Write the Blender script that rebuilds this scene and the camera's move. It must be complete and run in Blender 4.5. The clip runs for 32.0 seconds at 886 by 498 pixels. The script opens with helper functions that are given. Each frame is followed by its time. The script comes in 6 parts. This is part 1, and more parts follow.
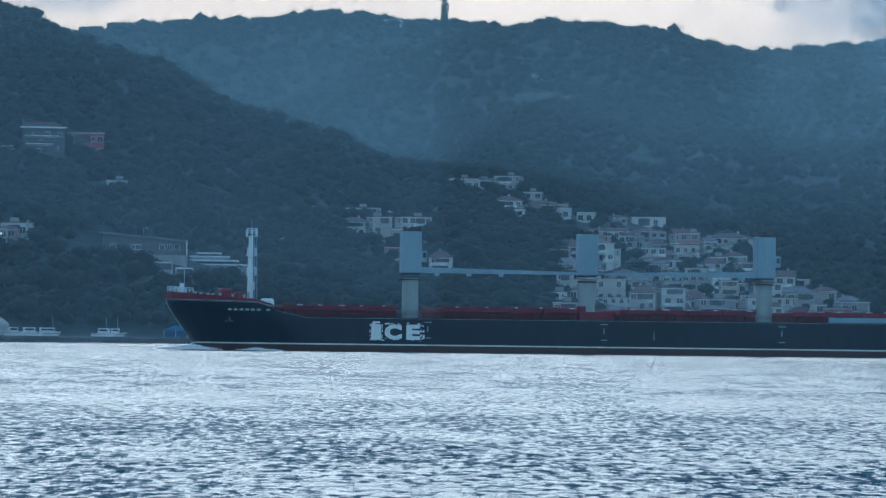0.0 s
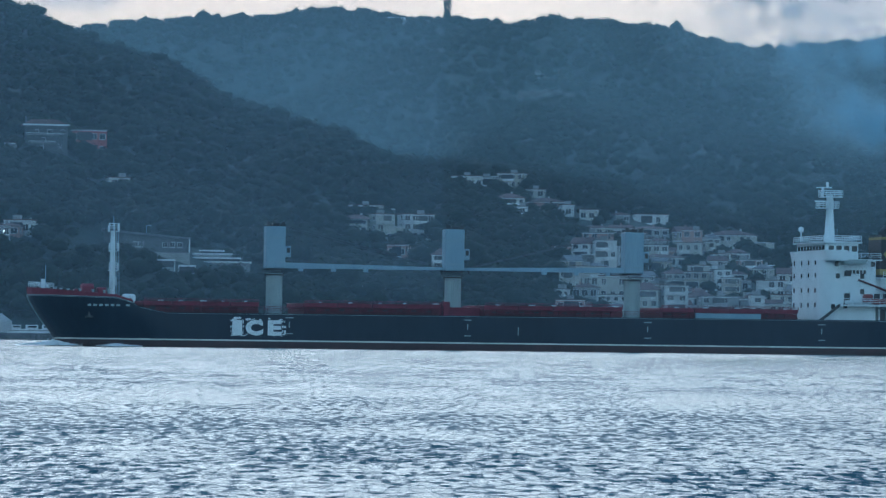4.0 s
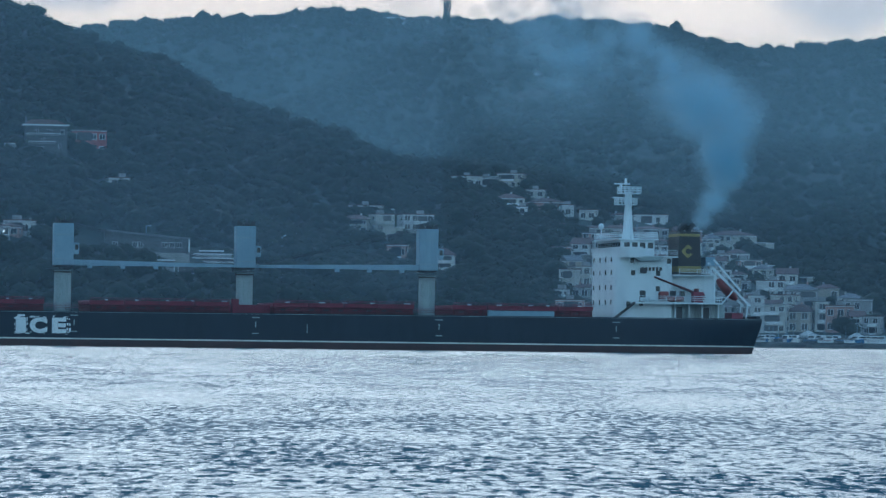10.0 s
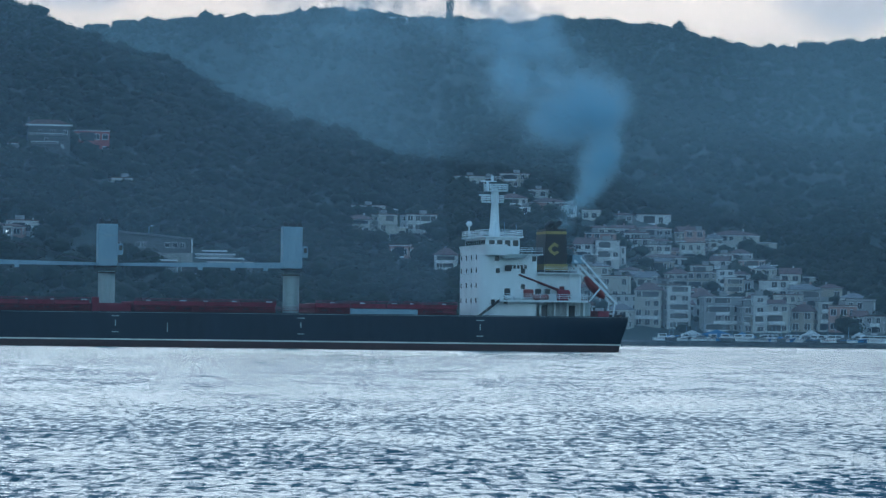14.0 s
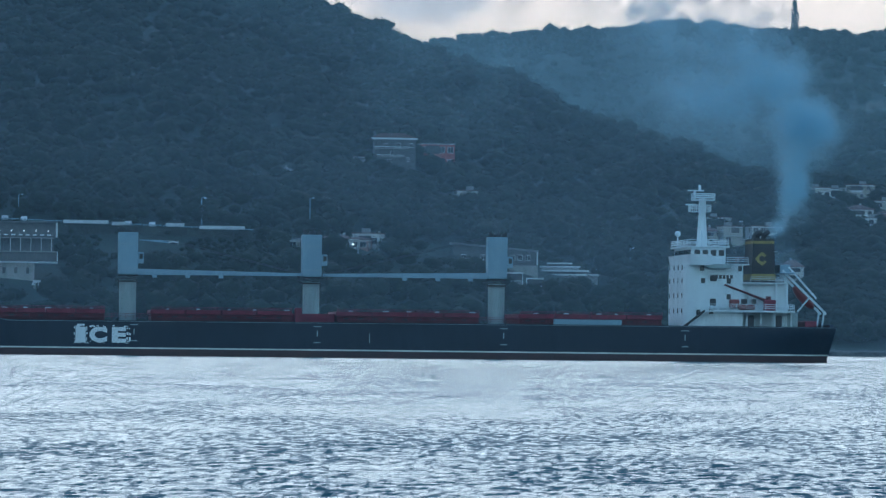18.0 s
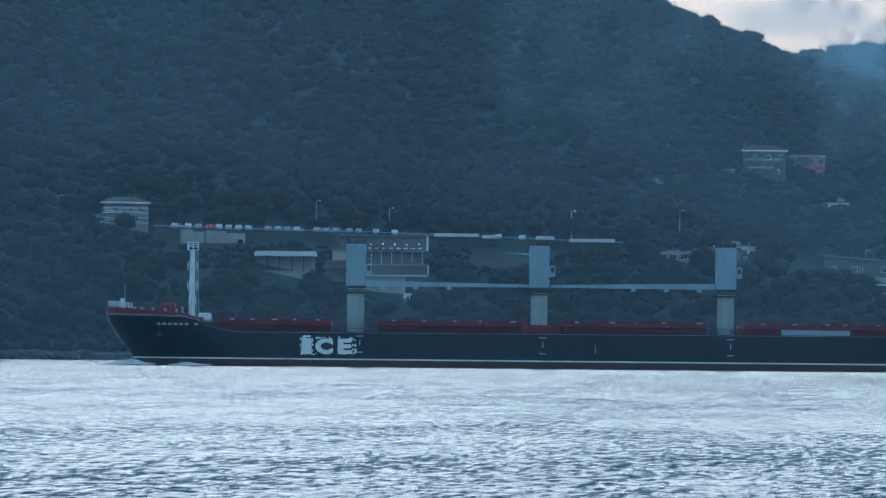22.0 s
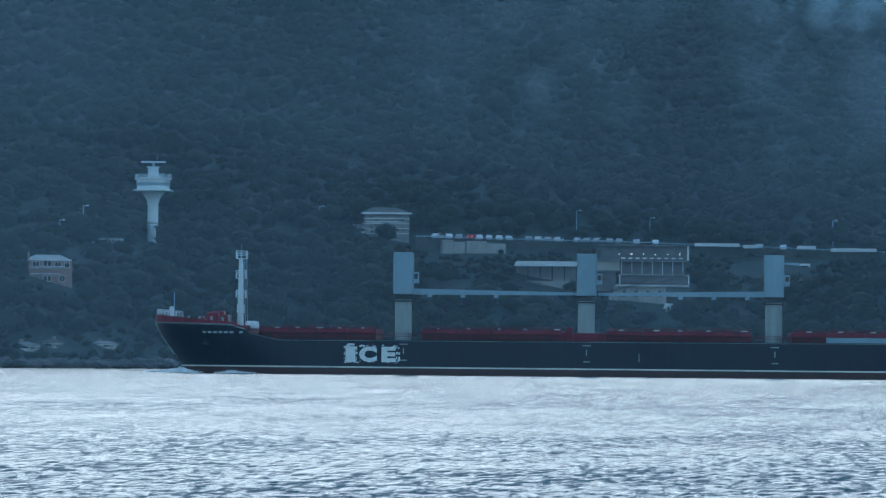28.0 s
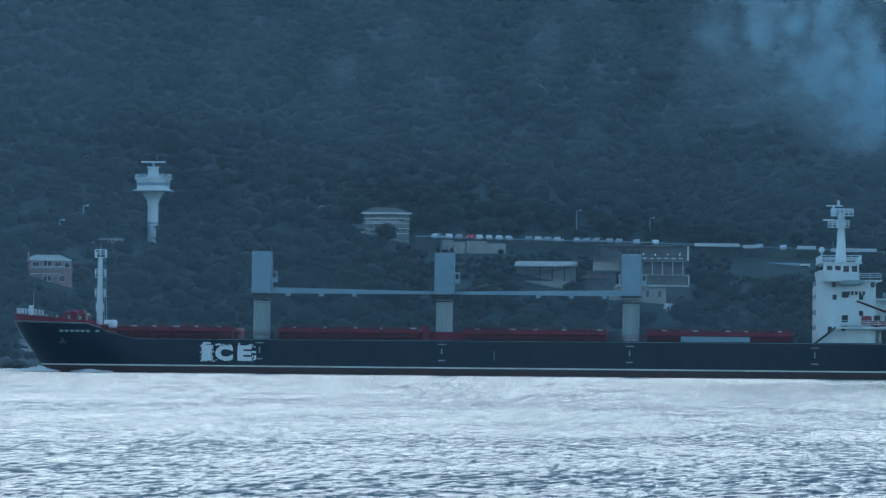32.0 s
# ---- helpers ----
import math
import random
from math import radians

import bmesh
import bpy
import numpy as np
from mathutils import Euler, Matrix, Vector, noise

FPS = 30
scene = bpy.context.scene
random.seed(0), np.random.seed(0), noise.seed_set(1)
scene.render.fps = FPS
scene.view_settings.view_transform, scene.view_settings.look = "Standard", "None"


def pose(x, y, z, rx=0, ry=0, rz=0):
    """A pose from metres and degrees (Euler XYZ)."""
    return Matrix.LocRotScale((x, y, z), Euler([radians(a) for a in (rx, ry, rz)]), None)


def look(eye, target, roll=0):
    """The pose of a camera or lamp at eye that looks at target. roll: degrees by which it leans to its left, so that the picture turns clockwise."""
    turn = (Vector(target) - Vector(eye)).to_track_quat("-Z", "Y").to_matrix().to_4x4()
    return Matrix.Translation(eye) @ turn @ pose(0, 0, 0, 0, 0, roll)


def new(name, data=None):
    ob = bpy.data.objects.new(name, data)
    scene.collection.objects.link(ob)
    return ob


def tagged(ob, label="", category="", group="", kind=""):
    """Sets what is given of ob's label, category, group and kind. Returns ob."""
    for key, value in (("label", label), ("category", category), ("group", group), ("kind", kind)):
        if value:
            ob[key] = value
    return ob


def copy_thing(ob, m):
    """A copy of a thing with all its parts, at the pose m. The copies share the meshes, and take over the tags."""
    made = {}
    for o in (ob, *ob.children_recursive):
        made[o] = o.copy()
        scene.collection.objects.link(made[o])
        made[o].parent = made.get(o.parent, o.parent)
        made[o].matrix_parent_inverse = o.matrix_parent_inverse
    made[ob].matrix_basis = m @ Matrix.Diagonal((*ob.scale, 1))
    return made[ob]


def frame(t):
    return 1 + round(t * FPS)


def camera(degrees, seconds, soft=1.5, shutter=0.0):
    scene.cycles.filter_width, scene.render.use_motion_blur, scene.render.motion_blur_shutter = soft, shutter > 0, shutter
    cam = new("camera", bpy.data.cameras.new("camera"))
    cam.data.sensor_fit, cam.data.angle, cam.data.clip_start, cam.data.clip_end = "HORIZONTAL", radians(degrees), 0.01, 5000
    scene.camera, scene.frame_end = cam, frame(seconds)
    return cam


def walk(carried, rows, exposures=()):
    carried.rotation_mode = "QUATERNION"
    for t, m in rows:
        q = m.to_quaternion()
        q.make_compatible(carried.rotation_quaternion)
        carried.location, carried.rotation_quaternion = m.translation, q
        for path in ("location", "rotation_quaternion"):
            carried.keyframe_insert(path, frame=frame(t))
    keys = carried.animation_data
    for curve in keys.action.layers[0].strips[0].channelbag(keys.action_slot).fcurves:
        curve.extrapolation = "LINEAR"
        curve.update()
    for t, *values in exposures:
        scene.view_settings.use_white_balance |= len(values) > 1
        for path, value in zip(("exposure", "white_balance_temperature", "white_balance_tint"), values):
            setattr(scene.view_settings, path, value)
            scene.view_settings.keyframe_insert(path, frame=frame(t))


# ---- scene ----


def aim(yaw, pitch):
    """A point far ahead of the eye: yaw to the left and pitch upwards, in degrees."""
    a, b = radians(yaw), radians(pitch)
    return Vector(EYE) + 1000 * Vector((-math.sin(a) * math.cos(b), math.cos(a) * math.cos(b), math.sin(b)))


# ---- camera: on a tripod at the quay's edge, 3 m over the water; still, a pan to the left, still
EYE = (0.0, 0.0, 3.0)
cam = camera(11.936, 32.0, soft=1.35)
walk(cam, [
    (0.0, look(EYE, aim(-0.043, 1.169), 0.735)),
    (0.5, look(EYE, aim(-0.037, 1.160), 0.734)),
    (1.0, look(EYE, aim(-0.020, 1.147), 0.734)),
    (1.5, look(EYE, aim(-0.012, 1.138), 0.733)),
    (2.0, look(EYE, aim(-0.012, 1.137), 0.733)),
    (3.5, look(EYE, aim(-0.007, 1.134), 0.731)),
    (8.0, look(EYE, aim(-0.010, 1.137), 0.726)),
    (12.0, look(EYE, aim(-0.008, 1.136), 0.722)),
    (12.5, look(EYE, aim(-0.000, 1.125), 0.721)),
    (13.0, look(EYE, aim(0.000, 1.128), 0.721)),
    (13.5, look(EYE, aim(-0.012, 1.127), 0.720)),
    (14.0, look(EYE, aim(0.028, 1.136), 0.712)),
    (14.5, look(EYE, aim(0.274, 1.146), 0.703)),
    (15.0, look(EYE, aim(0.743, 1.156), 0.695)),
    (15.5, look(EYE, aim(1.436, 1.165), 0.686)),
    (16.0, look(EYE, aim(2.365, 1.198), 0.677)),
    (16.5, look(EYE, aim(3.025, 1.217), 0.669)),
    (17.0, look(EYE, aim(3.643, 1.226), 0.660)),
    (17.5, look(EYE, aim(4.257, 1.240), 0.652)),
    (18.0, look(EYE, aim(4.694, 1.248), 0.643)),
    (18.5, look(EYE, aim(5.199, 1.267), 0.635)),
    (19.0, look(EYE, aim(5.641, 1.274), 0.627)),
    (19.5, look(EYE, aim(5.965, 1.286), 0.618)),
    (20.0, look(EYE, aim(6.542, 1.300), 0.610)),
    (20.5, look(EYE, aim(7.207, 1.315), 0.601)),
    (21.0, look(EYE, aim(8.192, 1.332), 0.593)),
    (21.5, look(EYE, aim(8.883, 1.344), 0.584)),
    (22.0, look(EYE, aim(9.695, 1.368), 0.576)),
    (22.5, look(EYE, aim(10.715, 1.392), 0.567)),
    (23.0, look(EYE, aim(12.154, 1.439), 0.558)),
    (23.5, look(EYE, aim(13.046, 1.460), 0.550)),
    (24.0, look(EYE, aim(13.231, 1.460), 0.550)),
    (25.0, look(EYE, aim(13.225, 1.463), 0.550)),
    (25.5, look(EYE, aim(13.218, 1.470), 0.550)),
    (32.0, look(EYE, aim(13.218, 1.471), 0.550)),
], exposures=[(0.0, 0.1, 4800, -11), (32.0, 0.1, 4800, -11)])

# ---- light: a dusk sky, brightest low over the hills behind which the sun has gone
SUN_EL, SUN_AZ = 24.0, -20.0
world = bpy.data.worlds.new("dusk_sky")
scene.world = world
world.use_nodes = True
wn, wl = world.node_tree.nodes, world.node_tree.links
wn.clear()
sky = wn.new("ShaderNodeTexSky")
sky.sky_type, sky.sun_disc = "NISHITA", False
sky.sun_elevation, sky.sun_rotation = radians(SUN_EL), radians(SUN_AZ)
sky.air_density, sky.dust_density, sky.ozone_density = 1.0, 0.4, 6.0
coord = wn.new("ShaderNodeTexCoord")
split = wn.new("ShaderNodeSeparateXYZ")
low = wn.new("ShaderNodeMapRange")
low.interpolation_type = "SMOOTHSTEP"
low.inputs["From Min"].default_value, low.inputs["From Max"].default_value = 0.1, 0.82
low.inputs["To Min"].default_value, low.inputs["To Max"].default_value = 0.95, 0.15
veil = wn.new("ShaderNodeMix")
veil.data_type = "RGBA"
glow = wn.new("ShaderNodeMix")          # warm haze on the sun's side, blue-grey opposite
glow.data_type = "RGBA"
glow.inputs[6].default_value = (4.3, 4.9, 5.3, 1)
warm = wn.new("ShaderNodeMix")          # rose along the skyline, pale green-white above it
warm.data_type = "RGBA"
warm.inputs[6].default_value, warm.inputs[7].default_value = (8.9, 5.6, 4.0, 1), (9.3, 7.7, 6.9, 1)
rise = wn.new("ShaderNodeMapRange")
rise.interpolation_type = "SMOOTHSTEP"
rise.inputs["From Min"].default_value, rise.inputs["From Max"].default_value = 0.072, 0.14
side = wn.new("ShaderNodeMapRange")
side.interpolation_type = "SMOOTHSTEP"
side.inputs["From Min"].default_value, side.inputs["From Max"].default_value = 0.45, 1.0
sunward = wn.new("ShaderNodeVectorMath")
sunward.operation = "DOT_PRODUCT"
sunward.inputs[1].default_value = (math.sin(radians(SUN_AZ)), math.cos(radians(SUN_AZ)), 0)
squash = wn.new("ShaderNodeMapping")
squash.inputs["Scale"].default_value = (9.0, 9.0, 24.0)
cloud = wn.new("ShaderNodeTexNoise")
cloud.inputs["Scale"].default_value, cloud.inputs["Detail"].default_value = 5.0, 6.0
shape = wn.new("ShaderNodeMath")         # ragged clouds: nearness to two cloud banks, broken up by noise
shape.operation = "MAXIMUM"
for k, (az, el, wide, high) in enumerate(((5.5, 4.45, 0.95, 0.4), (-5.2, 4.55, 1.1, 0.28))):
    off, dist, lump, soft_edge = wn.new("ShaderNodeMapping"), wn.new("ShaderNodeVectorMath"), wn.new("ShaderNodeMath"), wn.new("ShaderNodeMapRange")
    off.vector_type = "TEXTURE"
    off.inputs["Location"].default_value = (math.sin(radians(az)), math.cos(radians(az)), math.sin(radians(el)))
    off.inputs["Scale"].default_value = (radians(wide), 0.3, radians(high))
    dist.operation = "LENGTH"
    lump.operation = "MULTIPLY_ADD"
    lump.inputs[1].default_value = 1.6
    soft_edge.interpolation_type = "SMOOTHSTEP"
    soft_edge.inputs["From Min"].default_value, soft_edge.inputs["From Max"].default_value = 1.25, 2.0
    soft_edge.inputs["To Min"].default_value, soft_edge.inputs["To Max"].default_value = 0.75, 0.0
    wl.new(coord.outputs["Generated"], off.inputs["Vector"])
    wl.new(off.outputs["Vector"], dist.inputs[0])
    wl.new(cloud.outputs["Fac"], lump.inputs[0])
    wl.new(dist.outputs["Value"], lump.inputs[2])
    wl.new(lump.outputs[0], soft_edge.inputs["Value"])
    wl.new(soft_edge.outputs["Result"], shape.inputs[k])
clouds = wn.new("ShaderNodeMix")
clouds.data_type = "RGBA"
clouds.inputs[7].default_value = (4.2, 3.4, 3.3, 1)
back = wn.new("ShaderNodeBackground")
back.inputs["Strength"].default_value = 0.175
out = wn.new("ShaderNodeOutputWorld")
wl.new(coord.outputs["Generated"], split.inputs["Vector"])
wl.new(split.outputs["Z"], low.inputs["Value"])
wl.new(low.outputs["Result"], veil.inputs[0])
wl.new(sky.outputs["Color"], veil.inputs[6])
wl.new(split.outputs["Z"], rise.inputs["Value"])
wl.new(rise.outputs["Result"], warm.inputs[0])
wl.new(warm.outputs[2], glow.inputs[7])
wl.new(coord.outputs["Generated"], sunward.inputs[0])
wl.new(sunward.outputs["Value"], side.inputs["Value"])
wl.new(side.outputs["Result"], glow.inputs[0])
wl.new(glow.outputs[2], veil.inputs[7])
wl.new(coord.outputs["Generated"], squash.inputs["Vector"])
wl.new(squash.outputs["Vector"], cloud.inputs["Vector"])
wl.new(shape.outputs[0], clouds.inputs[0])
wl.new(veil.outputs[2], clouds.inputs[6])
wl.new(clouds.outputs[2], back.inputs["Color"])
wl.new(back.outputs["Background"], out.inputs["Surface"])

sun_data = bpy.data.lights.new("sun", "SUN")
sun_data.energy, sun_data.angle, sun_data.color = 0.12, radians(50), (1.0, 0.95, 0.9)
sun = new("sun", sun_data)
sun.matrix_world = look((500 * math.sin(radians(SUN_AZ)), 500 * math.cos(radians(SUN_AZ)), 500 * math.tan(radians(SUN_EL))), (0, 0, 0))


# ---- materials
def ramp_material(name, dark, light, scale=1.0, rough=0.6, bump=0.0, metal=0.0, spec=0.5, island=0.0, object_random=0.0, coords="Object", streak=1.0):
    """Two tones mixed by a coarse and a fine noise, with relief; island and object_random vary the value piece by piece."""
    m = bpy.data.materials.new(name)
    m.use_nodes = True
    n, l = m.node_tree.nodes, m.node_tree.links
    b = n["Principled BSDF"]
    b.inputs["Roughness"].default_value, b.inputs["Metallic"].default_value = rough, metal
    b.inputs["Specular IOR Level"].default_value = spec
    tc = n.new("ShaderNodeTexCoord")
    mp = n.new("ShaderNodeMapping")
    mp.inputs["Scale"].default_value = (1, 1, streak)
    l.new(tc.outputs[coords], mp.inputs["Vector"])
    big, fine = n.new("ShaderNodeTexNoise"), n.new("ShaderNodeTexNoise")
    big.inputs["Scale"].default_value, fine.inputs["Scale"].default_value = scale, scale * 7
    big.inputs["Detail"].default_value, fine.inputs["Detail"].default_value = 4, 5
    l.new(mp.outputs["Vector"], big.inputs["Vector"])
    l.new(mp.outputs["Vector"], fine.inputs["Vector"])
    both = n.new("ShaderNodeMath")
    both.operation = "ADD"
    l.new(big.outputs["Fac"], both.inputs[0])
    l.new(fine.outputs["Fac"], both.inputs[1])
    span = n.new("ShaderNodeMapRange")
    span.inputs["From Min"].default_value, span.inputs["From Max"].default_value = 0.7, 1.3
    l.new(both.outputs[0], span.inputs["Value"])
    mix = n.new("ShaderNodeMix")
    mix.data_type = "RGBA"
    mix.inputs[6].default_value, mix.inputs[7].default_value = (*dark, 1), (*light, 1)
    l.new(span.outputs["Result"], mix.inputs[0])
    colour = mix.outputs[2]
    for amount, node, socket in ((island, "ShaderNodeNewGeometry", "Random Per Island"), (object_random, "ShaderNodeObjectInfo", "Random")):
        if amount:
            hsv, rnd, rng = n.new("ShaderNodeHueSaturation"), n.new(node), n.new("ShaderNodeMapRange")
            rng.inputs["To Min"].default_value, rng.inputs["To Max"].default_value = 1 - amount, 1 + amount
            l.new(rnd.outputs[socket], rng.inputs["Value"])
            l.new(rng.outputs["Result"], hsv.inputs["Value"])
            l.new(colour, hsv.inputs["Color"])
            colour = hsv.outputs["Color"]
    l.new(colour, b.inputs["Base Color"])
    if bump:
        bp = n.new("ShaderNodeBump")
        bp.inputs["Strength"].default_value, bp.inputs["Distance"].default_value = bump, 0.3
        l.new(both.outputs[0], bp.inputs["Height"])
        l.new(bp.outputs["Normal"], b.inputs["Normal"])
    return m


def tint(c, k):
    return tuple(min(1.0, v * k) for v in c)


def paint(name, c, rough=0.5, scale=0.6, wear=0.25, **more):
    return ramp_material(name, tint(c, 1 - wear), tint(c, 1 + wear * 0.4), scale, rough, **more)


M_HULL = ramp_material("hull_black", (0.007, 0.014, 0.027), (0.013, 0.023, 0.04), 0.12, 0.45, streak=0.3, spec=0.3)
M_BOOT = ramp_material("boot_top_red", (0.03, 0.016, 0.018), (0.055, 0.022, 0.022), 0.25, 0.6)
M_LINE = paint("line_cream", (0.72, 0.72, 0.64), 0.5)
M_RED = ramp_material("deck_red", (0.1, 0.01, 0.024), (0.2, 0.018, 0.04), 0.4, 0.55)
M_DECK = ramp_material("deck_rust_and_shade", (0.06, 0.014, 0.018), (0.11, 0.024, 0.028), 0.5, 0.7)
M_WHITE = ramp_material("ship_white", (0.58, 0.63, 0.64), (0.74, 0.79, 0.8), 0.3, 0.42, streak=0.25)
M_CRANE = ramp_material("crane_grey", (0.21, 0.29, 0.35), (0.27, 0.36, 0.42), 0.35, 0.5, streak=0.25)
M_CRANE_LOW = ramp_material("pedestal_grey", (0.23, 0.28, 0.28), (0.34, 0.39, 0.38), 0.5, 0.6, streak=0.2)
M_DARK = paint("dark_steel_and_shade", (0.03, 0.032, 0.035), 0.5)
M_GLASS = paint("dark_glass", (0.015, 0.02, 0.025), 0.08, wear=0.1)
M_FUNNEL = paint("funnel_black", (0.014, 0.014, 0.016), 0.45)
M_YELLOW = paint("funnel_yellow", (0.3, 0.235, 0.07), 0.55, wear=0.4)
M_ORANGE = paint("lifeboat_orange", (0.2, 0.035, 0.03), 0.4)
M_LETTER = ramp_material("letter_white", (0.6, 0.62, 0.62), (0.8, 0.82, 0.82), 0.8, 0.5)
M_WIRE = paint("wire", (0.05, 0.05, 0.055), 0.5)
M_FOAM = ramp_material("foam", (0.75, 0.78, 0.8), (0.93, 0.94, 0.95), 0.8, 0.7, bump=0.6)
M_GROUND = ramp_material("hill_soil", (0.016, 0.027, 0.021), (0.034, 0.05, 0.038), 0.15, 0.9)
M_ROCK = ramp_material("shore_stone", (0.032, 0.034, 0.033), (0.115, 0.112, 0.105), 0.15, 0.8, bump=0.5)
M_LEAF = ramp_material("foliage", (0.023, 0.033, 0.023), (0.042, 0.055, 0.034), 0.12, 0.6, island=0.05, spec=0.1)
_n, _l = M_LEAF.node_tree.nodes, M_LEAF.node_tree.links
_mix, _tr = _n.new("ShaderNodeMixShader"), _n.new("ShaderNodeBsdfTranslucent")
_mix.inputs[0].default_value = 0.45
_l.new(_n["Principled BSDF"].inputs["Base Color"].links[0].from_socket, _tr.inputs["Color"])
_l.new(_n["Principled BSDF"].outputs[0], _mix.inputs[1])
_l.new(_tr.outputs[0], _mix.inputs[2])
_l.new(_mix.outputs[0], _n["Material Output"].inputs["Surface"])
M_BARK = ramp_material("bark", (0.05, 0.04, 0.03), (0.11, 0.09, 0.07), 2.0, 0.9)
# window glass; also the painted shade of the loggias
M_PANE_AND_SHADE = paint("window_and_shade_dark", (0.03, 0.035, 0.045), 0.12, wear=0.2)
M_FRAME = paint("window_white", (0.72, 0.72, 0.7), 0.5)
M_TILE = ramp_material("roof_tile", (0.075, 0.05, 0.046), (0.15, 0.092, 0.08), 0.8, 0.8, object_random=0.25)
M_SLATE = ramp_material("roof_grey", (0.1, 0.105, 0.11), (0.2, 0.2, 0.2), 0.5, 0.7, object_random=0.2)
WALLS = [ramp_material("render_" + k, tint(c, 0.75), c, 0.5, 0.8, object_random=0.08, streak=0.4) for k, c in (
    ("white", (0.58, 0.58, 0.56)), ("cream", (0.46, 0.45, 0.4)), ("pink", (0.36, 0.23, 0.2)), ("grey", (0.3, 0.3, 0.3)), ("red", (0.3, 0.085, 0.08)), ("ochre", (0.36, 0.33, 0.28)))]
WHITE, CREAM, PINK, GREY, REDW, OCHRE = range(6)


# ---- building helpers
def mesh_from(name, bm):
    me = bpy.data.meshes.new(name)
    bm.to_mesh(me)
    bm.free()
    return me


def part(name, bm, material, parent, label=""):
    ob = new(name, mesh_from(name, bm))
    ob.data.materials.append(material)
    ob.parent = parent
    if label:
        tagged(ob, label)
    return ob


def thing(name, label, category, group="", at=(0, 0, 0), turn=0.0, kind=""):
    ob = new(name)
    ob.empty_display_size = 0.5
    ob.matrix_basis = pose(*at, 0, 0, turn)
    return tagged(ob, label, category, group, kind)


def box(bm, x0, x1, y0, y1, z0, z1, bevel=0.0):
    """A box between two corners, its edges rounded by bevel."""
    made = bmesh.ops.create_cube(bm, size=1.0)["verts"]
    bmesh.ops.scale(bm, vec=(x1 - x0, y1 - y0, z1 - z0), verts=made)
    bmesh.ops.translate(bm, vec=((x0 + x1) / 2, (y0 + y1) / 2, (z0 + z1) / 2), verts=made)
    if bevel:
        edges = list({e for v in made for e in v.link_edges})
        bmesh.ops.bevel(bm, geom=edges, offset=bevel, segments=2, affect="EDGES", profile=0.5)
    return bm


def boxed(*spans, bevel=0.0):
    bm = bmesh.new()
    for s in spans:
        box(bm, *s, bevel=bevel)
    return bm


def rod(bm, a, b, r0, r1=None, sides=8):
    """A round bar from a to b."""
    a, b = Vector(a), Vector(b)
    r1 = r0 if r1 is None else r1
    made = bmesh.ops.create_cone(bm, cap_ends=True, segments=sides, radius1=r0, radius2=r1, depth=(b - a).length)["verts"]
    m = Matrix.Translation((a + b) / 2) @ (b - a).to_track_quat("Z", "Y").to_matrix().to_4x4()
    bmesh.ops.transform(bm, matrix=m, verts=made)
    return bm


def rods(*bars, sides=8):
    bm = bmesh.new()
    for bar in bars:
        rod(bm, *bar, sides=sides)
    return bm


def beam(bm, a, b, w0, h0, w1=None, h1=None):
    """A square bar from a to b that tapers from w0 x h0 to w1 x h1."""
    a, b = Vector(a), Vector(b)
    w1, h1 = (w0 if w1 is None else w1), (h0 if h1 is None else h1)
    d = (b - a).normalized()
    side = d.cross(Vector((0, 0, 1))).normalized() if abs(d.z) < 0.99 else Vector((1, 0, 0))
    up = side.cross(d)
    ring = lambda p, w, h: [bm.verts.new(p + side * sx * w / 2 + up * sz * h / 2) for sx, sz in ((-1, -1), (1, -1), (1, 1), (-1, 1))]
    p, q = ring(a, w0, h0), ring(b, w1, h1)
    bm.faces.new(p[::-1]), bm.faces.new(q)
    for i in range(4):
        bm.faces.new((p[i], p[(i + 1) % 4], q[(i + 1) % 4], q[i]))
    return bm


def prism(bm, outline, y0, y1):
    """The outline in x and z, drawn out from y0 to y1."""
    a = [bm.verts.new((x, y0, z)) for x, z in outline]
    b = [bm.verts.new((x, y1, z)) for x, z in outline]
    bm.faces.new(a), bm.faces.new(b[::-1])
    for i in range(len(a)):
        j = (i + 1) % len(a)
        bm.faces.new((a[j], a[i], b[i], b[j]))
    bmesh.ops.recalc_face_normals(bm, faces=bm.faces[:])
    return bm


def prismed(outline, y0, y1):
    return prism(bmesh.new(), outline, y0, y1)


def railing(bm, points, height=1.0, step=2.0, r=0.035):
    """A rail of posts and three bars along a line of points."""
    for a, b in zip(points, points[1:]):
        a, b = Vector(a), Vector(b)
        k = max(1, round((b - a).length / step))
        for i in range(k + 1):
            p = a.lerp(b, i / k)
            rod(bm, p, p + Vector((0, 0, height)), r, sides=4)
        for f in (0.4, 0.7, 1.0):
            rod(bm, a + Vector((0, 0, height * f)), b + Vector((0, 0, height * f)), r, sides=4)
    return bm

# ---- the far shore and its hills: one sheet of ground, given by bearing (degrees from +y, to the right) and distance
AZ_SHORE, D_SHORE = (-60, -30, -19, -15, -11, -6, -3, 0, 3, 6, 12, 50), (760, 860, 900, 985, 1040, 1060, 1120, 1190, 1240, 1215, 1200, 1200)
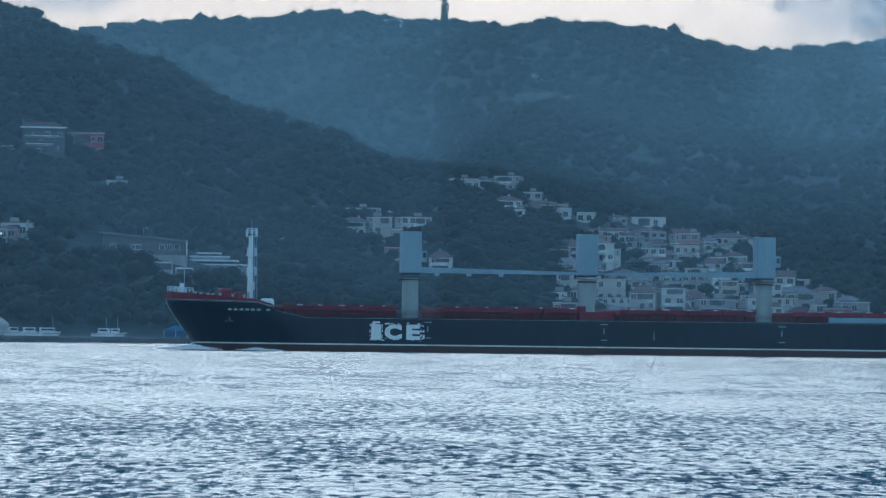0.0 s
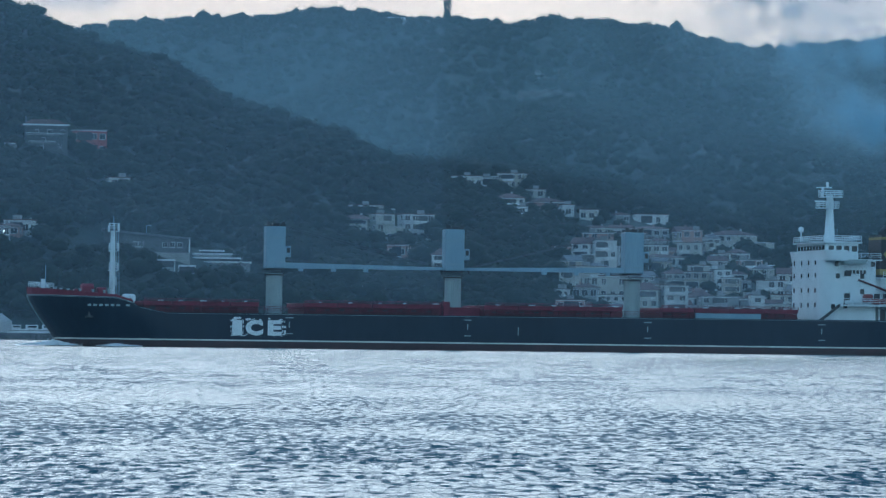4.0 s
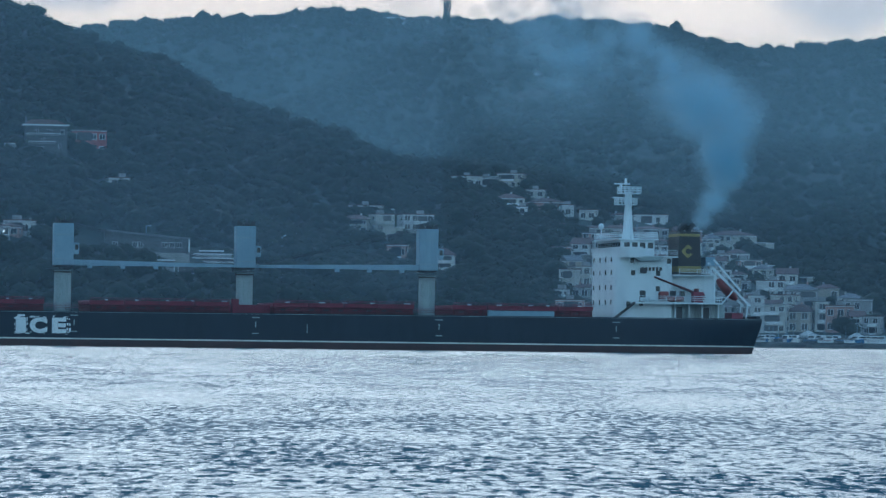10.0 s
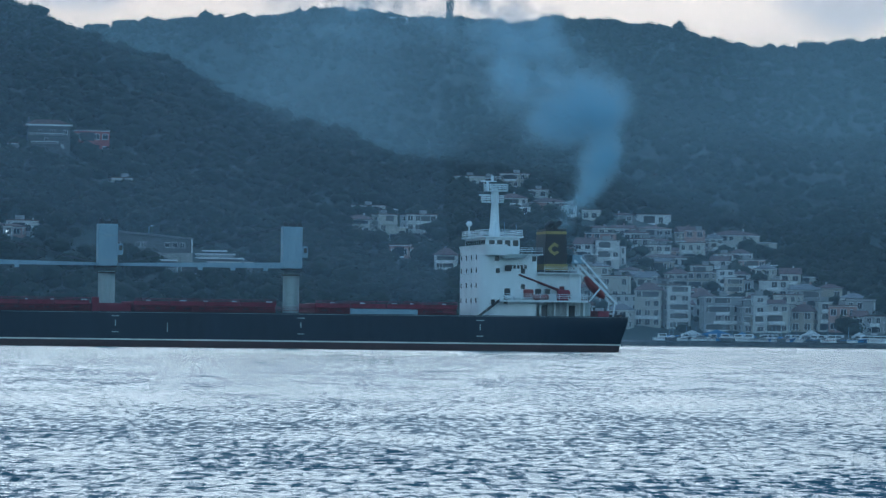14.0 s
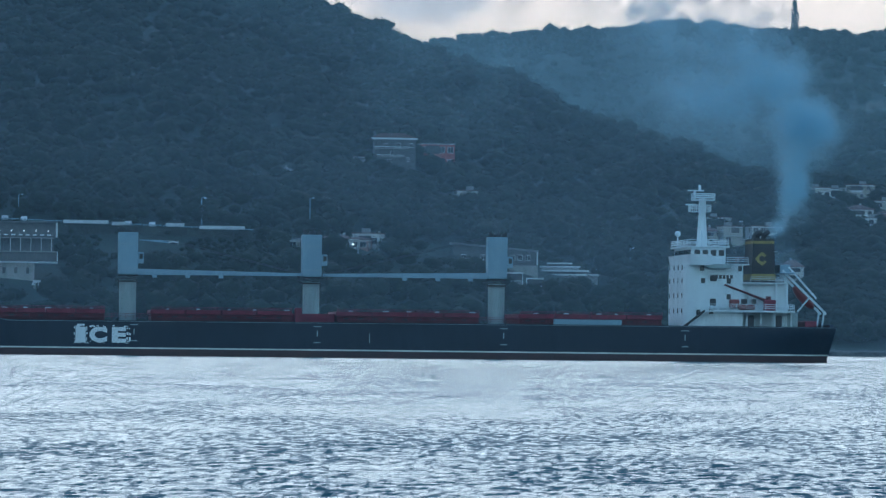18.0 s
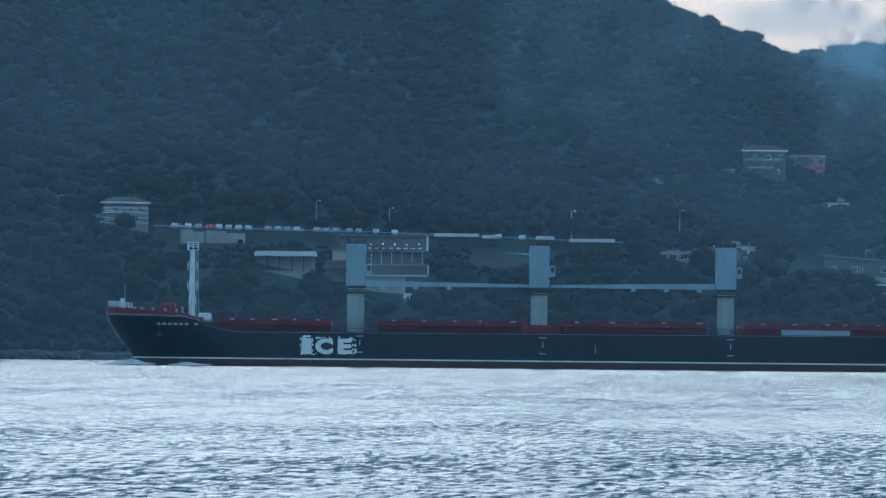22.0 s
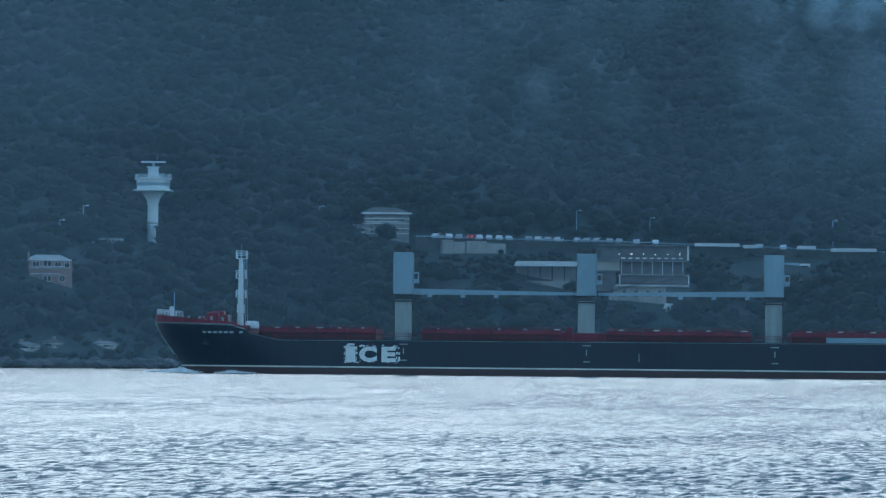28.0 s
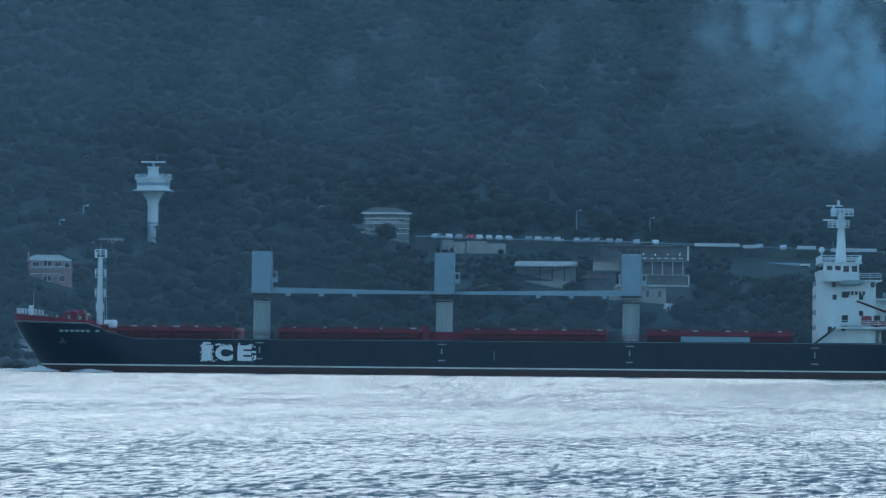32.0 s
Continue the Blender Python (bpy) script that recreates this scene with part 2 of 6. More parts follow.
# near hill: crest of the ground, in degrees over the eye
AZ_NEAR = (-60, -30, -19, -13, -9, -7.1, -6.47, -5.93, -5.25, -4.71, -3.72, -2.95, -2.19, -1.42, -0.65, 0.12, 0.89, 2.0, 3.5, 5.0, 7.0, 50)
EL_NEAR = (5.0, 5.8, 6.2, 5.9, 5.2, 4.70, 4.50, 4.26, 3.97, 3.72, 3.42, 2.98, 2.74, 2.52, 2.18, 2.1, 2.06, 1.85, 1.5, 1.1, 1.0, 1.2)
AZ_DNEAR, D_NEAR = (-60, -19, -9, -5, -2, 0, 1.0, 3.0, 5.0, 50), (1750, 1800, 1820, 1780, 1700, 1640, 1660, 1640, 1560, 1550)
# middle hill, whose spur runs down to the left before the far ridge
AZ_MID = (-60, -6, -3.5, -2.26, -1.73, -1.12, -0.67, 0.09, 0.48, 1.54, 2.39, 3.15, 4.22, 5.05, 5.95, 9, 50)
EL_MID = (2.0, 2.0, 2.5, 3.03, 3.23, 3.48, 3.65, 3.92, 4.06, 4.15, 4.11, 4.04, 3.78, 3.84, 3.94, 4.25, 4.0)
D_MID = 2500.0
AZ_FAR = (-60, -8, -4.87, -4.11, -3.5, -2.58, -1.64, -0.83, -0.21, 0.47, 1.5, 3, 50)
EL_FAR = (3.0, 3.5, 3.95, 4.05, 4.13, 4.19, 4.31, 4.25, 4.16, 4.11, 3.8, 3.4, 3.0)
D_FAR = 3500.0
EYE_Z = EYE[2]


def smooth(t):
    t = np.clip(t, 0, 1)
    return t * t * (3 - 2 * t)


def wobble(x, y):
    """Low gullies and knolls, in metres."""
    return (np.sin(x * 0.021 + 1.3 * np.sin(y * 0.013)) + np.sin(y * 0.027 + 1.7 * np.sin(x * 0.017)) + 0.6 * np.sin(x * 0.06 + y * 0.047)) * 1.3


def ground(x, y):
    """Height of the land (below zero: water)."""
    x, y = np.asarray(x, float), np.asarray(y, float)
    az, d = np.degrees(np.arctan2(x, y)), np.hypot(x, y)
    ds = np.interp(az, AZ_SHORE, D_SHORE)
    d1 = np.interp(az, AZ_DNEAR, D_NEAR)
    z1 = EYE_Z + d1 * np.tan(np.radians(np.interp(az, AZ_NEAR, EL_NEAR)))
    z2 = EYE_Z + D_MID * np.tan(np.radians(np.interp(az, AZ_MID, EL_MID) - 0.04))
    z3 = EYE_Z + D_FAR * np.tan(np.radians(np.interp(az, AZ_FAR, EL_FAR) - 0.03))
    t = (d - ds - 22) / np.maximum(d1 - ds - 22, 1)
    rise = np.where(t < 0, 0, t) ** 0.92
    bank = np.where(d < ds, -4.0, np.where(d < ds + 3, -4 + 5.4 * (d - ds) / 3, 1.4 + 0.6 * np.clip((d - ds - 3) / 19, 0, 1)))
    near = np.where(t <= 0, bank, 2.0 + (z1 - 2.0) * np.clip(rise, 0, 1))
    dip12 = np.minimum(z1, z2) * 0.7
    dip12 = dip12 + (z1 + (z2 - z1) * 0.42 - dip12) * smooth((az + 1.6) / 3.2)
    dm = (d1 + D_MID) / 2
    z = near
    z = np.where(d > d1, z1 + (dip12 - z1) * smooth((d - d1) / (dm - d1)), z)
    z = np.where(d > dm, dip12 + (z2 - dip12) * smooth((d - dm) / (D_MID - dm)), z)
    dip23 = np.minimum(z2, z3) * 0.72
    dn = (D_MID + D_FAR) / 2
    z = np.where(d > D_MID, z2 + (dip23 - z2) * smooth((d - D_MID) / (dn - D_MID)), z)
    z = np.where(d > dn, dip23 + (z3 - dip23) * smooth((d - dn) / (D_FAR - dn)), z)
    z = np.where(d > D_FAR, z3 - (z3 - 60) * smooth((d - D_FAR) / 1300), z)
    return z + wobble(x, y) * smooth((d - ds - 40) / 200)


def sheet(name, az, d, heights, material, kind="structure"):
    """A sheet over a grid of bearings and distances."""
    a, r = np.meshgrid(np.radians(az), d)
    x, y = r * np.sin(a), r * np.cos(a)
    z = heights(x, y)
    rows, cols = x.shape
    me = bpy.data.meshes.new(name)
    me.vertices.add(rows * cols)
    me.vertices.foreach_set("co", np.stack([x, y, z], -1).astype(np.float32).ravel())
    i = (np.arange(rows - 1)[:, None] * cols + np.arange(cols - 1)[None]).ravel()
    quads = np.stack([i, i + 1, i + cols + 1, i + cols], -1).astype(np.int32)
    me.loops.add(quads.size)
    me.loops.foreach_set("vertex_index", quads.ravel())
    me.polygons.add(len(quads))
    me.polygons.foreach_set("loop_start", np.arange(0, quads.size, 4, dtype=np.int32))
    me.polygons.foreach_set("use_smooth", np.ones(len(quads), bool))
    me.update()
    me.validate()
    me.materials.append(material)
    ob = new(name, me)
    return tagged(ob, kind=kind)


tagged(sheet("ground", np.concatenate([np.arange(-60, -22, 1.0), np.arange(-22, 9, 0.17), np.arange(9, 51, 1.0)]),
             np.concatenate([np.arange(740, 1900, 8.0), np.arange(1900, 3700, 22.0), np.arange(3700, 4950, 60.0)]), ground, M_GROUND),
       "wooded hillside soil rising from a stone shore", "ground")

# ---- water: one rippled sheet all round the eye
M_WATER = bpy.data.materials.new("sea_water")
M_WATER.use_nodes = True
_n, _l = M_WATER.node_tree.nodes, M_WATER.node_tree.links
_b = _n["Principled BSDF"]
_b.inputs["Base Color"].default_value = (0.014, 0.05, 0.054, 1)
_b.inputs["Roughness"].default_value, _b.inputs["IOR"].default_value = 0.1, 1.33
_tc = _n.new("ShaderNodeTexCoord")


def _node(kind, **values):
    nd = _n.new(kind)
    for k, v in values.items():
        nd.inputs[k.replace("_", " ")].default_value = v
    return nd


def _math(op, a, b, c=None):
    nd = _n.new("ShaderNodeMath")
    nd.operation = op
    for i, v in enumerate((a, b, c)):
        if isinstance(v, (int, float)):
            nd.inputs[i].default_value = v
        elif v is not None:
            _l.new(v, nd.inputs[i])
    return nd.outputs[0]


def _ripple(across, along, seed, detail=4.0, rough=0.62):
    mp, ns = _node("ShaderNodeMapping", Scale=(across, along, 1), Location=(seed, seed * 0.7, seed * 1.3)), _node("ShaderNodeTexNoise", Scale=1.0, Detail=detail, Roughness=rough)
    _l.new(_tc.outputs["Object"], mp.inputs["Vector"])
    _l.new(mp.outputs["Vector"], ns.inputs["Vector"])
    return ns.outputs["Fac"]


def _range(value, a, b, lo, hi):
    nd = _node("ShaderNodeMapRange", From_Min=a, From_Max=b, To_Min=lo, To_Max=hi)
    nd.interpolation_type = "SMOOTHSTEP"
    _l.new(value, nd.inputs["Value"])
    return nd.outputs["Result"]


# wavelets lengthen from the quay towards mid-channel; a wind line divides the choppy water from the smoother
_sp = _n.new("ShaderNodeSeparateXYZ")
_l.new(_tc.outputs["Object"], _sp.inputs["Vector"])
_edge = _math("MULTIPLY_ADD", _ripple(0.05, 0.012, 3.0, 3.0), 90.0, _sp.outputs["Y"])
_mid, _far = _range(_edge, 150, 215, 0.0, 1.0), _range(_edge, 260, 400, 0.0, 1.0)
_near = _ripple(3.0, 0.75, 1.0, 4.0, 0.65)
_chop = _math("MULTIPLY_ADD", _math("SUBTRACT", _ripple(2.8, 0.54, 7.0, 4.0, 0.65), _near), _mid, _near)
_chop = _math("MULTIPLY_ADD", _math("SUBTRACT", _ripple(2.8, 0.28, 9.0, 4.0), _chop), _far, _chop)
_patch = _range(_ripple(0.16, 0.04, 5.0, 3.0), 0.3, 0.7, -0.05, 0.05)
_steep = _range(_math("ADD", _chop, _patch), 0.46, 0.62, 0.0, 1.0)
_height = _range(_edge, 165, 250, 0.28, 0.13)
_lean = _math("MULTIPLY_ADD", _steep, _height, _math("MULTIPLY_ADD", _ripple(7.0, 1.6, 4.0, 3.0), 0.24, -0.015))
_side = _math("MULTIPLY_ADD", _ripple(5.2, 1.1, 11.0, 3.0), 0.3, -0.15)
_geo, _sum, _tilt, _unit = _n.new("ShaderNodeNewGeometry"), _n.new("ShaderNodeVectorMath"), _n.new("ShaderNodeCombineXYZ"), _n.new("ShaderNodeVectorMath")
_unit.operation = "NORMALIZE"
_l.new(_side, _tilt.inputs["X"])
_l.new(_math("MULTIPLY", _lean, -1.0), _tilt.inputs["Y"])
_l.new(_geo.outputs["Normal"], _sum.inputs[0])
_l.new(_tilt.outputs[0], _sum.inputs[1])
_l.new(_sum.outputs[0], _unit.inputs[0])
_l.new(_unit.outputs[0], _b.inputs["Normal"])
_l.new(_range(_edge, 150, 330, 0.07, 0.14), _b.inputs["Roughness"])

_rng = np.random.default_rng(5)
WAVE_LENGTHS = np.geomspace(0.2, 1.7, 54)
WAVES = [(2 * math.pi / wl, math.radians(-95 + sp), 0.0064 * wl / max(1, wl / 0.6) ** 1.1, ph) for wl, sp, ph in zip(
    WAVE_LENGTHS, _rng.normal(0, 42, 54), _rng.uniform(0, 6.28, 54))]
SWELL_LENGTHS = np.geomspace(1.2, 6.0, 26)       # longer chop in mid-channel
SWELL = [(2 * math.pi / wl, math.radians(-95 + sp), 0.0056 * wl, ph) for wl, sp, ph in zip(SWELL_LENGTHS, _rng.normal(0, 40, 26), _rng.uniform(0, 6.28, 26))]


def waves(x, y):
    """Short wind waves, in gusts; each length only as far out as the sheet can carry it."""
    z = np.zeros_like(x)
    d = np.hypot(x, y)
    step = np.interp(d, D_STEPS, STEPS) * 2.6
    gust = 0.5 + 0.5 * np.sin(x * 0.21 + 2 * np.sin(y * 0.051)) * np.sin(y * 0.083 + 1.1 + np.sin(x * 0.07))
    near, far = np.interp(d, (0, 85, 120, 205, 250, 900), (0.55, 0.55, 0.6, 0.4, 0.1, 0.05)), 0.25 * smooth((d - 200) / 60)
    for lot, share in ((WAVES, near), (SWELL, far)):
        for k, a, am, ph in lot:
            fade = np.clip((2 * math.pi / k) / step - 0.6, 0, 1) * share
            z += am * fade * np.sin(k * (x * math.cos(a) + y * math.sin(a)) + ph + 1.3 * np.sin(0.31 * x + 0.17 * y + 3 * k))
    z = z + 0.5 * np.abs(z) - 0.03
    return z * (0.7 + 0.6 * gust) * smooth((d - 12) / 15)


AZ_FINE = np.concatenate([np.arange(-180, -20, 4.0), np.arange(-20, 7.6, 0.061), np.arange(7.6, 180.1, 4.0)])
D_STEPS, STEPS = (0, 60, 76, 130, 230, 400, 900, 5000), (4, 4, 0.125, 0.18, 0.3, 1.2, 2.8, 2.8)
D_WATER = [0.5, 10, 20, 30, 40, 50, 60, 68, 73, 76]
while D_WATER[-1] < 850:
    D_WATER.append(D_WATER[-1] + float(np.interp(D_WATER[-1], D_STEPS, STEPS)))
D_WATER = np.array(D_WATER + [900, 1100, 1400, 2000, 3000, 4900])
water = tagged(sheet("water", AZ_FINE, D_WATER, waves, M_WATER), "rippled grey-blue strait water under a pale dusk sky", "water")

# ---- woods: crowns of five lumps, over all the slopes
LOW_GROWTH = []      # (x, y, radius) where only bushes grow
KEEP_CLEAR = []      # (x, y, radius) round the buildings, filled before the woods are planted


def crown_shapes(count, sprays, seed, body=0.84):
    """Crowns of a ragged core set about with many small sprays of leaves."""
    rng = np.random.default_rng(seed)
    bm = bmesh.new()
    bmesh.ops.create_icosphere(bm, subdivisions=1, radius=1.0)
    v0 = np.array([v.co[:] for v in bm.verts])
    f0 = np.array([[v.index for v in f.verts] for f in bm.faces])
    bm.free()
    shapes = []
    for _ in range(count):
        lobes = rng.normal(0, 1, (4, 3))
        lobes /= np.linalg.norm(lobes, axis=1)[:, None]
        reach = lambda d: 0.72 + 0.3 * np.max(d @ lobes.T, axis=-1)
        core = v0 * (reach(v0) * body)[:, None] * rng.uniform(0.85, 1.1, (len(v0), 1))
        d = rng.normal(0, 1, (sprays, 3))
        d[:, 2] = np.abs(d[:, 2]) * 0.9 - 0.25
        d /= np.linalg.norm(d, axis=1)[:, None]
        c = d * (reach(d) * rng.uniform(0.74, 1.04, sprays))[:, None]
        size = rng.uniform(0.1, 0.22, (sprays, 1))
        p, q = rng.normal(0, 1, (2, sprays, 3))
        p -= (p * d).sum(-1, keepdims=True) * d * 0.9
        q -= (q * d).sum(-1, keepdims=True) * d * 0.9
        p, q = p / np.linalg.norm(p, axis=1)[:, None] * size, q / np.linalg.norm(q, axis=1)[:, None] * size
        tri = np.stack([c + p, c - p * 0.5 + q, c - p * 0.5 - q], 1).reshape(-1, 3)
        v = np.concatenate([core, tri]) * np.array([1, 1, 0.95]) + np.array([0, 0, 0.2])
        f = np.concatenate([f0, np.arange(sprays * 3).reshape(-1, 3) + len(core)])
        shapes.append((v, f, np.arange(len(f)) < len(f0)))
    return shapes


def plant(name, spots, shapes, label, material=M_LEAF, category="woods"):
    """One mesh of many crowns; spots: x, y, z, radius, height."""
    rng = np.random.default_rng(len(spots))
    V, F, S, base = [], [], [], 0
    for x, y, z, r, h in spots:
        v, f, core = shapes[rng.integers(len(shapes))]
        a = rng.uniform(0, 2 * math.pi)
        c, s = math.cos(a), math.sin(a)
        w = np.stack([(v[:, 0] * c - v[:, 1] * s) * r + x, (v[:, 0] * s + v[:, 1] * c) * r + y, (v[:, 2] * 0.5 + 0.42) * h + z], -1)
        V.append(w)
        F.append(f + base)
        S.append(core)
        base += len(v)
    V, F = np.concatenate(V).astype(np.float32), np.concatenate(F).astype(np.int32)
    me = bpy.data.meshes.new(name)
    me.vertices.add(len(V))
    me.vertices.foreach_set("co", V.ravel())
    me.loops.add(F.size)
    me.loops.foreach_set("vertex_index", F.ravel())
    me.polygons.add(len(F))
    me.polygons.foreach_set("loop_start", np.arange(0, F.size, 3, dtype=np.int32))
    me.polygons.foreach_set("use_smooth", np.concatenate(S))
    me.update()
    me.materials.append(material)
    return tagged(new(name, me), label, category, kind="stuff")


def spots_in(az0, az1, d0, d1, area, r0, r1, seed, inland=26):
    """Places for crowns at about one for each area in square metres, on land and clear of the buildings."""
    rng = np.random.default_rng(seed)
    n = int(radians(az1 - az0) * (d1 * d1 - d0 * d0) / 2 / area)
    d = np.sqrt(rng.uniform(d0 * d0, d1 * d1, n))
    az = rng.uniform(az0, az1, n)
    x, y = d * np.sin(np.radians(az)), d * np.cos(np.radians(az))
    ok = d > np.interp(az, AZ_SHORE, D_SHORE) + inland
    ok &= ground(x, y) < d * 0.0875          # the brow above is never seen
    for cx, cy, cr in KEEP_CLEAR:
        ok &= np.hypot(x - cx, y - cy) > cr
    x, y = x[ok], y[ok]
    r = rng.uniform(r0, r1, len(x)) * np.where(rng.random(len(x)) < 0.12, 1.35, 1.0)
    for cx, cy, cr in LOW_GROWTH:
        r = np.where(np.hypot(x - cx, y - cy) < cr, np.minimum(r, 1.3), r)
    return np.stack([x, y, ground(x, y) - 0.2, r, r * rng.uniform(1.15, 1.7, len(x))], -1)

# ---- the bulk carrier; its space: x aft from the stem, y away from the near side, z up from the water
L_SHIP, BEAM, MID = 169.0, 27.0, 13.5
ship = thing("bulk_carrier", "laden black bulk carrier with red hatches and a white deckhouse", "cargo ship")


def hull_half(x, z):
    """Half breadth of the hull at x and height z."""
    k = smooth((z + 1) / 11.0)
    bow = 5.0 - 5.4 * k                       # the stem leans forward
    full = bow + 20 - 4 * k
    t = np.clip((x - bow) / (full - bow), 0, 1)
    fore = math.sqrt(max(0.0, 1 - (1 - t) ** 2)) if t < 1 else 1.0
    fore = fore * (0.75 + 0.25 * float(k)) + (0.25 - 0.25 * float(k)) * t
    aft = 1.0 - (0.30 - 0.16 * float(smooth((z) / 6))) * float(smooth((x - 140) / 29)) ** 1.4
    return MID * fore * aft


def hull_top(x):
    """Height of the hull's black side."""
    return float(np.interp(x, (-2, 0, 17.0, 17.4, 19.6, 20.2, 169), (8.95, 8.9, 8.5, 8.4, 6.1, 6.0, 6.3)))


def hull_x(u, z):
    """Station u of the hull at height z: bow and stern are raked."""
    k = float(smooth((z + 1) / 11.0))
    bow, stern = 5.0 - 5.4 * k, 168.0 + 1.3 * np.clip(z / 6, -0.3, 1)
    return bow + (stern - bow) * u


def hull_band(z_of_lo, z_of_hi, rows, out=0.0):
    """A strip of both hull sides between two heights (functions of the station)."""
    bm = bmesh.new()
    us = [0, 0.004, 0.012, 0.024, 0.04, 0.06, 0.085, 0.1, 0.104, 0.13, 0.15, 0.2, 0.3, 0.45, 0.6, 0.75, 0.84, 0.88, 0.92, 0.96, 1.0]
    for sgn in (-1, 1):
        grid = []
        for u in us:
            line = []
            for i in range(rows + 1):
                xx = hull_x(u, 6.0)
                lo, hi = z_of_lo(xx), z_of_hi(xx)
                z = lo + (hi - lo) * i / rows
                x = hull_x(u, z)
                line.append(bm.verts.new((x, MID + sgn * (hull_half(x, z) + out), z)))
            grid.append(line)
        for a, b in zip(grid, grid[1:]):
            for i in range(rows):
                bm.faces.new((a[i], b[i], b[i + 1], a[i + 1]))
    return bm


def hull_shell(lo, hi, rows):
    bm = hull_band(lo, hi, rows)
    stern = [v for v in bm.verts if abs(v.co.x - hull_x(1.0, v.co.z)) < 1e-4]
    stern_lo = sorted([v for v in stern if v.co.y < MID], key=lambda v: v.co.z)
    stern_hi = sorted([v for v in stern if v.co.y > MID], key=lambda v: v.co.z)
    for i in range(len(stern_lo) - 1):
        bm.faces.new((stern_lo[i], stern_hi[i], stern_hi[i + 1], stern_lo[i + 1]))
    bmesh.ops.remove_doubles(bm, verts=bm.verts[:], dist=0.02)
    bmesh.ops.recalc_face_normals(bm, faces=bm.faces[:])
    for f in bm.faces:
        f.smooth = True
    return bm


hull = part("hull", hull_shell(lambda x: 1.12, hull_top, 8), M_HULL, ship, "black-painted steel hull")
part("boot_top", hull_shell(lambda x: -3.0, lambda x: 1.12, 4), M_BOOT, ship, "dull dark red boot topping")
part("deck_edge_line", hull_band(lambda x: hull_top(x) - 0.2, lambda x: hull_top(x) - 0.14, 1, 0.04), M_CRANE_LOW, ship, "thin pale line along the deck edge")
part("draught_line", hull_band(lambda x: 1.12, lambda x: 1.36, 1, 0.05), M_LINE, ship, "cream line along the hull")

# main deck, forecastle deck and bulwarks
bm = bmesh.new()
stations = [0, 0.01, 0.03, 0.06, 0.1, 0.14, 0.2, 0.3, 0.6, 0.84, 0.9, 0.96, 1.0]
pts_a = [(hull_x(u, 5.6), hull_half(hull_x(u, 5.6), 5.6) - 0.05) for u in stations]
va = [bm.verts.new((x, MID - h, 5.6)) for x, h in pts_a]
vb = [bm.verts.new((x, MID + h, 5.6)) for x, h in pts_a]
for i in range(len(va) - 1):
    bm.faces.new((va[i], va[i + 1], vb[i + 1], vb[i]))
part("main_deck", bm, M_DECK, ship, "rust-red steel deck")
bm = bmesh.new()
rail_top = lambda x: hull_top(x) + float(np.interp(x, (-2, 0, 17.0), (1.4, 1.4, 0.4)))
us = [0, 0.004, 0.012, 0.024, 0.04, 0.06, 0.085, 0.1]
for sgn in (-1, 1):
    prev = None
    for u in us:
        x6 = hull_x(u, 6.0)
        lo, hi = hull_top(x6), rail_top(x6)
        xa, xb = hull_x(u, lo), hull_x(u, hi)
        ha, hb = hull_half(xa, lo), hull_half(xb, hi)
        cur = [bm.verts.new((xa, MID + sgn * (ha + 0.02), lo)), bm.verts.new((xb, MID + sgn * (hb + 0.02), hi)),
               bm.verts.new((xb + 0.2, MID + sgn * max(0, hb - 0.15), hi)), bm.verts.new((xa + 0.2, MID + sgn * max(0, ha - 0.15), lo))]
        if prev:
            for i in range(3):
                bm.faces.new((prev[i], cur[i], cur[i + 1], prev[i + 1]))
        prev = cur
bmesh.ops.recalc_face_normals(bm, faces=bm.faces[:])
part("forecastle_bulwark", bm, M_RED, ship, "red bulwark round the bow")
bm = bmesh.new()
for sgn in (-1, 1):
    prev = None
    for u in us:
        x6 = hull_x(u, 6.0)
        z = hull_top(x6)
        x = hull_x(u, z)
        p = Vector((x - 0.03, MID + sgn * (hull_half(x, z) + 0.06), z))
        if prev:
            rod(bm, prev, p, 0.055, sides=5)
        prev = p
part("forecastle_strake", bm, M_CRANE_LOW, ship, "thin pale strake under the bulwark")
bm = bmesh.new()
fd = [(x, MID + s * hull_half(x, 8.6)) for s, xs in ((-1, (1.5, 4, 8, 12, 17)), (1, (17, 12, 8, 4, 1.5))) for x in xs]
prism_lo = [bm.verts.new((x, y, 8.0)) for x, y in fd]
bm.faces.new(prism_lo)
part("forecastle_deck", bm, M_DECK, ship)
part("forecastle_end", boxed((16.8, 17.2, 2.5, 24.5, 5.6, 8.4)), M_RED, ship)
bm = bmesh.new()
railing(bm, [(0.0, MID, 10.2), (1.6, MID - 2.8, 10.1), (4.0, MID - 5.2, 9.9)], 0.95, 0.9, 0.05)
railing(bm, [(0.0, MID, 10.2), (1.6, MID + 2.8, 10.1), (4.0, MID + 5.2, 9.9)], 0.95, 0.9, 0.05)
box(bm, 2.2, 2.9, MID - 0.3, MID + 0.3, 9.0, 11.7)
part("bow_rail", bm, M_WHITE, ship, "white rail at the stem")
part("bow_flagstaff", rods(((3.0, MID, 9.0), (3.0, MID, 14.2), 0.09, 0.04)), M_CRANE, ship)
part("windlass", boxed((9.2, 11.3, 9.5, 12.5, 8.0, 10.7), (11.8, 13.4, 8.5, 13, 8.0, 10.3), (9.6, 11.8, 15, 18, 8.0, 11.0), (7.9, 8.6, 11, 14, 8.0, 10.0), bevel=0.25), M_RED, ship, "red anchor windlass")
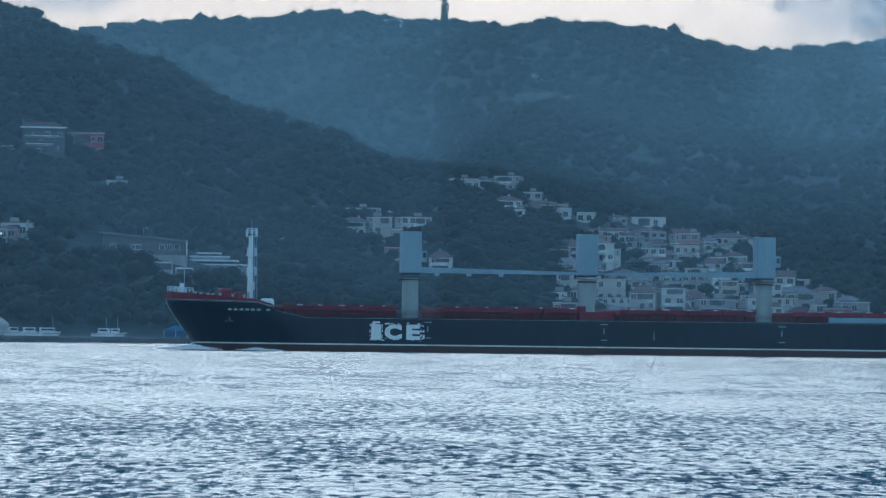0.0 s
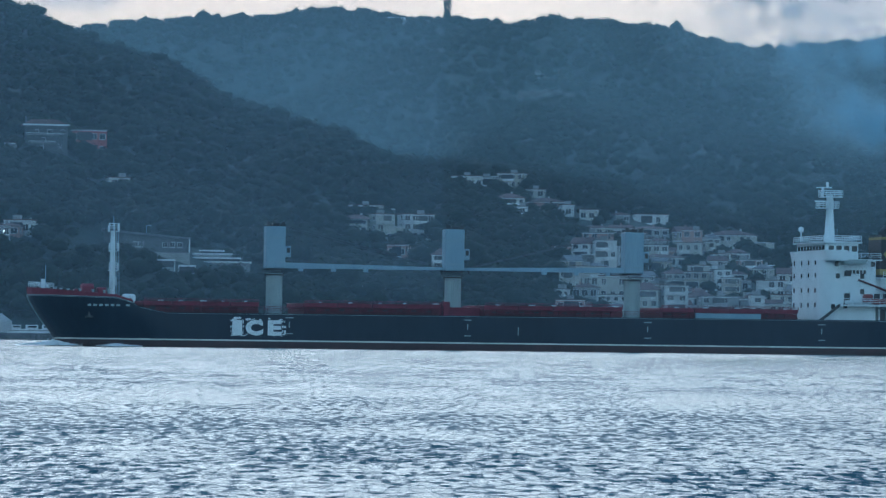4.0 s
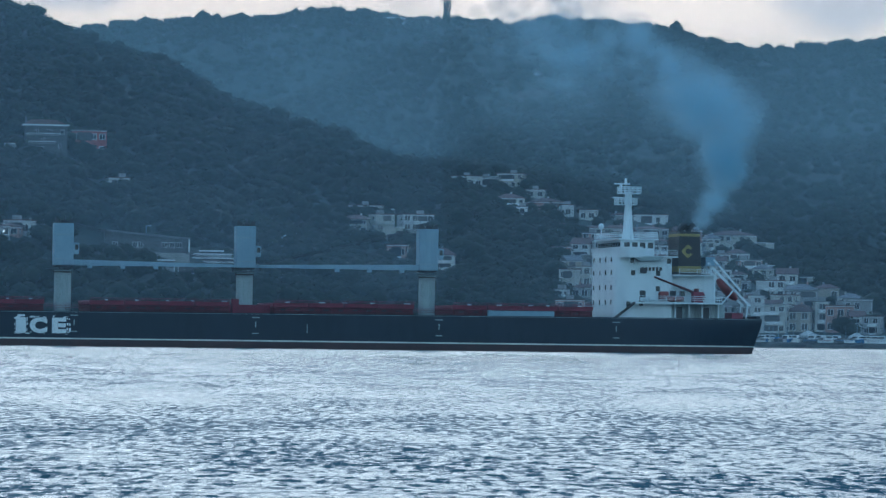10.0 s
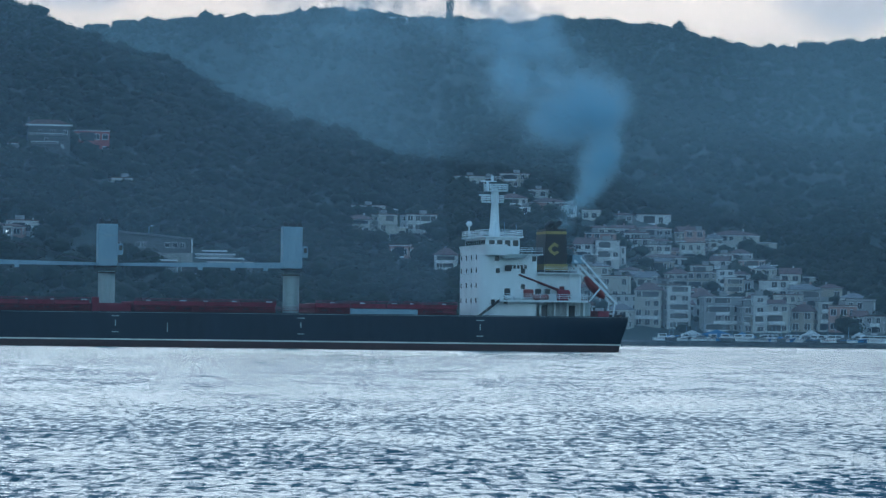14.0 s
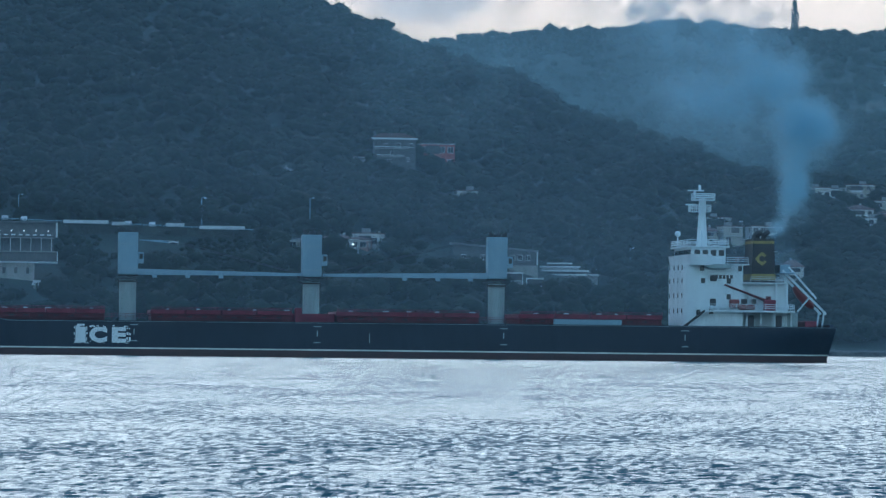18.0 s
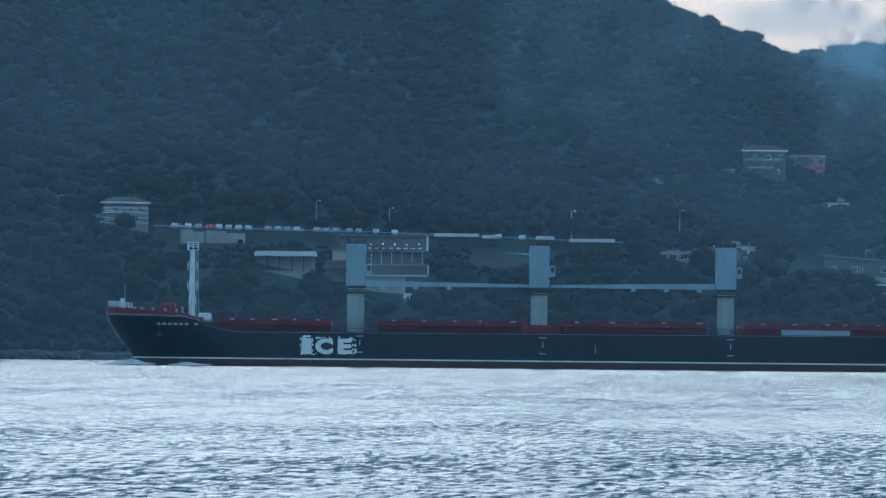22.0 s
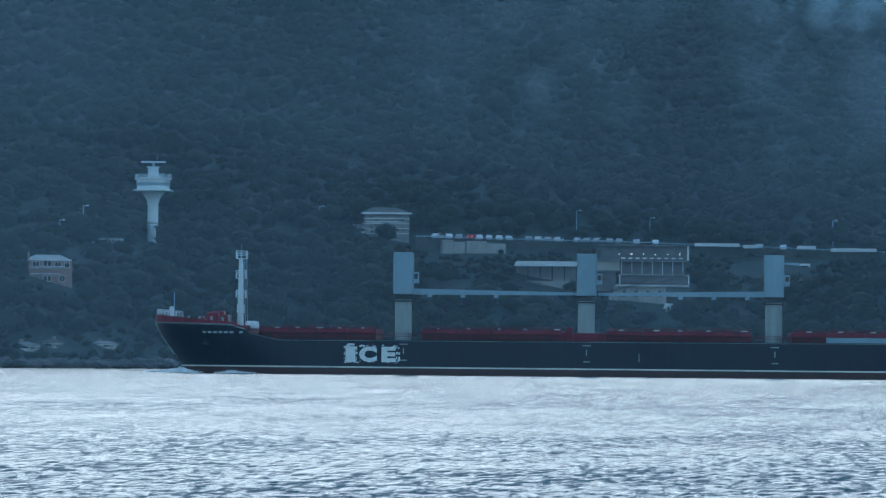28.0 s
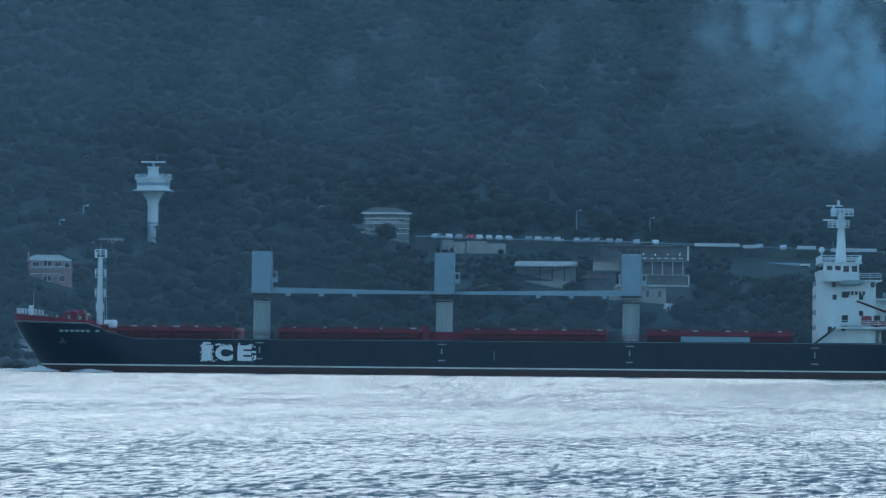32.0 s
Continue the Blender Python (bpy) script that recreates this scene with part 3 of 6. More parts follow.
part("mooring_winch", boxed((4.6, 6.2, 10, 13, 8.0, 9.4), (6.5, 8.2, 11, 15, 8.0, 9.1), bevel=0.15), M_RED, ship)
for x, y, h in ((5.2, 7.0, 10.1), (6.4, 6.4, 10.0), (8.4, 5.6, 10.0), (10.6, 5.0, 9.9), (12.6, 4.6, 9.8), (13.6, 6.0, 10.2), (4.4, 8.6, 10.3)):
    part("bollard", rods(((x, y, 8.0), (x, y, h), 0.2), ((x, y, h - 0.12), (x, y, h), 0.3), sides=8), M_CRANE_LOW, ship, "pale mooring bollard")
part("vent_hood", boxed((16.2, 18.6, 8.5, 10.2, 7.6, 9.2), bevel=0.45), M_WHITE, ship)
anchor = boxed((9.6, 10.0, 0.6, 1.1, 5.0, 6.4), (9.1, 10.5, 0.55, 1.0, 4.9, 5.25), bevel=0.06)
for v in anchor.verts:
    v.co.y += MID - hull_half(9.8, 5.5) - 0.75
part("anchor", anchor, M_DARK, ship, "dark steel anchor in its hawse")

# foremast with its platforms and ladder
fm = part("foremast", rods(((14.9, MID, 8.0), (14.9, MID, 15.0), 0.58, 0.5), ((14.9, MID, 15.0), (14.9, MID, 20.4), 0.48, 0.4), sides=12), M_WHITE, ship, "white tubular foremast")
for z, half in ((20.4, 0.95), (16.9, 0.9), (13.4, 0.85), (10.8, 0.6)):
    half *= 0.85
    bm = boxed((14.9 - half, 14.9 + half * 1.25, MID - 1.0, MID + 1.0, z - 0.1, z))
    railing(bm, [(14.9 - half, MID - 1.0, z), (14.9 + half * 1.25, MID - 1.0, z), (14.9 + half * 1.25, MID + 1.0, z)], 1.3, 0.8, 0.07)
    part("mast_platform", bm, M_WHITE, fm)
part("mast_ladder", rods(((15.75, MID, 8.2), (15.55, MID, 20.4), 0.08), ((16.15, MID, 8.2), (15.9, MID, 20.4), 0.07)), M_CRANE, fm)
part("mast_light", boxed((14.0, 14.3, MID - 0.2, MID + 0.2, 20.4, 21.4), bevel=0.05), M_WHITE, fm)
part("mast_antenna", rods(((15.0, MID, 20.4), (15.0, MID, 23.0), 0.09, 0.03)), M_CRANE, fm)

# hatches: red coamings with covers, stays and white fittings
for x0, x1 in ((19.5, 39.8), (48.0, 72.5), (80.6, 105.6), (112.8, 138.2)):
    # darker red than the covers: the shading there is put into the paint
    hatch = part("hatch_coaming", boxed((x0, x1, 3.4, 23.6, 5.6, 7.2), bevel=0.05), M_DECK, ship, "red steel hatch coaming, darkened for the shading below its covers")
    n = 4
    for i in range(n):
        a, b = x0 - 0.2 + (x1 - x0 + 0.4) * i / n, x0 - 0.2 + (x1 - x0 + 0.4) * (i + 1) / n - 0.12
        part("hatch_cover", boxed((a, b, 3.0, 24.0, 7.24, 8.0), bevel=0.08), M_RED, hatch)
    bm = bmesh.new()
    for i in range(int((x1 - x0) / 1.6)):
        x = x0 + 0.6 + i * 1.6
        prism(bm, [(x - 0.06, 5.6), (x + 0.06, 5.6), (x + 0.06, 7.2), (x - 0.06, 7.2)], 2.8, 3.4)
    box(bm, x0, x1, 2.75, 3.0, 6.35, 6.5)
    part("coaming_stays", bm, M_DECK, hatch)
    bm = bmesh.new()
    railing(bm, [(x0, 2.6, 7.7), (x1, 2.6, 7.7)], 0.75, 3.1, 0.035)
    part("hatch_rail", bm, M_RED, hatch, "red rail along the hatch")
    # flat dark panels put in for shaded gaps along the coaming
    for i in range(int((x1 - x0) / 2.6)):
        x = x0 + 1.0 + i * 2.6
        part("coaming_recess", boxed((x, x + 0.9, 2.7, 2.74, 6.6, 7.0)), M_DARK, hatch)
    rnd = random.Random(int(x0))
    for i in range(5):
        x = x0 + (x1 - x0) * (i + 0.5) / 5 + rnd.uniform(-1.2, 1.2)
        part("hatch_fitting", boxed((x, x + rnd.uniform(0.4, 1.1), 2.9, 3.3, 8.02, 8.2), bevel=0.04), M_WHITE, hatch, "white fitting on the hatch cover")
bm = bmesh.new()
railing(bm, [(22, 0.35, 6.25), (60, 0.25, 6.25), (100, 0.25, 6.25), (137, 0.3, 6.25)], 1.0, 2.4, 0.03)
part("side_rail", bm, M_RED, ship, "thin red guard rail along the deck edge")
for x in (76.6,):
    part("crane_house", boxed((x - 4.2, x + 3.8, 7, 20, 5.6, 7.6), (x - 3.4, x - 2.2, 4, 6, 5.6, 8.6), bevel=0.1), M_RED, ship, "red mast house under the crane")
part("stowed_gangway", boxed((118.8, 130.6, 0.1, 1.0, 6.2, 7.1), (118.6, 119.2, 0.05, 1.05, 5.3, 7.15), bevel=0.05), M_CRANE, ship, "pale stowed gangway along the side")

# three deck cranes on tall pedestals
for x, jib in ((44.0, 1), (76.6, 0), (109.8, -1)):
    ped = part("crane_pedestal", rods(((x, MID, 5.6), (x, MID, 13.3), 1.5, 1.5), sides=20), M_CRANE_LOW, ship, "stained grey crane pedestal")
    bm = rods(((x, MID, 12.9), (x, MID, 13.15), 1.85), ((x, MID, 13.9), (x, MID, 14.15), 1.8), sides=20)
    box(bm, x - 2.6, x + 1.6, MID - 2.0, MID - 1.4, 13.5, 13.62)
    part("slewing_ring", bm, M_DARK, ped, "dark slewing ring")
    top = part("crane_house_upper", boxed((x - 1.75, x + 1.75, MID - 1.75, MID + 1.75, 14.2, 21.7), bevel=0.16), M_CRANE, ship, "pale grey crane housing")
    for zz in (15.3, 19.6):
        part("housing_seam", boxed((x - 1.78, x + 1.78, MID - 1.78, MID - 1.7, zz, zz + 0.08)), M_CRANE_LOW, top)
    part("crane_horn", prismed([(x - 1.6, 21.7), (x - 0.7, 21.7), (x - 1.1, 22.5), (x - 1.6, 22.7)], MID - 1.5, MID - 1.1), M_DARK, top)
    part("crane_horn", prismed([(x + 1.7, 21.7), (x + 0.8, 21.7), (x + 0.9, 22.3), (x + 1.5, 22.7)], MID - 1.5, MID - 1.1), M_DARK, top)
    part("sheave_block", boxed((x - 0.5, x + 0.7, MID - 1.0, MID + 0.6, 21.7, 22.3), bevel=0.1), M_DARK, top)
    part("crane_floodlight", rods(((x + 0.3, MID, 22.3), (x + 0.3, MID, 23.0), 0.07)), M_DARK, top)
    cab = part("crane_cab", boxed((x + 1.75, x + 2.75, MID - 1.5, MID - 0.1, 16.2, 18.2), bevel=0.12), M_CRANE, top, "small operator's cab")
    part("cab_window", boxed((x + 2.0, x + 2.6, MID - 1.53, MID - 1.48, 17.0, 17.9)), M_GLASS, cab)
    if jib:
        x1 = x + jib * 31.2
        j = part("jib", beam(bmesh.new(), (x + jib * 1.6, MID - 0.6, 14.75), (x1, MID - 0.6, 14.55), 1.3, 1.05, 0.7, 0.5), M_CRANE, ship, "long pale grey crane jib")
        for f in (0.16, 0.36, 0.56):
            xx = x + jib * 29.5 * f
            part("jib_bracket", boxed((xx - 0.4, xx + 0.4, MID - 1.1, MID - 0.2, 13.75, 14.4), bevel=0.05), M_CRANE, j)
        part("cargo_hook", rods(((x1 - jib * 0.8, MID - 0.6, 14.3), (x1 - jib * 0.8, MID - 0.6, 13.6), 0.3, 0.12)), M_DARK, j)
        for dy in (-0.35, 0.35):
            part("luffing_wire", rods(((x + jib * 0.3, MID - 0.6 + dy, 22.0 - dy * 0.5), (x1 - jib * (1 + dy), MID - 0.6 + dy, 14.8), 0.055), sides=5), M_WIRE, j, "taut luffing wire")

# deckhouse, tier by tier
SIDE = 2.2


def rounded_front(x0, x1, y0, y1, z0, z1, r, flare=0.0):
    """A block whose two forward corners are rounded, its top reaching forward by flare."""
    bm = bmesh.new()
    plan = [(x1, y0)] + [(x0 + r - r * math.sin(a), y0 + r - r * math.cos(a)) for a in (radians(11.25 * k) for k in range(9))]
    plan += [(x0 + r - r * math.cos(a), y1 - r + r * math.sin(a)) for a in (radians(11.25 * k) for k in range(9))] + [(x1, y1)]
    lo = [bm.verts.new((x, y, z0)) for x, y in plan]
    hi = [bm.verts.new((x - flare if x < x1 else x, y, z1)) for x, y in plan]
    for i in range(len(plan)):
        j = (i + 1) % len(plan)
        bm.faces.new((lo[i], lo[j], hi[j], hi[i])).smooth = i not in (len(plan) - 2, len(plan) - 1)
    bm.faces.new(lo), bm.faces.new(hi)
    bmesh.ops.recalc_face_normals(bm, faces=bm.faces[:])
    for e in bm.edges:
        e.smooth = not any(len(f.verts) > 4 for f in e.link_faces)
    return bm


tiers = part("deckhouse", rounded_front(142.2, 152.5, SIDE, 27 - SIDE, 5.6, 17.1, 3.2), M_WHITE, ship, "white five-storey deckhouse")
part("aft_house", boxed((152.5, 160.8, SIDE + 1, 26 - SIDE, 5.6, 14.0), bevel=0.06), M_WHITE, ship, "white house abaft the deckhouse")
part("bridge_deck", boxed((144.6, 153.6, SIDE - 0.3, 27.3 - SIDE, 17.1, 17.3)), M_WHITE, ship)
wing = part("bridge_wing", rounded_front(143.0, 146.6, -0.3, 27.3, 17.0, 18.9, 2.1, 0.4), M_WHITE, ship, "white bridge wing bulwark")
part("wing_bracket", prismed([(144.8, 17.2), (150.6, 17.2), (149.8, 16.5), (146.2, 16.4)], 0.2, SIDE + 0.1), M_CRANE_LOW, ship)
bridge = part("bridge_house", boxed((143.4, 149.6, 3.6, 23.4, 17.3, 20.2), bevel=0.08), M_WHITE, ship, "white wheelhouse")
part("bridge_roof", boxed((142.8, 150.2, 3.0, 24.0, 20.2, 20.45)), M_WHITE, ship)
for i in range(4):
    x = 144.0 + i * 1.45
    part("bridge_window", boxed((x, x + 1.0, 3.55, 3.62, 18.7, 19.75)), M_GLASS, bridge, "dark wheelhouse window")
for i in range(9):
    y = 4.2 + i * 2.1
    part("bridge_window", boxed((143.35, 143.42, y, y + 1.6, 18.75, 19.8)), M_GLASS, bridge)
bm = bmesh.new()
railing(bm, [(142.9, 3.1, 20.45), (150.0, 3.1, 20.45), (150.0, 23.9, 20.45), (142.9, 23.9, 20.45), (142.9, 3.1, 20.45)], 1.1, 1.6, 0.05)
part("monkey_island_rail", bm, M_WHITE, ship)
part("radome", rods(((143.8, 22.0, 20.4), (143.8, 22.0, 22.6), 0.12), sides=6), M_WHITE, ship)
bm = bmesh.new()
bmesh.ops.create_uvsphere(bm, u_segments=12, v_segments=8, radius=0.55, matrix=Matrix.Translation((143.8, 22.0, 23.0)))
part("radome_ball", bm, M_WHITE, ship, "white satellite dome")
for x, y, h in ((145.5, 5, 2.6), (149.4, 6, 2.2), (149.6, 18, 3.0), (148.0, 20, 1.8)):
    part("whip_antenna", rods(((x, y, 20.4), (x, y, 20.4 + h), 0.05, 0.03), sides=5), M_CRANE, ship)
mast = part("main_mast", rods(((146.9, MID, 20.3), (146.9, MID, 26.8), 1.05, 0.62), ((146.9, MID, 26.8), (146.9, MID, 29.2), 0.75, 0.6), sides=10), M_WHITE, ship, "white radar mast")
for z, a, b in ((26.9, 2.3, 1.4), (28.95, 1.8, 2.1)):
    bm = boxed((146.9 - a, 146.9 + b, MID - 1.3, MID + 1.3, z - 0.15, z))
    railing(bm, [(146.9 - a, MID - 1.3, z), (146.9 + b, MID - 1.3, z), (146.9 + b, MID + 1.3, z), (146.9 - a, MID + 1.3, z), (146.9 - a, MID - 1.3, z)], 1.1, 0.8, 0.055)
    part("mast_platform", bm, M_WHITE, mast)
part("radar_scanner", boxed((144.2, 147.2, MID - 0.2, MID + 0.05, 30.5, 30.7), (145.3, 145.7, MID - 0.2, MID + 0.1, 28.9, 30.5), bevel=0.05), M_WHITE, mast)
part("radar_scanner", boxed((143.6, 145.6, MID - 1.7, MID - 1.45, 27.9, 28.15), bevel=0.06), M_WHITE, mast)
part("mast_light", boxed((146.2, 146.6, MID - 0.2, MID + 0.2, 30.7, 31.6), bevel=0.06), M_WHITE, mast)
# portholes and doors
for z in (8.5, 11.2, 13.9, 16.2):
    for y in (5.5, 10.2, 15.0, 20.2):
        part("front_window", boxed((142.14, 142.22, y, y + 0.7, z, z + 0.85)), M_GLASS, tiers)
for x, z in ((144.2, 8.2), (149.6, 11.0), (149.6, 13.8), (151.6, 16.0), (145.0, 13.8), (144.8, 16.0), (146.5, 8.4), (154.2, 10.2)):
    part("side_window", boxed((x, x + 0.75, SIDE - 0.05, SIDE + 0.03 if x < 152 else SIDE + 1.03, z, z + 0.9)), M_GLASS, tiers)
part("lifebuoy_bracket", boxed((146.6, 147.8, SIDE - 0.5, SIDE, 14.2, 15.2), bevel=0.1), M_DARK, tiers)
for x in (146.6, 152.2):
    part("side_door", boxed((x, x + 1.1, SIDE - 0.06, SIDE + 0.02, 9.1, 11.1)), M_DARK, tiers, "dark open doorway")
# owner's lettering on the deckhouse, as plain bars
for i in range(6):
    part("name_bar", boxed((146.9 + i * 0.66, 147.36 + i * 0.66, SIDE - 0.04, SIDE + 0.01, 14.65, 15.3)), M_DARK, tiers)
part("boat_deck", boxed((145.5, 161.6, 0.6, 26.4, 8.75, 9.05)), M_WHITE, ship, "white boat deck slab on posts")
part("upper_deck", boxed((152.6, 160.6, 1.6, 25.4, 13.85, 14.05)), M_WHITE, ship)
for i, x in enumerate((147.6, 150.4, 153.2, 155.8, 158.2, 161.2)):
    part("deck_post", boxed((x, x + 0.28, 2.6, 2.9, 5.6, 8.75)), M_WHITE, ship)
for x in (158.4, 160.2):
    part("deck_post", boxed((x, x + 0.3, 1.8, 2.1, 9.05, 13.85)), M_WHITE, ship)
part("engine_casing", boxed((152.5, 162.6, 3.2, 23.5, 5.6, 8.75)), M_CRANE_LOW, ship)
for x in (153.6, 158.6):
    part("casing_door", boxed((x, x + 1.1, 3.1, 3.18, 5.9, 8.2)), M_DARK, ship)
bm = bmesh.new()
railing(bm, [(146, 0.7, 9.05), (161.5, 0.7, 9.05), (161.5, 26, 9.05)], 1.1, 1.8, 0.045)
railing(bm, [(153.8, 1.7, 14.05), (160.5, 1.7, 14.05), (160.5, 25, 14.05)], 1.0, 1.8, 0.03)
railing(bm, [(146, SIDE - 0.2, 17.3), (153.4, SIDE - 0.2, 17.3)], 1.1, 1.8, 0.045)
part("deck_rail", bm, M_WHITE, ship, "white guard rails")
part("deck_ladder", beam(beam(bmesh.new(), (145.6, 0.8, 9.0), (141.8, 0.8, 6.0), 0.2, 0.35), (145.6, 1.6, 9.0), (141.8, 1.6, 6.0), 0.2, 0.35), M_DARK, ship, "dark inclined ladder")
# provision crane and red deck gear
pc = part("provision_crane", rods(((157.2, 2.6, 9.05), (157.2, 2.6, 11.6), 0.45), ((157.2, 2.6, 10.7), (149.2, 2.0, 13.6), 0.26, 0.16)), M_DECK, ship, "dark red provision crane")
part("crane_winch", boxed((156.4, 158.8, 1.8, 3.4, 9.05, 11.0), bevel=0.2), M_RED, pc)
part("rescue_boat", boxed((150.0, 151.8, 1.0, 2.2, 9.4, 11.0), (151.6, 154.6, 0.9, 2.2, 9.2, 10.1), bevel=0.3), M_ORANGE, ship, "small red rescue boat on the boat deck")
part("raft_canister", rods(((146.6, 1.3, 9.5), (147.7, 1.3, 9.5), 0.36), ((148.2, 1.3, 9.5), (149.3, 1.3, 9.5), 0.36), sides=10), M_WHITE, ship)
part("deck_locker", boxed((163.9, 166.0, 3, 9, 5.6, 7.3), bevel=0.08), M_RED, ship)
# funnel
fun = part("funnel", prismed([(155.1, 14.0), (159.5, 14.0), (159.1, 22.0), (155.4, 22.0)], 8.5, 17.0), M_FUNNEL, ship, "black funnel with yellow bands")
for z0, z1 in ((21.1, 21.6), (14.6, 15.7)):
    f = lambda z: (z - 14.0) / 8.0
    part("funnel_band", prismed([(155.1 + 0.3 * f(z0) - 0.03, z0), (159.5 - 0.4 * f(z0) + 0.03, z0), (159.5 - 0.4 * f(z1) + 0.03, z1), (155.1 + 0.3 * f(z1) - 0.03, z1)], 8.46, 17.04), M_YELLOW, fun, "yellow band")
bm = bmesh.new()
mark_edge = lambda a: 1.25 / (abs(math.cos(a)) + abs(math.sin(a))) ** 0.75      # an open ring, drawn out to four points
for i in range(20):
    a0, a1 = radians(35 + i * 14.5), radians(35 + (i + 1) * 14.5)
    q = [bm.verts.new((157.0 + r * math.cos(a), 8.44, 18.4 + r * math.sin(a))) for r, a in ((0.5, a0), (mark_edge(a0), a0), (mark_edge(a1), a1), (0.5, a1))]
    bm.faces.new(q)
bmesh.ops.remove_doubles(bm, verts=bm.verts[:], dist=0.01)
bmesh.ops.solidify(bm, geom=bm.faces[:], thickness=0.05)
part("funnel_mark", bm, M_YELLOW, fun, "yellow open ring mark")
for x, y, r in ((156.0, 11, 0.45), (156.9, 13.5, 0.5), (157.6, 10.5, 0.45), (158.3, 14.5, 0.4)):
    part("exhaust_pipe", rods(((x, y, 22.0), (x, y, 22.7), r), ((x, y, 22.6), (x + 0.9, y, 23.4), r, r * 0.95), sides=12), M_DARK, fun)
part("funnel_platform", boxed((159.9, 162.8, 7.5, 18, 15.8, 16.0), (160.4, 162.2, 9, 16, 16.0, 17.4), bevel=0.05), M_CRANE, ship)
# free-fall lifeboat on its slip
slip = part("lifeboat_slip", beam(beam(beam(bmesh.new(), (160.8, 9, 16.4), (168.8, 9, 8.6), 0.3, 0.4), (160.8, 14, 16.4), (168.8, 14, 8.6), 0.3, 0.4), (161.9, 9, 17.0), (167.0, 9, 11.4), 0.28, 0.32), M_WHITE, ship, "white inclined lifeboat slip")
for a, b in (((161.4, 9, 15.6), (161.4, 9, 9.0)), ((165.6, 9, 11.4), (163.6, 9, 9.0)), ((168.4, 9, 9.0), (168.0, 9, 5.6)), ((168.4, 14, 9.0), (168.0, 14, 5.6))):
    part("slip_leg", rods((a, b, 0.16)), M_WHITE, slip)
bm = bmesh.new()
bmesh.ops.create_uvsphere(bm, u_segments=14, v_segments=10, radius=1.0)
bmesh.ops.scale(bm, vec=(2.75, 1.15, 0.95), verts=bm.verts[:])
bmesh.ops.transform(bm, matrix=Matrix.Translation((165.1, 11.5, 11.6)) @ pose(0, 0, 0, 0, 46, 0), verts=bm.verts[:])
for f in bm.faces:
    f.smooth = True
part("lifeboat", bm, M_ORANGE, ship, "dark orange enclosed lifeboat")
part("stern_bulwark", boxed((168.2, 168.9, 2.5, 24.5, 5.6, 6.7)), M_HULL, ship)
part("stern_winch", boxed((165.0, 167.2, 12, 18, 5.6, 7.4), bevel=0.2), M_RED, ship)


def lettering(word, x0, x1, z0, z1, offset):
    """One upright letter on the near side, read from outside the ship, filling the given panel."""
    cu = bpy.data.curves.new("letters", "FONT")
    cu.body, cu.size, cu.extrude, cu.offset = word, 3.5, 0.02, offset
    tmp = bpy.data.objects.new("letters", cu)
    scene.collection.objects.link(tmp)
    me = bpy.data.meshes.new_from_object(tmp.evaluated_get(bpy.context.evaluated_depsgraph_get()))
    bpy.data.objects.remove(tmp)
    co = np.array([v.co[:] for v in me.vertices])
    lo, hi = co.min(0), co.max(0)
    fit = (np.array([x1, z1, 0.02]) - np.array([x0, z0, -0.02])) / (hi - lo)
    me.transform(Matrix.Translation((x0, MID - hull_half(45, 4) - 0.03, z0)) @ pose(0, 0, 0, 90, 0, 0) @ Matrix.Diagonal((fit[0], fit[1], 1, 1)) @ Matrix.Translation((-lo[0], -lo[1], 0)))
    me.materials.clear()
    me.materials.append(M_LETTER)
    return me


for ch, x0, x1, thick in (("I", 34.75, 36.5, 0.3), ("C", 37.15, 40.25, 0.22), ("E", 41.05, 43.55, 0.2)):
    ob = new("hull_letter", lettering(ch, x0, x1, 2.15, 4.85, thick))
    ob.parent = ship
    tagged(ob, "large worn white hull letter")
rnd = random.Random(4)
for i in range(46):          # ragged paint at the edges of the letters
    x, z = 34.4 + rnd.random() * 9.7, (2.12 if rnd.random() < 0.5 else 4.85) + rnd.uniform(-0.18, 0.14)
    part("paint_fleck", boxed((x, x + rnd.uniform(0.12, 0.45), -0.04, 0.03, z, z + rnd.uniform(0.08, 0.24))), M_LETTER, ship)
for x in (34.45, 36.6, 43.6, 44.0):
    for z in (2.5, 3.4, 4.3):
        part("paint_fleck", boxed((x, x + rnd.uniform(0.15, 0.35), -0.04, 0.03, z + rnd.uniform(-0.3, 0.3), z + 0.35 + rnd.uniform(0, 0.3))), M_LETTER, ship)
part("letter_dot", boxed((35.0, 36.3, -0.05, 0.03, 5.0, 5.35), bevel=0.02), M_LETTER, ship)
# name at the bow, as plain bars
for i in range(7):
    x = 9.4 + i * 0.98 + (0.7 if i == 6 else 0)
    y = MID - hull_half(x + 0.3, 7.2) - 0.06
    part("name_bar", boxed((x, x + 0.66, y, y + 0.12, 6.95, 7.32)), M_CRANE_LOW, ship)
for x in (44.9, 76.9, 109.7, 141.9):
    part("load_mark", boxed((x - 0.7, x + 0.7, -0.04, 0.02, 5.25, 5.4), (x - 0.6, x + 0.6, -0.04, 0.02, 2.45, 2.6), (x - 0.08, x + 0.08, -0.04, 0.02, 3.6, 4.6)), M_CRANE_LOW, ship)
part("side_streak", boxed((86.0, 86.12, -0.03, 0.02, 2.6, 4.2)), M_CRANE_LOW, ship)
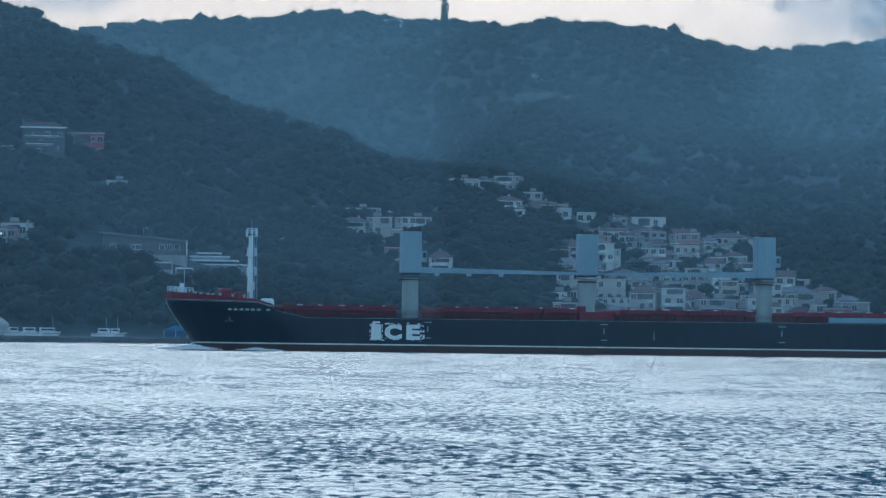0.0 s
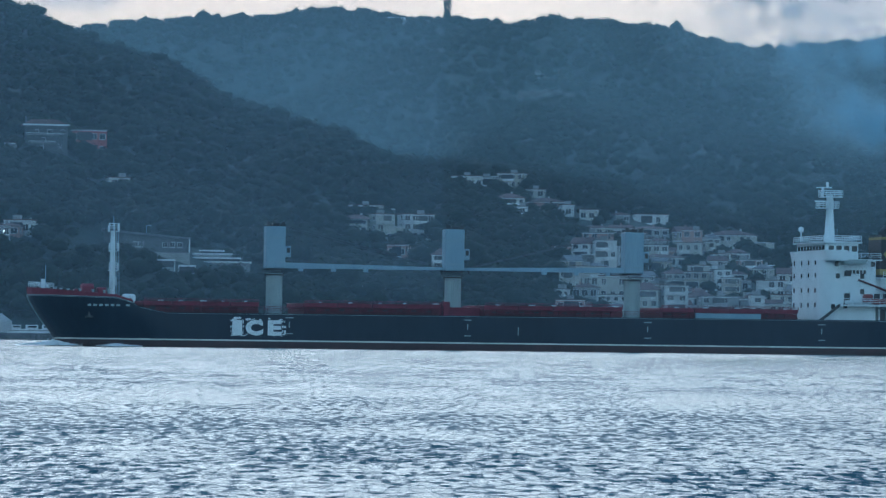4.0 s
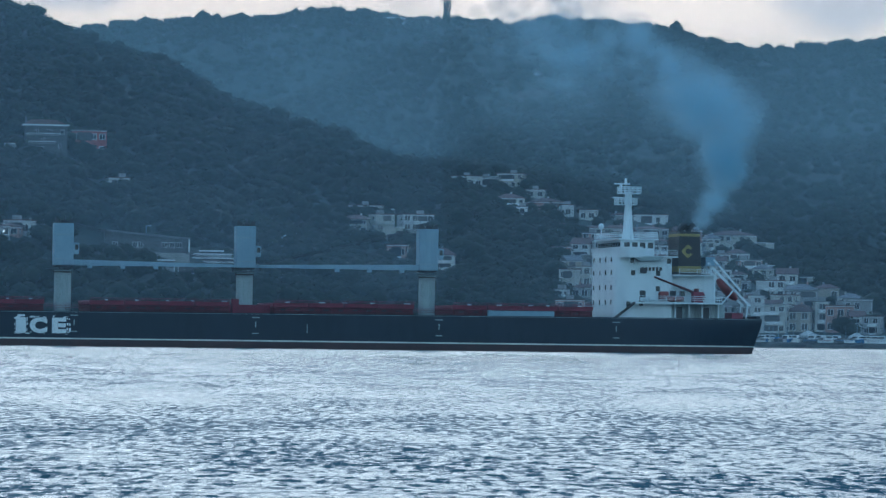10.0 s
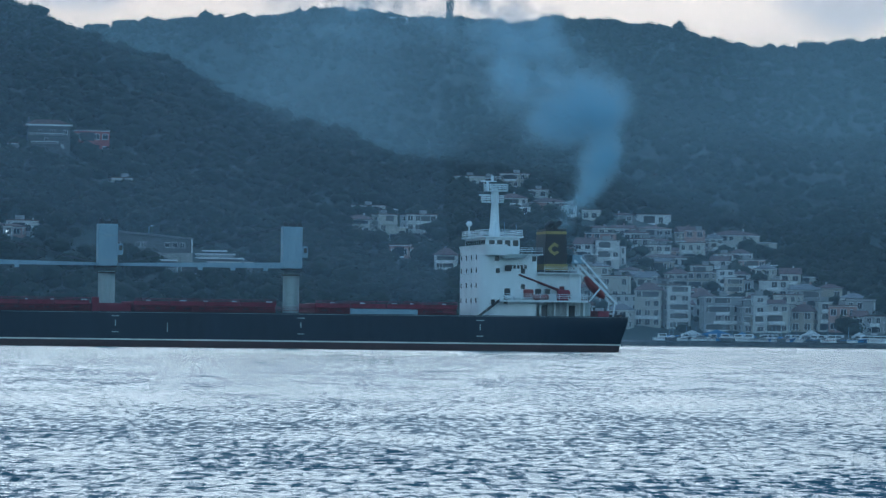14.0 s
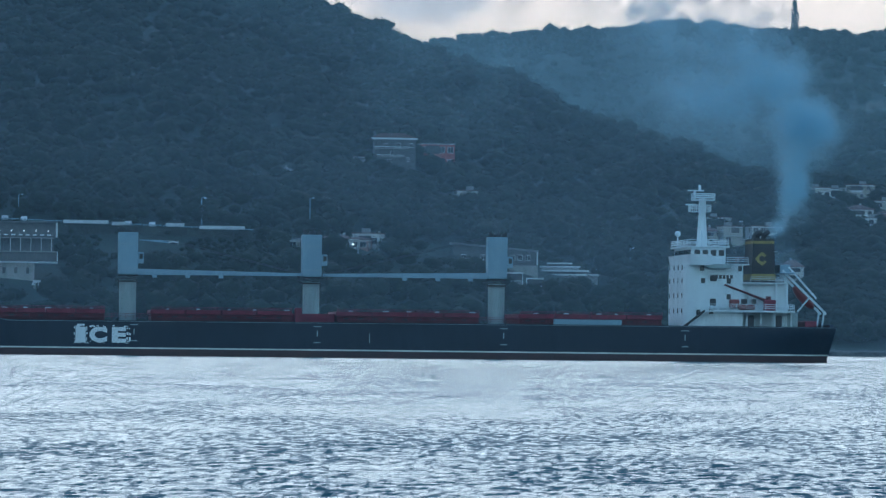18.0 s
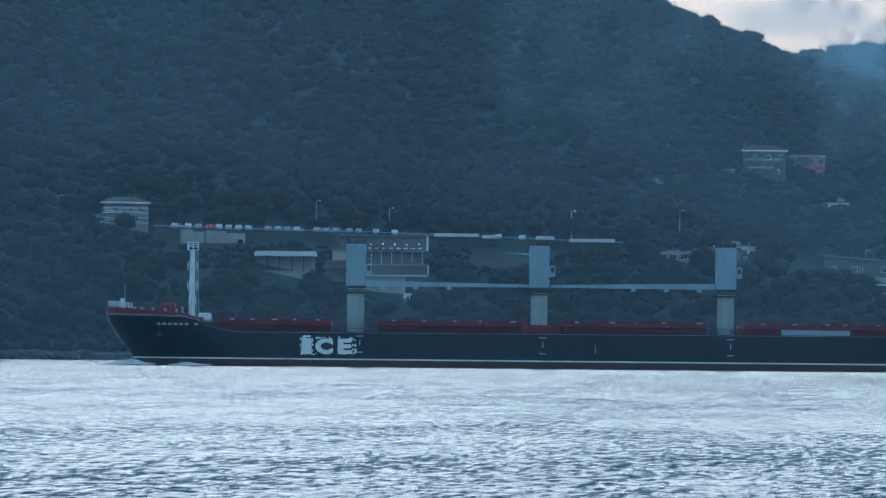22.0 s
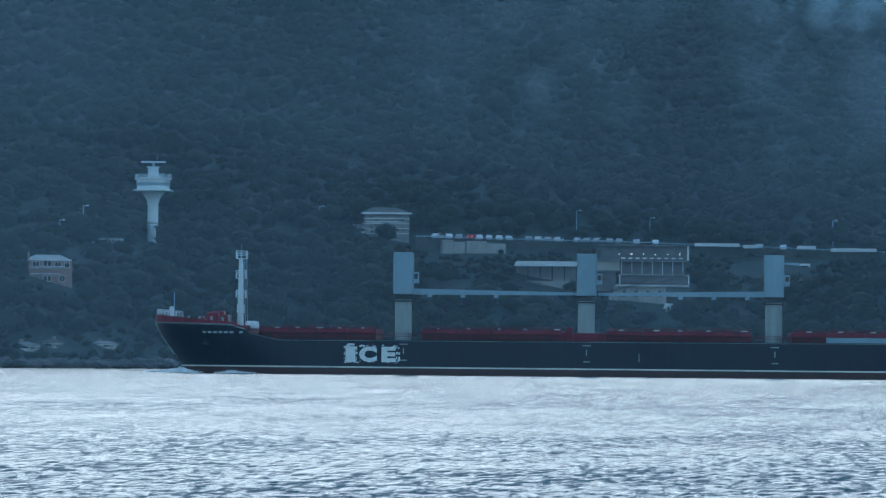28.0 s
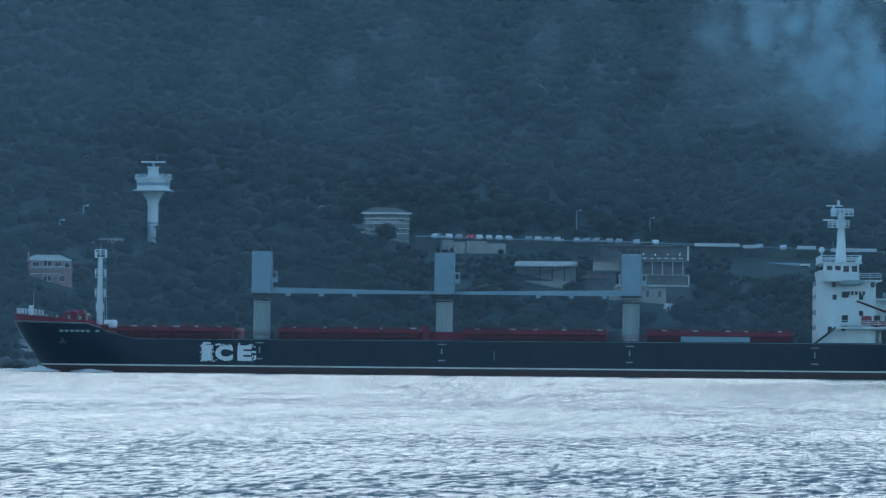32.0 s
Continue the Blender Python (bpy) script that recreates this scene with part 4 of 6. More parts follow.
# white edge of the stem plate, from the rail down to the flare
part("stem_bar", rods(*[((hull_x(0, za) - 0.05, MID, za), (hull_x(0, zb) - 0.05, MID, zb), 0.13, 0.13) for za, zb in ((8.8, 7.4), (7.4, 6.0), (6.0, 4.6), (4.6, 3.6))], sides=6), M_CRANE_LOW, ship, "pale edge of the stem plate")
# foam thrown up at the stem and a second crest along the side
rng = random.Random(9)


def foam_ridge(name, x0, x1, peak, h, label):
    """A ragged crest of foam from x0 to x1, highest at peak, with clots of spray on it."""
    bm = bmesh.new()
    prev = None
    n = 56
    for i in range(n + 1):
        x = x0 + (x1 - x0) * i / n
        t = (x - x0) / (peak - x0) if x < peak else (x1 - x) / (x1 - peak)
        z = h * max(0.02, t) ** 1.5 * rng.uniform(0.8, 1.15) + 0.06
        y = MID - hull_half(max(x, 5.3), 0.3) - 0.35 if x > 5.0 else MID - 1.2 + 0.3 * math.sin(x)
        ring = [bm.verts.new((x + rng.uniform(-0.05, 0.05), y + dy * (0.7 + 0.5 * t), z * f + rng.uniform(-0.04, 0.06))) for dy, f in ((-1.3, -0.3), (-0.8, 0.35), (-0.3, 0.85), (0.0, 1.0), (0.35, 0.7), (0.8, -0.3))]
        if prev:
            for k in range(5):
                bm.faces.new((prev[k], ring[k], ring[k + 1], prev[k + 1]))
        prev = ring
        if rng.random() < 0.25:
            made = bmesh.ops.create_icosphere(bm, subdivisions=1, radius=rng.uniform(0.03, 0.08))["verts"]
            bmesh.ops.translate(bm, vec=(x, y - 0.3, z + rng.uniform(0, 0.35 * h)), verts=made)
    bmesh.ops.recalc_face_normals(bm, faces=bm.faces[:])
    part(name, bm, M_FOAM, ship, label)


foam_ridge("bow_wave", -2.2, 9.0, 4.6, 0.95, "white foam curling at the stem")
foam_ridge("side_wave", 11.2, 19.0, 14.5, 0.42, "thin white crest along the side")

# ---- quay and shore edge
M_WHITEROOF = ramp_material("roof_white", (0.5, 0.52, 0.53), (0.68, 0.7, 0.71), 0.6, 0.6)
# dark grey of walls and boats; also the shade of open storeys
M_DARKWALL = ramp_material("dark_grey_and_shade", (0.07, 0.075, 0.08), (0.13, 0.135, 0.14), 0.6, 0.7)
M_TARP = ramp_material("tarp_blue", (0.03, 0.12, 0.28), (0.06, 0.2, 0.4), 0.7, 0.6)
M_CONCRETE = ramp_material("concrete", (0.2, 0.2, 0.19), (0.36, 0.35, 0.33), 0.25, 0.85, streak=0.3)
M_CAR = ramp_material("car_paint", (0.5, 0.5, 0.5), (0.75, 0.75, 0.75), 0.5, 0.3, object_random=0.4)
M_BULB = bpy.data.materials.new("lit_bulb")
M_BULB.use_nodes = True
M_BULB.node_tree.nodes["Principled BSDF"].inputs["Emission Color"].default_value = (1.0, 0.85, 0.72, 1)
M_BULB.node_tree.nodes["Principled BSDF"].inputs["Emission Strength"].default_value = 3.0


def polar(az, d):
    return d * math.sin(radians(az)), d * math.cos(radians(az))


def facing(x, y):
    """The turn with which a thing's front (its -y side) looks over the water to the quay."""
    return -math.degrees(math.atan2(x, y))


def ground_z(x, y):
    return float(ground(x, y))


bm = bmesh.new()
prev = None
for i in range(0, 320):
    az = -22 + i * 0.1
    ds = float(np.interp(az, AZ_SHORE, D_SHORE))
    j = 0.25 * math.sin(i * 1.7) + 0.2 * math.sin(i * 0.61)
    ring = [bm.verts.new((*polar(az, ds + dd), z)) for dd, z in ((-2.2 + j, -3.0), (-1.6 + j, 1.15 + 0.2 * j), (-0.9 + j, 1.45 + 0.15 * j), (6.0, 1.6), (6.5, -1.0))]
    if prev:
        for k in range(4):
            bm.faces.new((prev[k], ring[k], ring[k + 1], prev[k + 1]))
    prev = ring
bmesh.ops.recalc_face_normals(bm, faces=bm.faces[:])
ob = new("quay_wall", mesh_from("quay_wall", bm))
ob.data.materials.append(M_ROCK)
tagged(ob, "weathered stone quay edge along the far shore", "quay", kind="structure")

# loose pale stones along the left shore
rng = random.Random(21)
bm = bmesh.new()
for i in range(170):
    az = rng.uniform(-19.5, -14.5)
    ds = float(np.interp(az, AZ_SHORE, D_SHORE))
    made = bmesh.ops.create_icosphere(bm, subdivisions=1, radius=1.0)["verts"]
    for v in made:
        v.co *= rng.uniform(0.7, 1.3)
    r = rng.uniform(0.4, 1.3)
    bmesh.ops.scale(bm, vec=(r * 1.7, r, r * 0.9), verts=made)
    bmesh.ops.translate(bm, vec=(*polar(az, ds + rng.uniform(-3, 4)), rng.uniform(0.1, 1.6)), verts=made)
ob = new("shore_rocks", mesh_from("shore_rocks", bm))
ob.data.materials.append(M_ROCK)
tagged(ob, "pale rough boulders heaped along the shore", "rocks", kind="stuff")

# ---- houses
WINDOW_MESHES = {}


def window_meshes(w, h):
    key = (round(w, 1), round(h, 1))
    if key not in WINDOW_MESHES:
        w, h = key
        f = boxed((-w / 2, w / 2, -0.09, 0.02, 0, 0.1), (-w / 2, w / 2, -0.09, 0.02, h - 0.1, h), (-w / 2, -w / 2 + 0.1, -0.09, 0.02, 0.1, h - 0.1),
                  (w / 2 - 0.1, w / 2, -0.09, 0.02, 0.1, h - 0.1), (-0.04, 0.04, -0.08, 0.02, 0.1, h - 0.1))
        p = boxed((-w / 2 + 0.1, w / 2 - 0.1, -0.05, 0.0, 0.1, h - 0.1))
        a, b = mesh_from("window_frame", f), mesh_from("pane", p)
        a.materials.append(M_FRAME), b.materials.append(M_PANE_AND_SHADE)
        WINDOW_MESHES[key] = a, b
    return WINDOW_MESHES[key]


def add_window(parent, x, y, z, w, h, turn=0.0):
    a, b = window_meshes(w, h)
    ob, pane = new("window", a), new("pane", b)
    ob.parent, pane.parent = parent, ob
    ob.matrix_basis = pose(x, y, z, 0, 0, turn)
    return ob


WALL_WORDS = ("white rendered", "cream rendered", "faded pink", "grey rendered", "red brick", "ochre rendered")
house_rng = random.Random(77)


def hip_roof(w, d, z, rise, over=0.45, gable=False):
    bm = bmesh.new()
    a, b = w / 2 + over, d / 2 + over
    inset = 0.0 if gable else min(a * 0.75, b)
    lo = [bm.verts.new(p) for p in ((-a, -b, z), (a, -b, z), (a, b, z), (-a, b, z))]
    lip = [bm.verts.new(p) for p in ((-a, -b, z + 0.14), (a, -b, z + 0.14), (a, b, z + 0.14), (-a, b, z + 0.14))]
    r0, r1 = bm.verts.new((-a + inset, 0, z + rise)), bm.verts.new((a - inset, 0, z + rise))
    bm.faces.new(lo[::-1])
    for i in range(4):
        bm.faces.new((lo[i], lo[(i + 1) % 4], lip[(i + 1) % 4], lip[i]))
    bm.faces.new((lip[0], lip[1], r1, r0)), bm.faces.new((lip[1], lip[2], r1)), bm.faces.new((lip[2], lip[3], r0, r1)), bm.faces.new((lip[3], lip[0], r0))
    return bm


def house(x, y, w, h, storeys, wall, roof, tiles, balcony=0):
    """A house whose ridge or parapet stands h over its base; its front looks over the water."""
    r = house_rng
    if roof == "hip" and r.random() < 0.4:
        roof = "flat"
    d = min(max(w * 0.8, 6.0), 11.0)
    bx, by = x * (1 + d / 2 / math.hypot(x, y)), y * (1 + d / 2 / math.hypot(x, y))
    z = ground_z(x, y) - 0.3
    kind = {"hip": "hipped", "gable": "gabled", "flat": "flat"}[roof]
    top = "grey" if tiles is M_SLATE else "white" if tiles is M_WHITEROOF else "red-tiled"
    ob = thing("house", f"{WALL_WORDS[wall]} {('one', 'two', 'three', 'four', 'five')[min(storeys, 5) - 1]}-storey hillside house, {kind} {top} roof", "house", "houses of the shore village", (bx, by, z), facing(x, y) + (6 if wall == REDW else r.uniform(-24, 24)))
    rise = 0.35 if roof == "flat" else min(2.4, max(0.8, 0.26 * h))
    eave = h - rise
    body = boxed((-w / 2, w / 2, -d / 2, d / 2, -5.0, eave))
    walls = part("wall", body, WALLS[wall], ob)
    if roof == "flat":
        part("roof", boxed((-w / 2 - 0.35, w / 2 + 0.35, -d / 2 - 0.35, d / 2 + 0.35, eave, eave + 0.3)), tiles, ob)
        if r.random() < 0.6:
            px = r.uniform(-w / 4, w / 4)
            part("roof_hut", boxed((px - 1.1, px + 1.1, 0, 2, eave + 0.3, eave + 1.6)), WALLS[GREY], ob)
    else:
        part("roof", hip_roof(w, d, eave, rise, gable=roof == "gable"), tiles, ob)
        cx = r.uniform(-w / 3, w / 3)
        part("chimney", boxed((cx - 0.3, cx + 0.3, 0.2, 0.8, eave + 0.2, h + 0.6)), WALLS[r.choice((CREAM, GREY, PINK))], ob)
    fh = eave / storeys
    count = max(1, int(w / 2.5))
    ww, wh = min(2.0, w / count * r.uniform(0.5, 0.78)), min(2.0, fh * r.uniform(0.5, 0.66))
    for s in range(storeys):
        for i in range(count):
            if r.random() < 0.12:
                continue
            add_window(ob, -w / 2 + w * (i + 0.5) / count, -d / 2, s * fh + fh * 0.28, ww, wh)
        for side in (-1, 1):
            add_window(ob, side * w / 2, -d / 5, s * fh + fh * 0.28, ww, wh, 90 * side)
        if r.random() < (0.7 if balcony else 0.38):
            lw = w * r.uniform(0.3, 0.6)
            l0 = r.uniform(-w / 2 + 0.2, w / 2 - lw - 0.2)
            # no recess: a dark panel on the wall stands for the loggia's shade
            loggia = part("loggia", boxed((l0, l0 + lw, -d / 2 - 0.1, -d / 2 + 0.3, s * fh + 0.15, s * fh + fh * 0.86)), M_PANE_AND_SHADE, ob, "dark panel painted as the shade of a loggia")
            part("loggia_rail", boxed((l0 - 0.1, l0 + lw + 0.1, -d / 2 - 0.25, -d / 2 - 0.12, s * fh + 0.1, s * fh + 0.8)), M_FRAME if r.random() < 0.5 else WALLS[wall], loggia)
        if (balcony or r.random() < 0.35) and s:
            bw = w * r.uniform(0.35, 0.9)
            b0 = r.uniform(-w / 2, w / 2 - bw)
            bal = part("balcony", boxed((b0, b0 + bw, -d / 2 - 1.2, -d / 2, s * fh - 0.15, s * fh)), M_FRAME, ob)
            part("balcony_rail", boxed((b0, b0 + bw, -d / 2 - 1.2, -d / 2 - 1.12, s * fh, s * fh + 0.75)), M_FRAME if r.random() < 0.6 else WALLS[wall], bal)
    if w > 6 and wall != REDW and r.random() < 0.5:
        side, ah, aw = r.choice((-1, 1)), eave * r.uniform(0.45, 0.8), w * r.uniform(0.3, 0.5)
        x0, x1 = sorted((side * (w / 2 - 0.2), side * (w / 2 + aw)))
        annex = part("annex", boxed((x0, x1, -d / 2 + r.uniform(-1.2, 1.5), d / 3, -5.0, ah)), WALLS[r.choice((wall, GREY, CREAM, OCHRE))], ob)
        part("annex_roof", boxed((x0 - 0.2, x1 + 0.2, -d / 2 - 1.4, d / 3 + 0.2, ah, ah + 0.25)), r.choice((M_SLATE, M_TILE, M_FRAME)), annex)
        part("annex_window", boxed(((x0 + x1) / 2 - 0.8, (x0 + x1) / 2 + 0.8, -d / 2 - 1.3, -d / 2 + 1.6, ah * 0.35, ah * 0.75)), M_PANE_AND_SHADE, annex, "dark wide window bay")
    part("cornice", boxed((-w / 2 - 0.08, w / 2 + 0.08, -d / 2 - 0.08, d / 2 + 0.08, eave - 0.22, eave - 0.02)), M_FRAME, ob)
    KEEP_CLEAR.append((bx, by, max(w, d) * 0.5 + 2.2))
    a = math.hypot(x, y)
    for step in (4.5, 9.0):
        KEEP_CLEAR.append((x * (1 - step / a), y * (1 - step / a), w * 0.5 + 0.8))
    return ob


def eaved_house(x, y, w, h, wall, roof, label, windows, open_front=True, chimney=True):
    """Three shaded storeys under a wide low roof, with balcony slabs and white windows at the given places."""
    z = ground_z(x, y) - 0.3
    ob = thing("eaved_house", label, "house", "houses of the shore village", (x, y, z), facing(x, y) + 4)
    d = 8.0
    walls = part("wall", boxed((-w / 2 + 1.0, w / 2 - 0.6, 0, d, -5, h * 0.82)), wall, ob)
    e = 0.84 if roof is M_WHITEROOF else 1.0
    part("roof", prismed([(-w * e / 2, h * 0.82), (w * e / 2, h * 0.8), (w * e / 2 - 0.1, h * 0.84), (w * 0.2, h), (-w * 0.3, h), (-w * e / 2, h * 0.86)], -1.3, d + 0.6), roof, ob, "low wide-eaved roof")
    part("fascia", boxed((-w * e / 2 - 0.05, w * e / 2 + 0.05, -1.42, -1.3, h * 0.8, h * 0.85)), M_FRAME, ob, "pale roof edge")
    for k, (b0, b1) in enumerate(((-0.42, 0.3), (-0.38, 0.2))):
        zz = h * (0.5 if k == 0 else 0.24)
        slab = part("balcony", boxed((w * b0, w * b1, -1.4, 0, zz, zz + 0.2)), M_CONCRETE, ob)
        part("balcony_rail", boxed((w * b0, w * b1, -1.4, -1.32, zz + 0.55, zz + 0.7)), M_FRAME, slab)
        for i in range(6):
            px = w * (b0 + (b1 - b0) * i / 5)
            part("baluster", boxed((px - 0.05, px + 0.05, -1.39, -1.33, zz + 0.2, zz + 0.6)), M_FRAME, slab)
    for wx, wz, ww, wh in windows:
        add_window(ob, w * wx, 0, h * wz, ww, wh)
    if chimney:
        part("chimney", boxed((-w * 0.44, -w * 0.4, 2, 2.6, h * 0.8, h * 1.1)), wall, ob)
    else:
        for i in range(5):
            part("pergola_slat", boxed((-w * 0.48, w * 0.46, -1.9, -1.75, h * (0.2 + 0.15 * i), h * (0.2 + 0.15 * i) + 0.16)), M_FRAME, ob, "pale pergola slat")
    KEEP_CLEAR.append((x * 1.003, y * 1.003, w * (0.55 if open_front else 0.3)))
    if open_front:
        LOW_GROWTH.extend([(x * k, y * k, w * 0.6) for k in (0.994, 0.987)])
        KEEP_CLEAR.append((x * 0.9935, y * 0.9935, w * 0.5))
    return ob


house(61.8, 1279.6, 8.0, 13.7, 4, CREAM, "hip", M_TILE)
house(70.1, 1278.9, 7.3, 13.7, 5, WHITE, "flat", M_SLATE, balcony=1)
house(82.7, 1270.3, 11.4, 11.0, 4, GREY, "flat", M_SLATE, balcony=1)
house(89.9, 1264.9, 3.9, 8.5, 3, GREY, "flat", M_SLATE)
house(93.8, 1263.2, 4.1, 11.8, 4, WHITE, "flat", M_SLATE, balcony=1)
house(99.7, 1262.5, 7.9, 9.1, 3, CREAM, "flat", M_SLATE, balcony=1)
house(107.3, 1263.0, 7.3, 8.6, 2, OCHRE, "hip", M_TILE)
house(113.0, 1262.3, 4.2, 9.5, 3, CREAM, "flat", M_SLATE, balcony=1)
house(118.3, 1258.7, 6.6, 8.6, 2, PINK, "hip", M_TILE)
house(123.1, 1254.3, 3.9, 7.1, 2, WHITE, "gable", M_TILE)
house(127.3, 1250.1, 5.4, 6.0, 2, GREY, "hip", M_TILE)
house(104.8, 1352.0, 8.5, 6.3, 2, WHITE, "hip", M_TILE)
house(113.1, 1330.7, 9.4, 8.0, 2, GREY, "hip", M_SLATE)
house(119.6, 1398.1, 6.7, 3.4, 1, CREAM, "flat", M_SLATE)
house(123.0, 1352.1, 6.7, 5.4, 1, OCHRE, "hip", M_TILE)
house(127.3, 1318.9, 8.0, 6.2, 2, WHITE, "hip", M_SLATE)
house(57.5, 1407.8, 3.8, 7.0, 2, WHITE, "flat", M_SLATE, balcony=1)
house(68.4, 1515.5, 7.5, 4.7, 1, WHITE, "hip", M_TILE)
house(77.6, 1583.9, 12.7, 4.4, 1, WHITE, "hip", M_TILE)
house(75.0, 1538.7, 12.3, 4.1, 1, GREY, "hip", M_TILE)
house(87.5, 1487.4, 7.2, 10.1, 3, PINK, "flat", M_TILE)
house(105.1, 1545.0, 16.1, 7.4, 2, CREAM, "hip", M_TILE)
house(101.7, 1461.3, 8.4, 5.3, 2, WHITE, "flat", M_SLATE, balcony=1)
house(72.9, 1421.1, 14.6, 4.7, 1, WHITE, "hip", M_TILE)
house(75.6, 1377.8, 7.5, 5.9, 2, CREAM, "hip", M_TILE)
house(83.5, 1372.4, 8.2, 5.9, 2, OCHRE, "hip", M_TILE)
house(96.4, 1386.5, 5.6, 4.1, 1, WHITE, "hip", M_TILE)
house(53.5, 1400.4, 7.5, 9.7, 3, WHITE, "flat", M_SLATE, balcony=1)
house(46.9, 1405.1, 6.7, 9.0, 3, WHITE, "gable", M_TILE)
house(55.5, 1308.3, 12.9, 5.4, 2, WHITE, "flat", M_SLATE)
house(67.9, 1322.3, 9.9, 8.5, 2, CREAM, "hip", M_TILE)
house(37.2, 1307.6, 2.8, 4.9, 2, WHITE, "flat", M_SLATE)
house(45.9, 1356.5, 10.5, 6.9, 2, CREAM, "hip", M_TILE)
house(44.9, 1325.6, 8.1, 5.0, 1, GREY, "hip", M_TILE)
house(54.5, 1516.3, 9.7, 4.0, 1, CREAM, "hip", M_TILE)
house(63.9, 1521.7, 7.7, 4.9, 1, WHITE, "gable", M_TILE)
house(77.2, 1507.9, 7.2, 4.0, 1, GREY, "hip", M_TILE)
house(93.7, 1497.2, 3.6, 5.4, 2, CREAM, "flat", M_SLATE)
house(60.8, 1383.6, 6.3, 4.4, 1, PINK, "hip", M_TILE)
house(80.8, 1349.0, 6.5, 4.0, 1, GREY, "hip", M_TILE)
house(96.7, 1365.8, 5.3, 4.3, 1, GREY, "flat", M_TILE)
house(95.4, 1304.7, 7.1, 7.4, 2, PINK, "hip", M_TILE, balcony=1)
house(63.6, 1367.9, 8.7, 5.9, 2, GREY, "gable", M_SLATE)
house(52.9, 1443.0, 8.9, 6.1, 2, PINK, "flat", M_SLATE, balcony=1)
house(94.7, 1442.6, 5.9, 5.6, 2, WHITE, "flat", M_TILE, balcony=1)
house(91.9, 1346.3, 5.8, 7.8, 3, OCHRE, "flat", M_SLATE)
house(40.6, 1283.5, 9.0, 4.6, 1, WHITE, "gable", M_TILE)
house(40.4, 1340.2, 5.2, 7.3, 2, CREAM, "flat", M_TILE)
house(125.3, 1296.0, 6.5, 6.2, 2, OCHRE, "gable", M_TILE, balcony=1)
house(87.9, 1500.5, 6.2, 5.7, 2, GREY, "flat", M_TILE)
house(102.9, 1420.7, 7.7, 5.7, 2, PINK, "flat", M_SLATE)
house(50.2, 1377.9, 7.6, 5.4, 1, CREAM, "hip", M_SLATE, balcony=1)
house(72.5, 1443.1, 8.3, 6.1, 2, CREAM, "hip", M_SLATE, balcony=1)
house(97.3, 1322.3, 6.4, 4.8, 2, CREAM, "flat", M_SLATE)
house(86.4, 1519.4, 6.9, 7.8, 2, OCHRE, "gable", M_TILE)
house(106.7, 1315.0, 7.7, 6.4, 2, CREAM, "flat", M_TILE)
house(96.1, 1515.7, 5.1, 6.5, 2, WHITE, "hip", M_SLATE)
house(68.5, 1470.8, 7.1, 6.0, 2, GREY, "flat", M_TILE)
house(42.0, 1375.5, 5.1, 7.3, 2, OCHRE, "gable", M_SLATE)
house(102.4, 1474.3, 5.8, 5.6, 1, WHITE, "hip", M_TILE, balcony=1)
house(90.3, 1363.4, 5.2, 8.0, 3, WHITE, "flat", M_SLATE, balcony=1)
house(99.1, 1284.4, 7.9, 7.9, 2, OCHRE, "gable", M_TILE, balcony=1)
house(41.0, 1255.5, 7.6, 6.2, 2, PINK, "gable", M_SLATE)
house(90.7, 1285.2, 7.2, 8.4, 2, GREY, "hip", M_SLATE, balcony=1)
house(73.0, 1300.2, 5.7, 6.3, 2, GREY, "gable", M_TILE)
house(69.2, 1496.5, 5.1, 6.3, 2, GREY, "hip", M_TILE, balcony=1)
house(77.9, 1469.6, 8.1, 4.8, 1, PINK, "gable", M_TILE)
house(38.5, 1270.4, 8.6, 7.0, 2, PINK, "hip", M_TILE)
house(54.0, 1331.6, 8.4, 8.1, 2, CREAM, "hip", M_TILE)
house(50.5, 1426.9, 8.7, 4.4, 1, GREY, "flat", M_TILE)
house(72.0, 1407.0, 6.9, 5.1, 1, OCHRE, "gable", M_SLATE)
house(63.4, 1351.3, 5.5, 8.0, 2, CREAM, "hip", M_SLATE, balcony=1)
house(105.6, 1392.9, 5.5, 6.3, 2, CREAM, "hip", M_SLATE, balcony=1)
house(113.1, 1350.4, 5.4, 5.0, 1, OCHRE, "gable", M_SLATE)
house(89.9, 1378.0, 5.8, 5.3, 1, CREAM, "hip", M_SLATE)
house(91.4, 1408.1, 5.8, 6.5, 2, WHITE, "gable", M_TILE, balcony=1)
house(39.6, 1404.4, 6.3, 5.7, 1, PINK, "hip", M_TILE, balcony=1)
house(125.8, 1280.0, 8.2, 8.3, 2, GREY, "hip", M_SLATE)
house(52.8, 1269.6, 6.9, 7.7, 2, CREAM, "hip", M_SLATE)
house(111.5, 1367.6, 6.6, 8.3, 2, CREAM, "gable", M_TILE, balcony=1)
house(81.2, 1334.5, 7.7, 4.6, 1, CREAM, "hip", M_TILE)
house(79.4, 1304.6, 7.6, 8.5, 2, WHITE, "hip", M_TILE)
house(108.7, 1291.3, 6.4, 5.5, 1, GREY, "hip", M_TILE)
house(47.3, 1262.8, 5.4, 5.4, 1, CREAM, "hip", M_SLATE, balcony=1)
house(85.5, 1466.7, 8.0, 7.4, 2, CREAM, "hip", M_TILE)
house(84.0, 1387.6, 7.2, 5.7, 2, CREAM, "flat", M_TILE)
house(-28.8, 1411.5, 10.7, 6.2, 2, CREAM, "hip", M_TILE)
house(-20.3, 1409.6, 6.8, 9.0, 3, CREAM, "flat", M_TILE)
house(-26.5, 1462.6, 11.3, 3.9, 1, OCHRE, "hip", M_TILE)
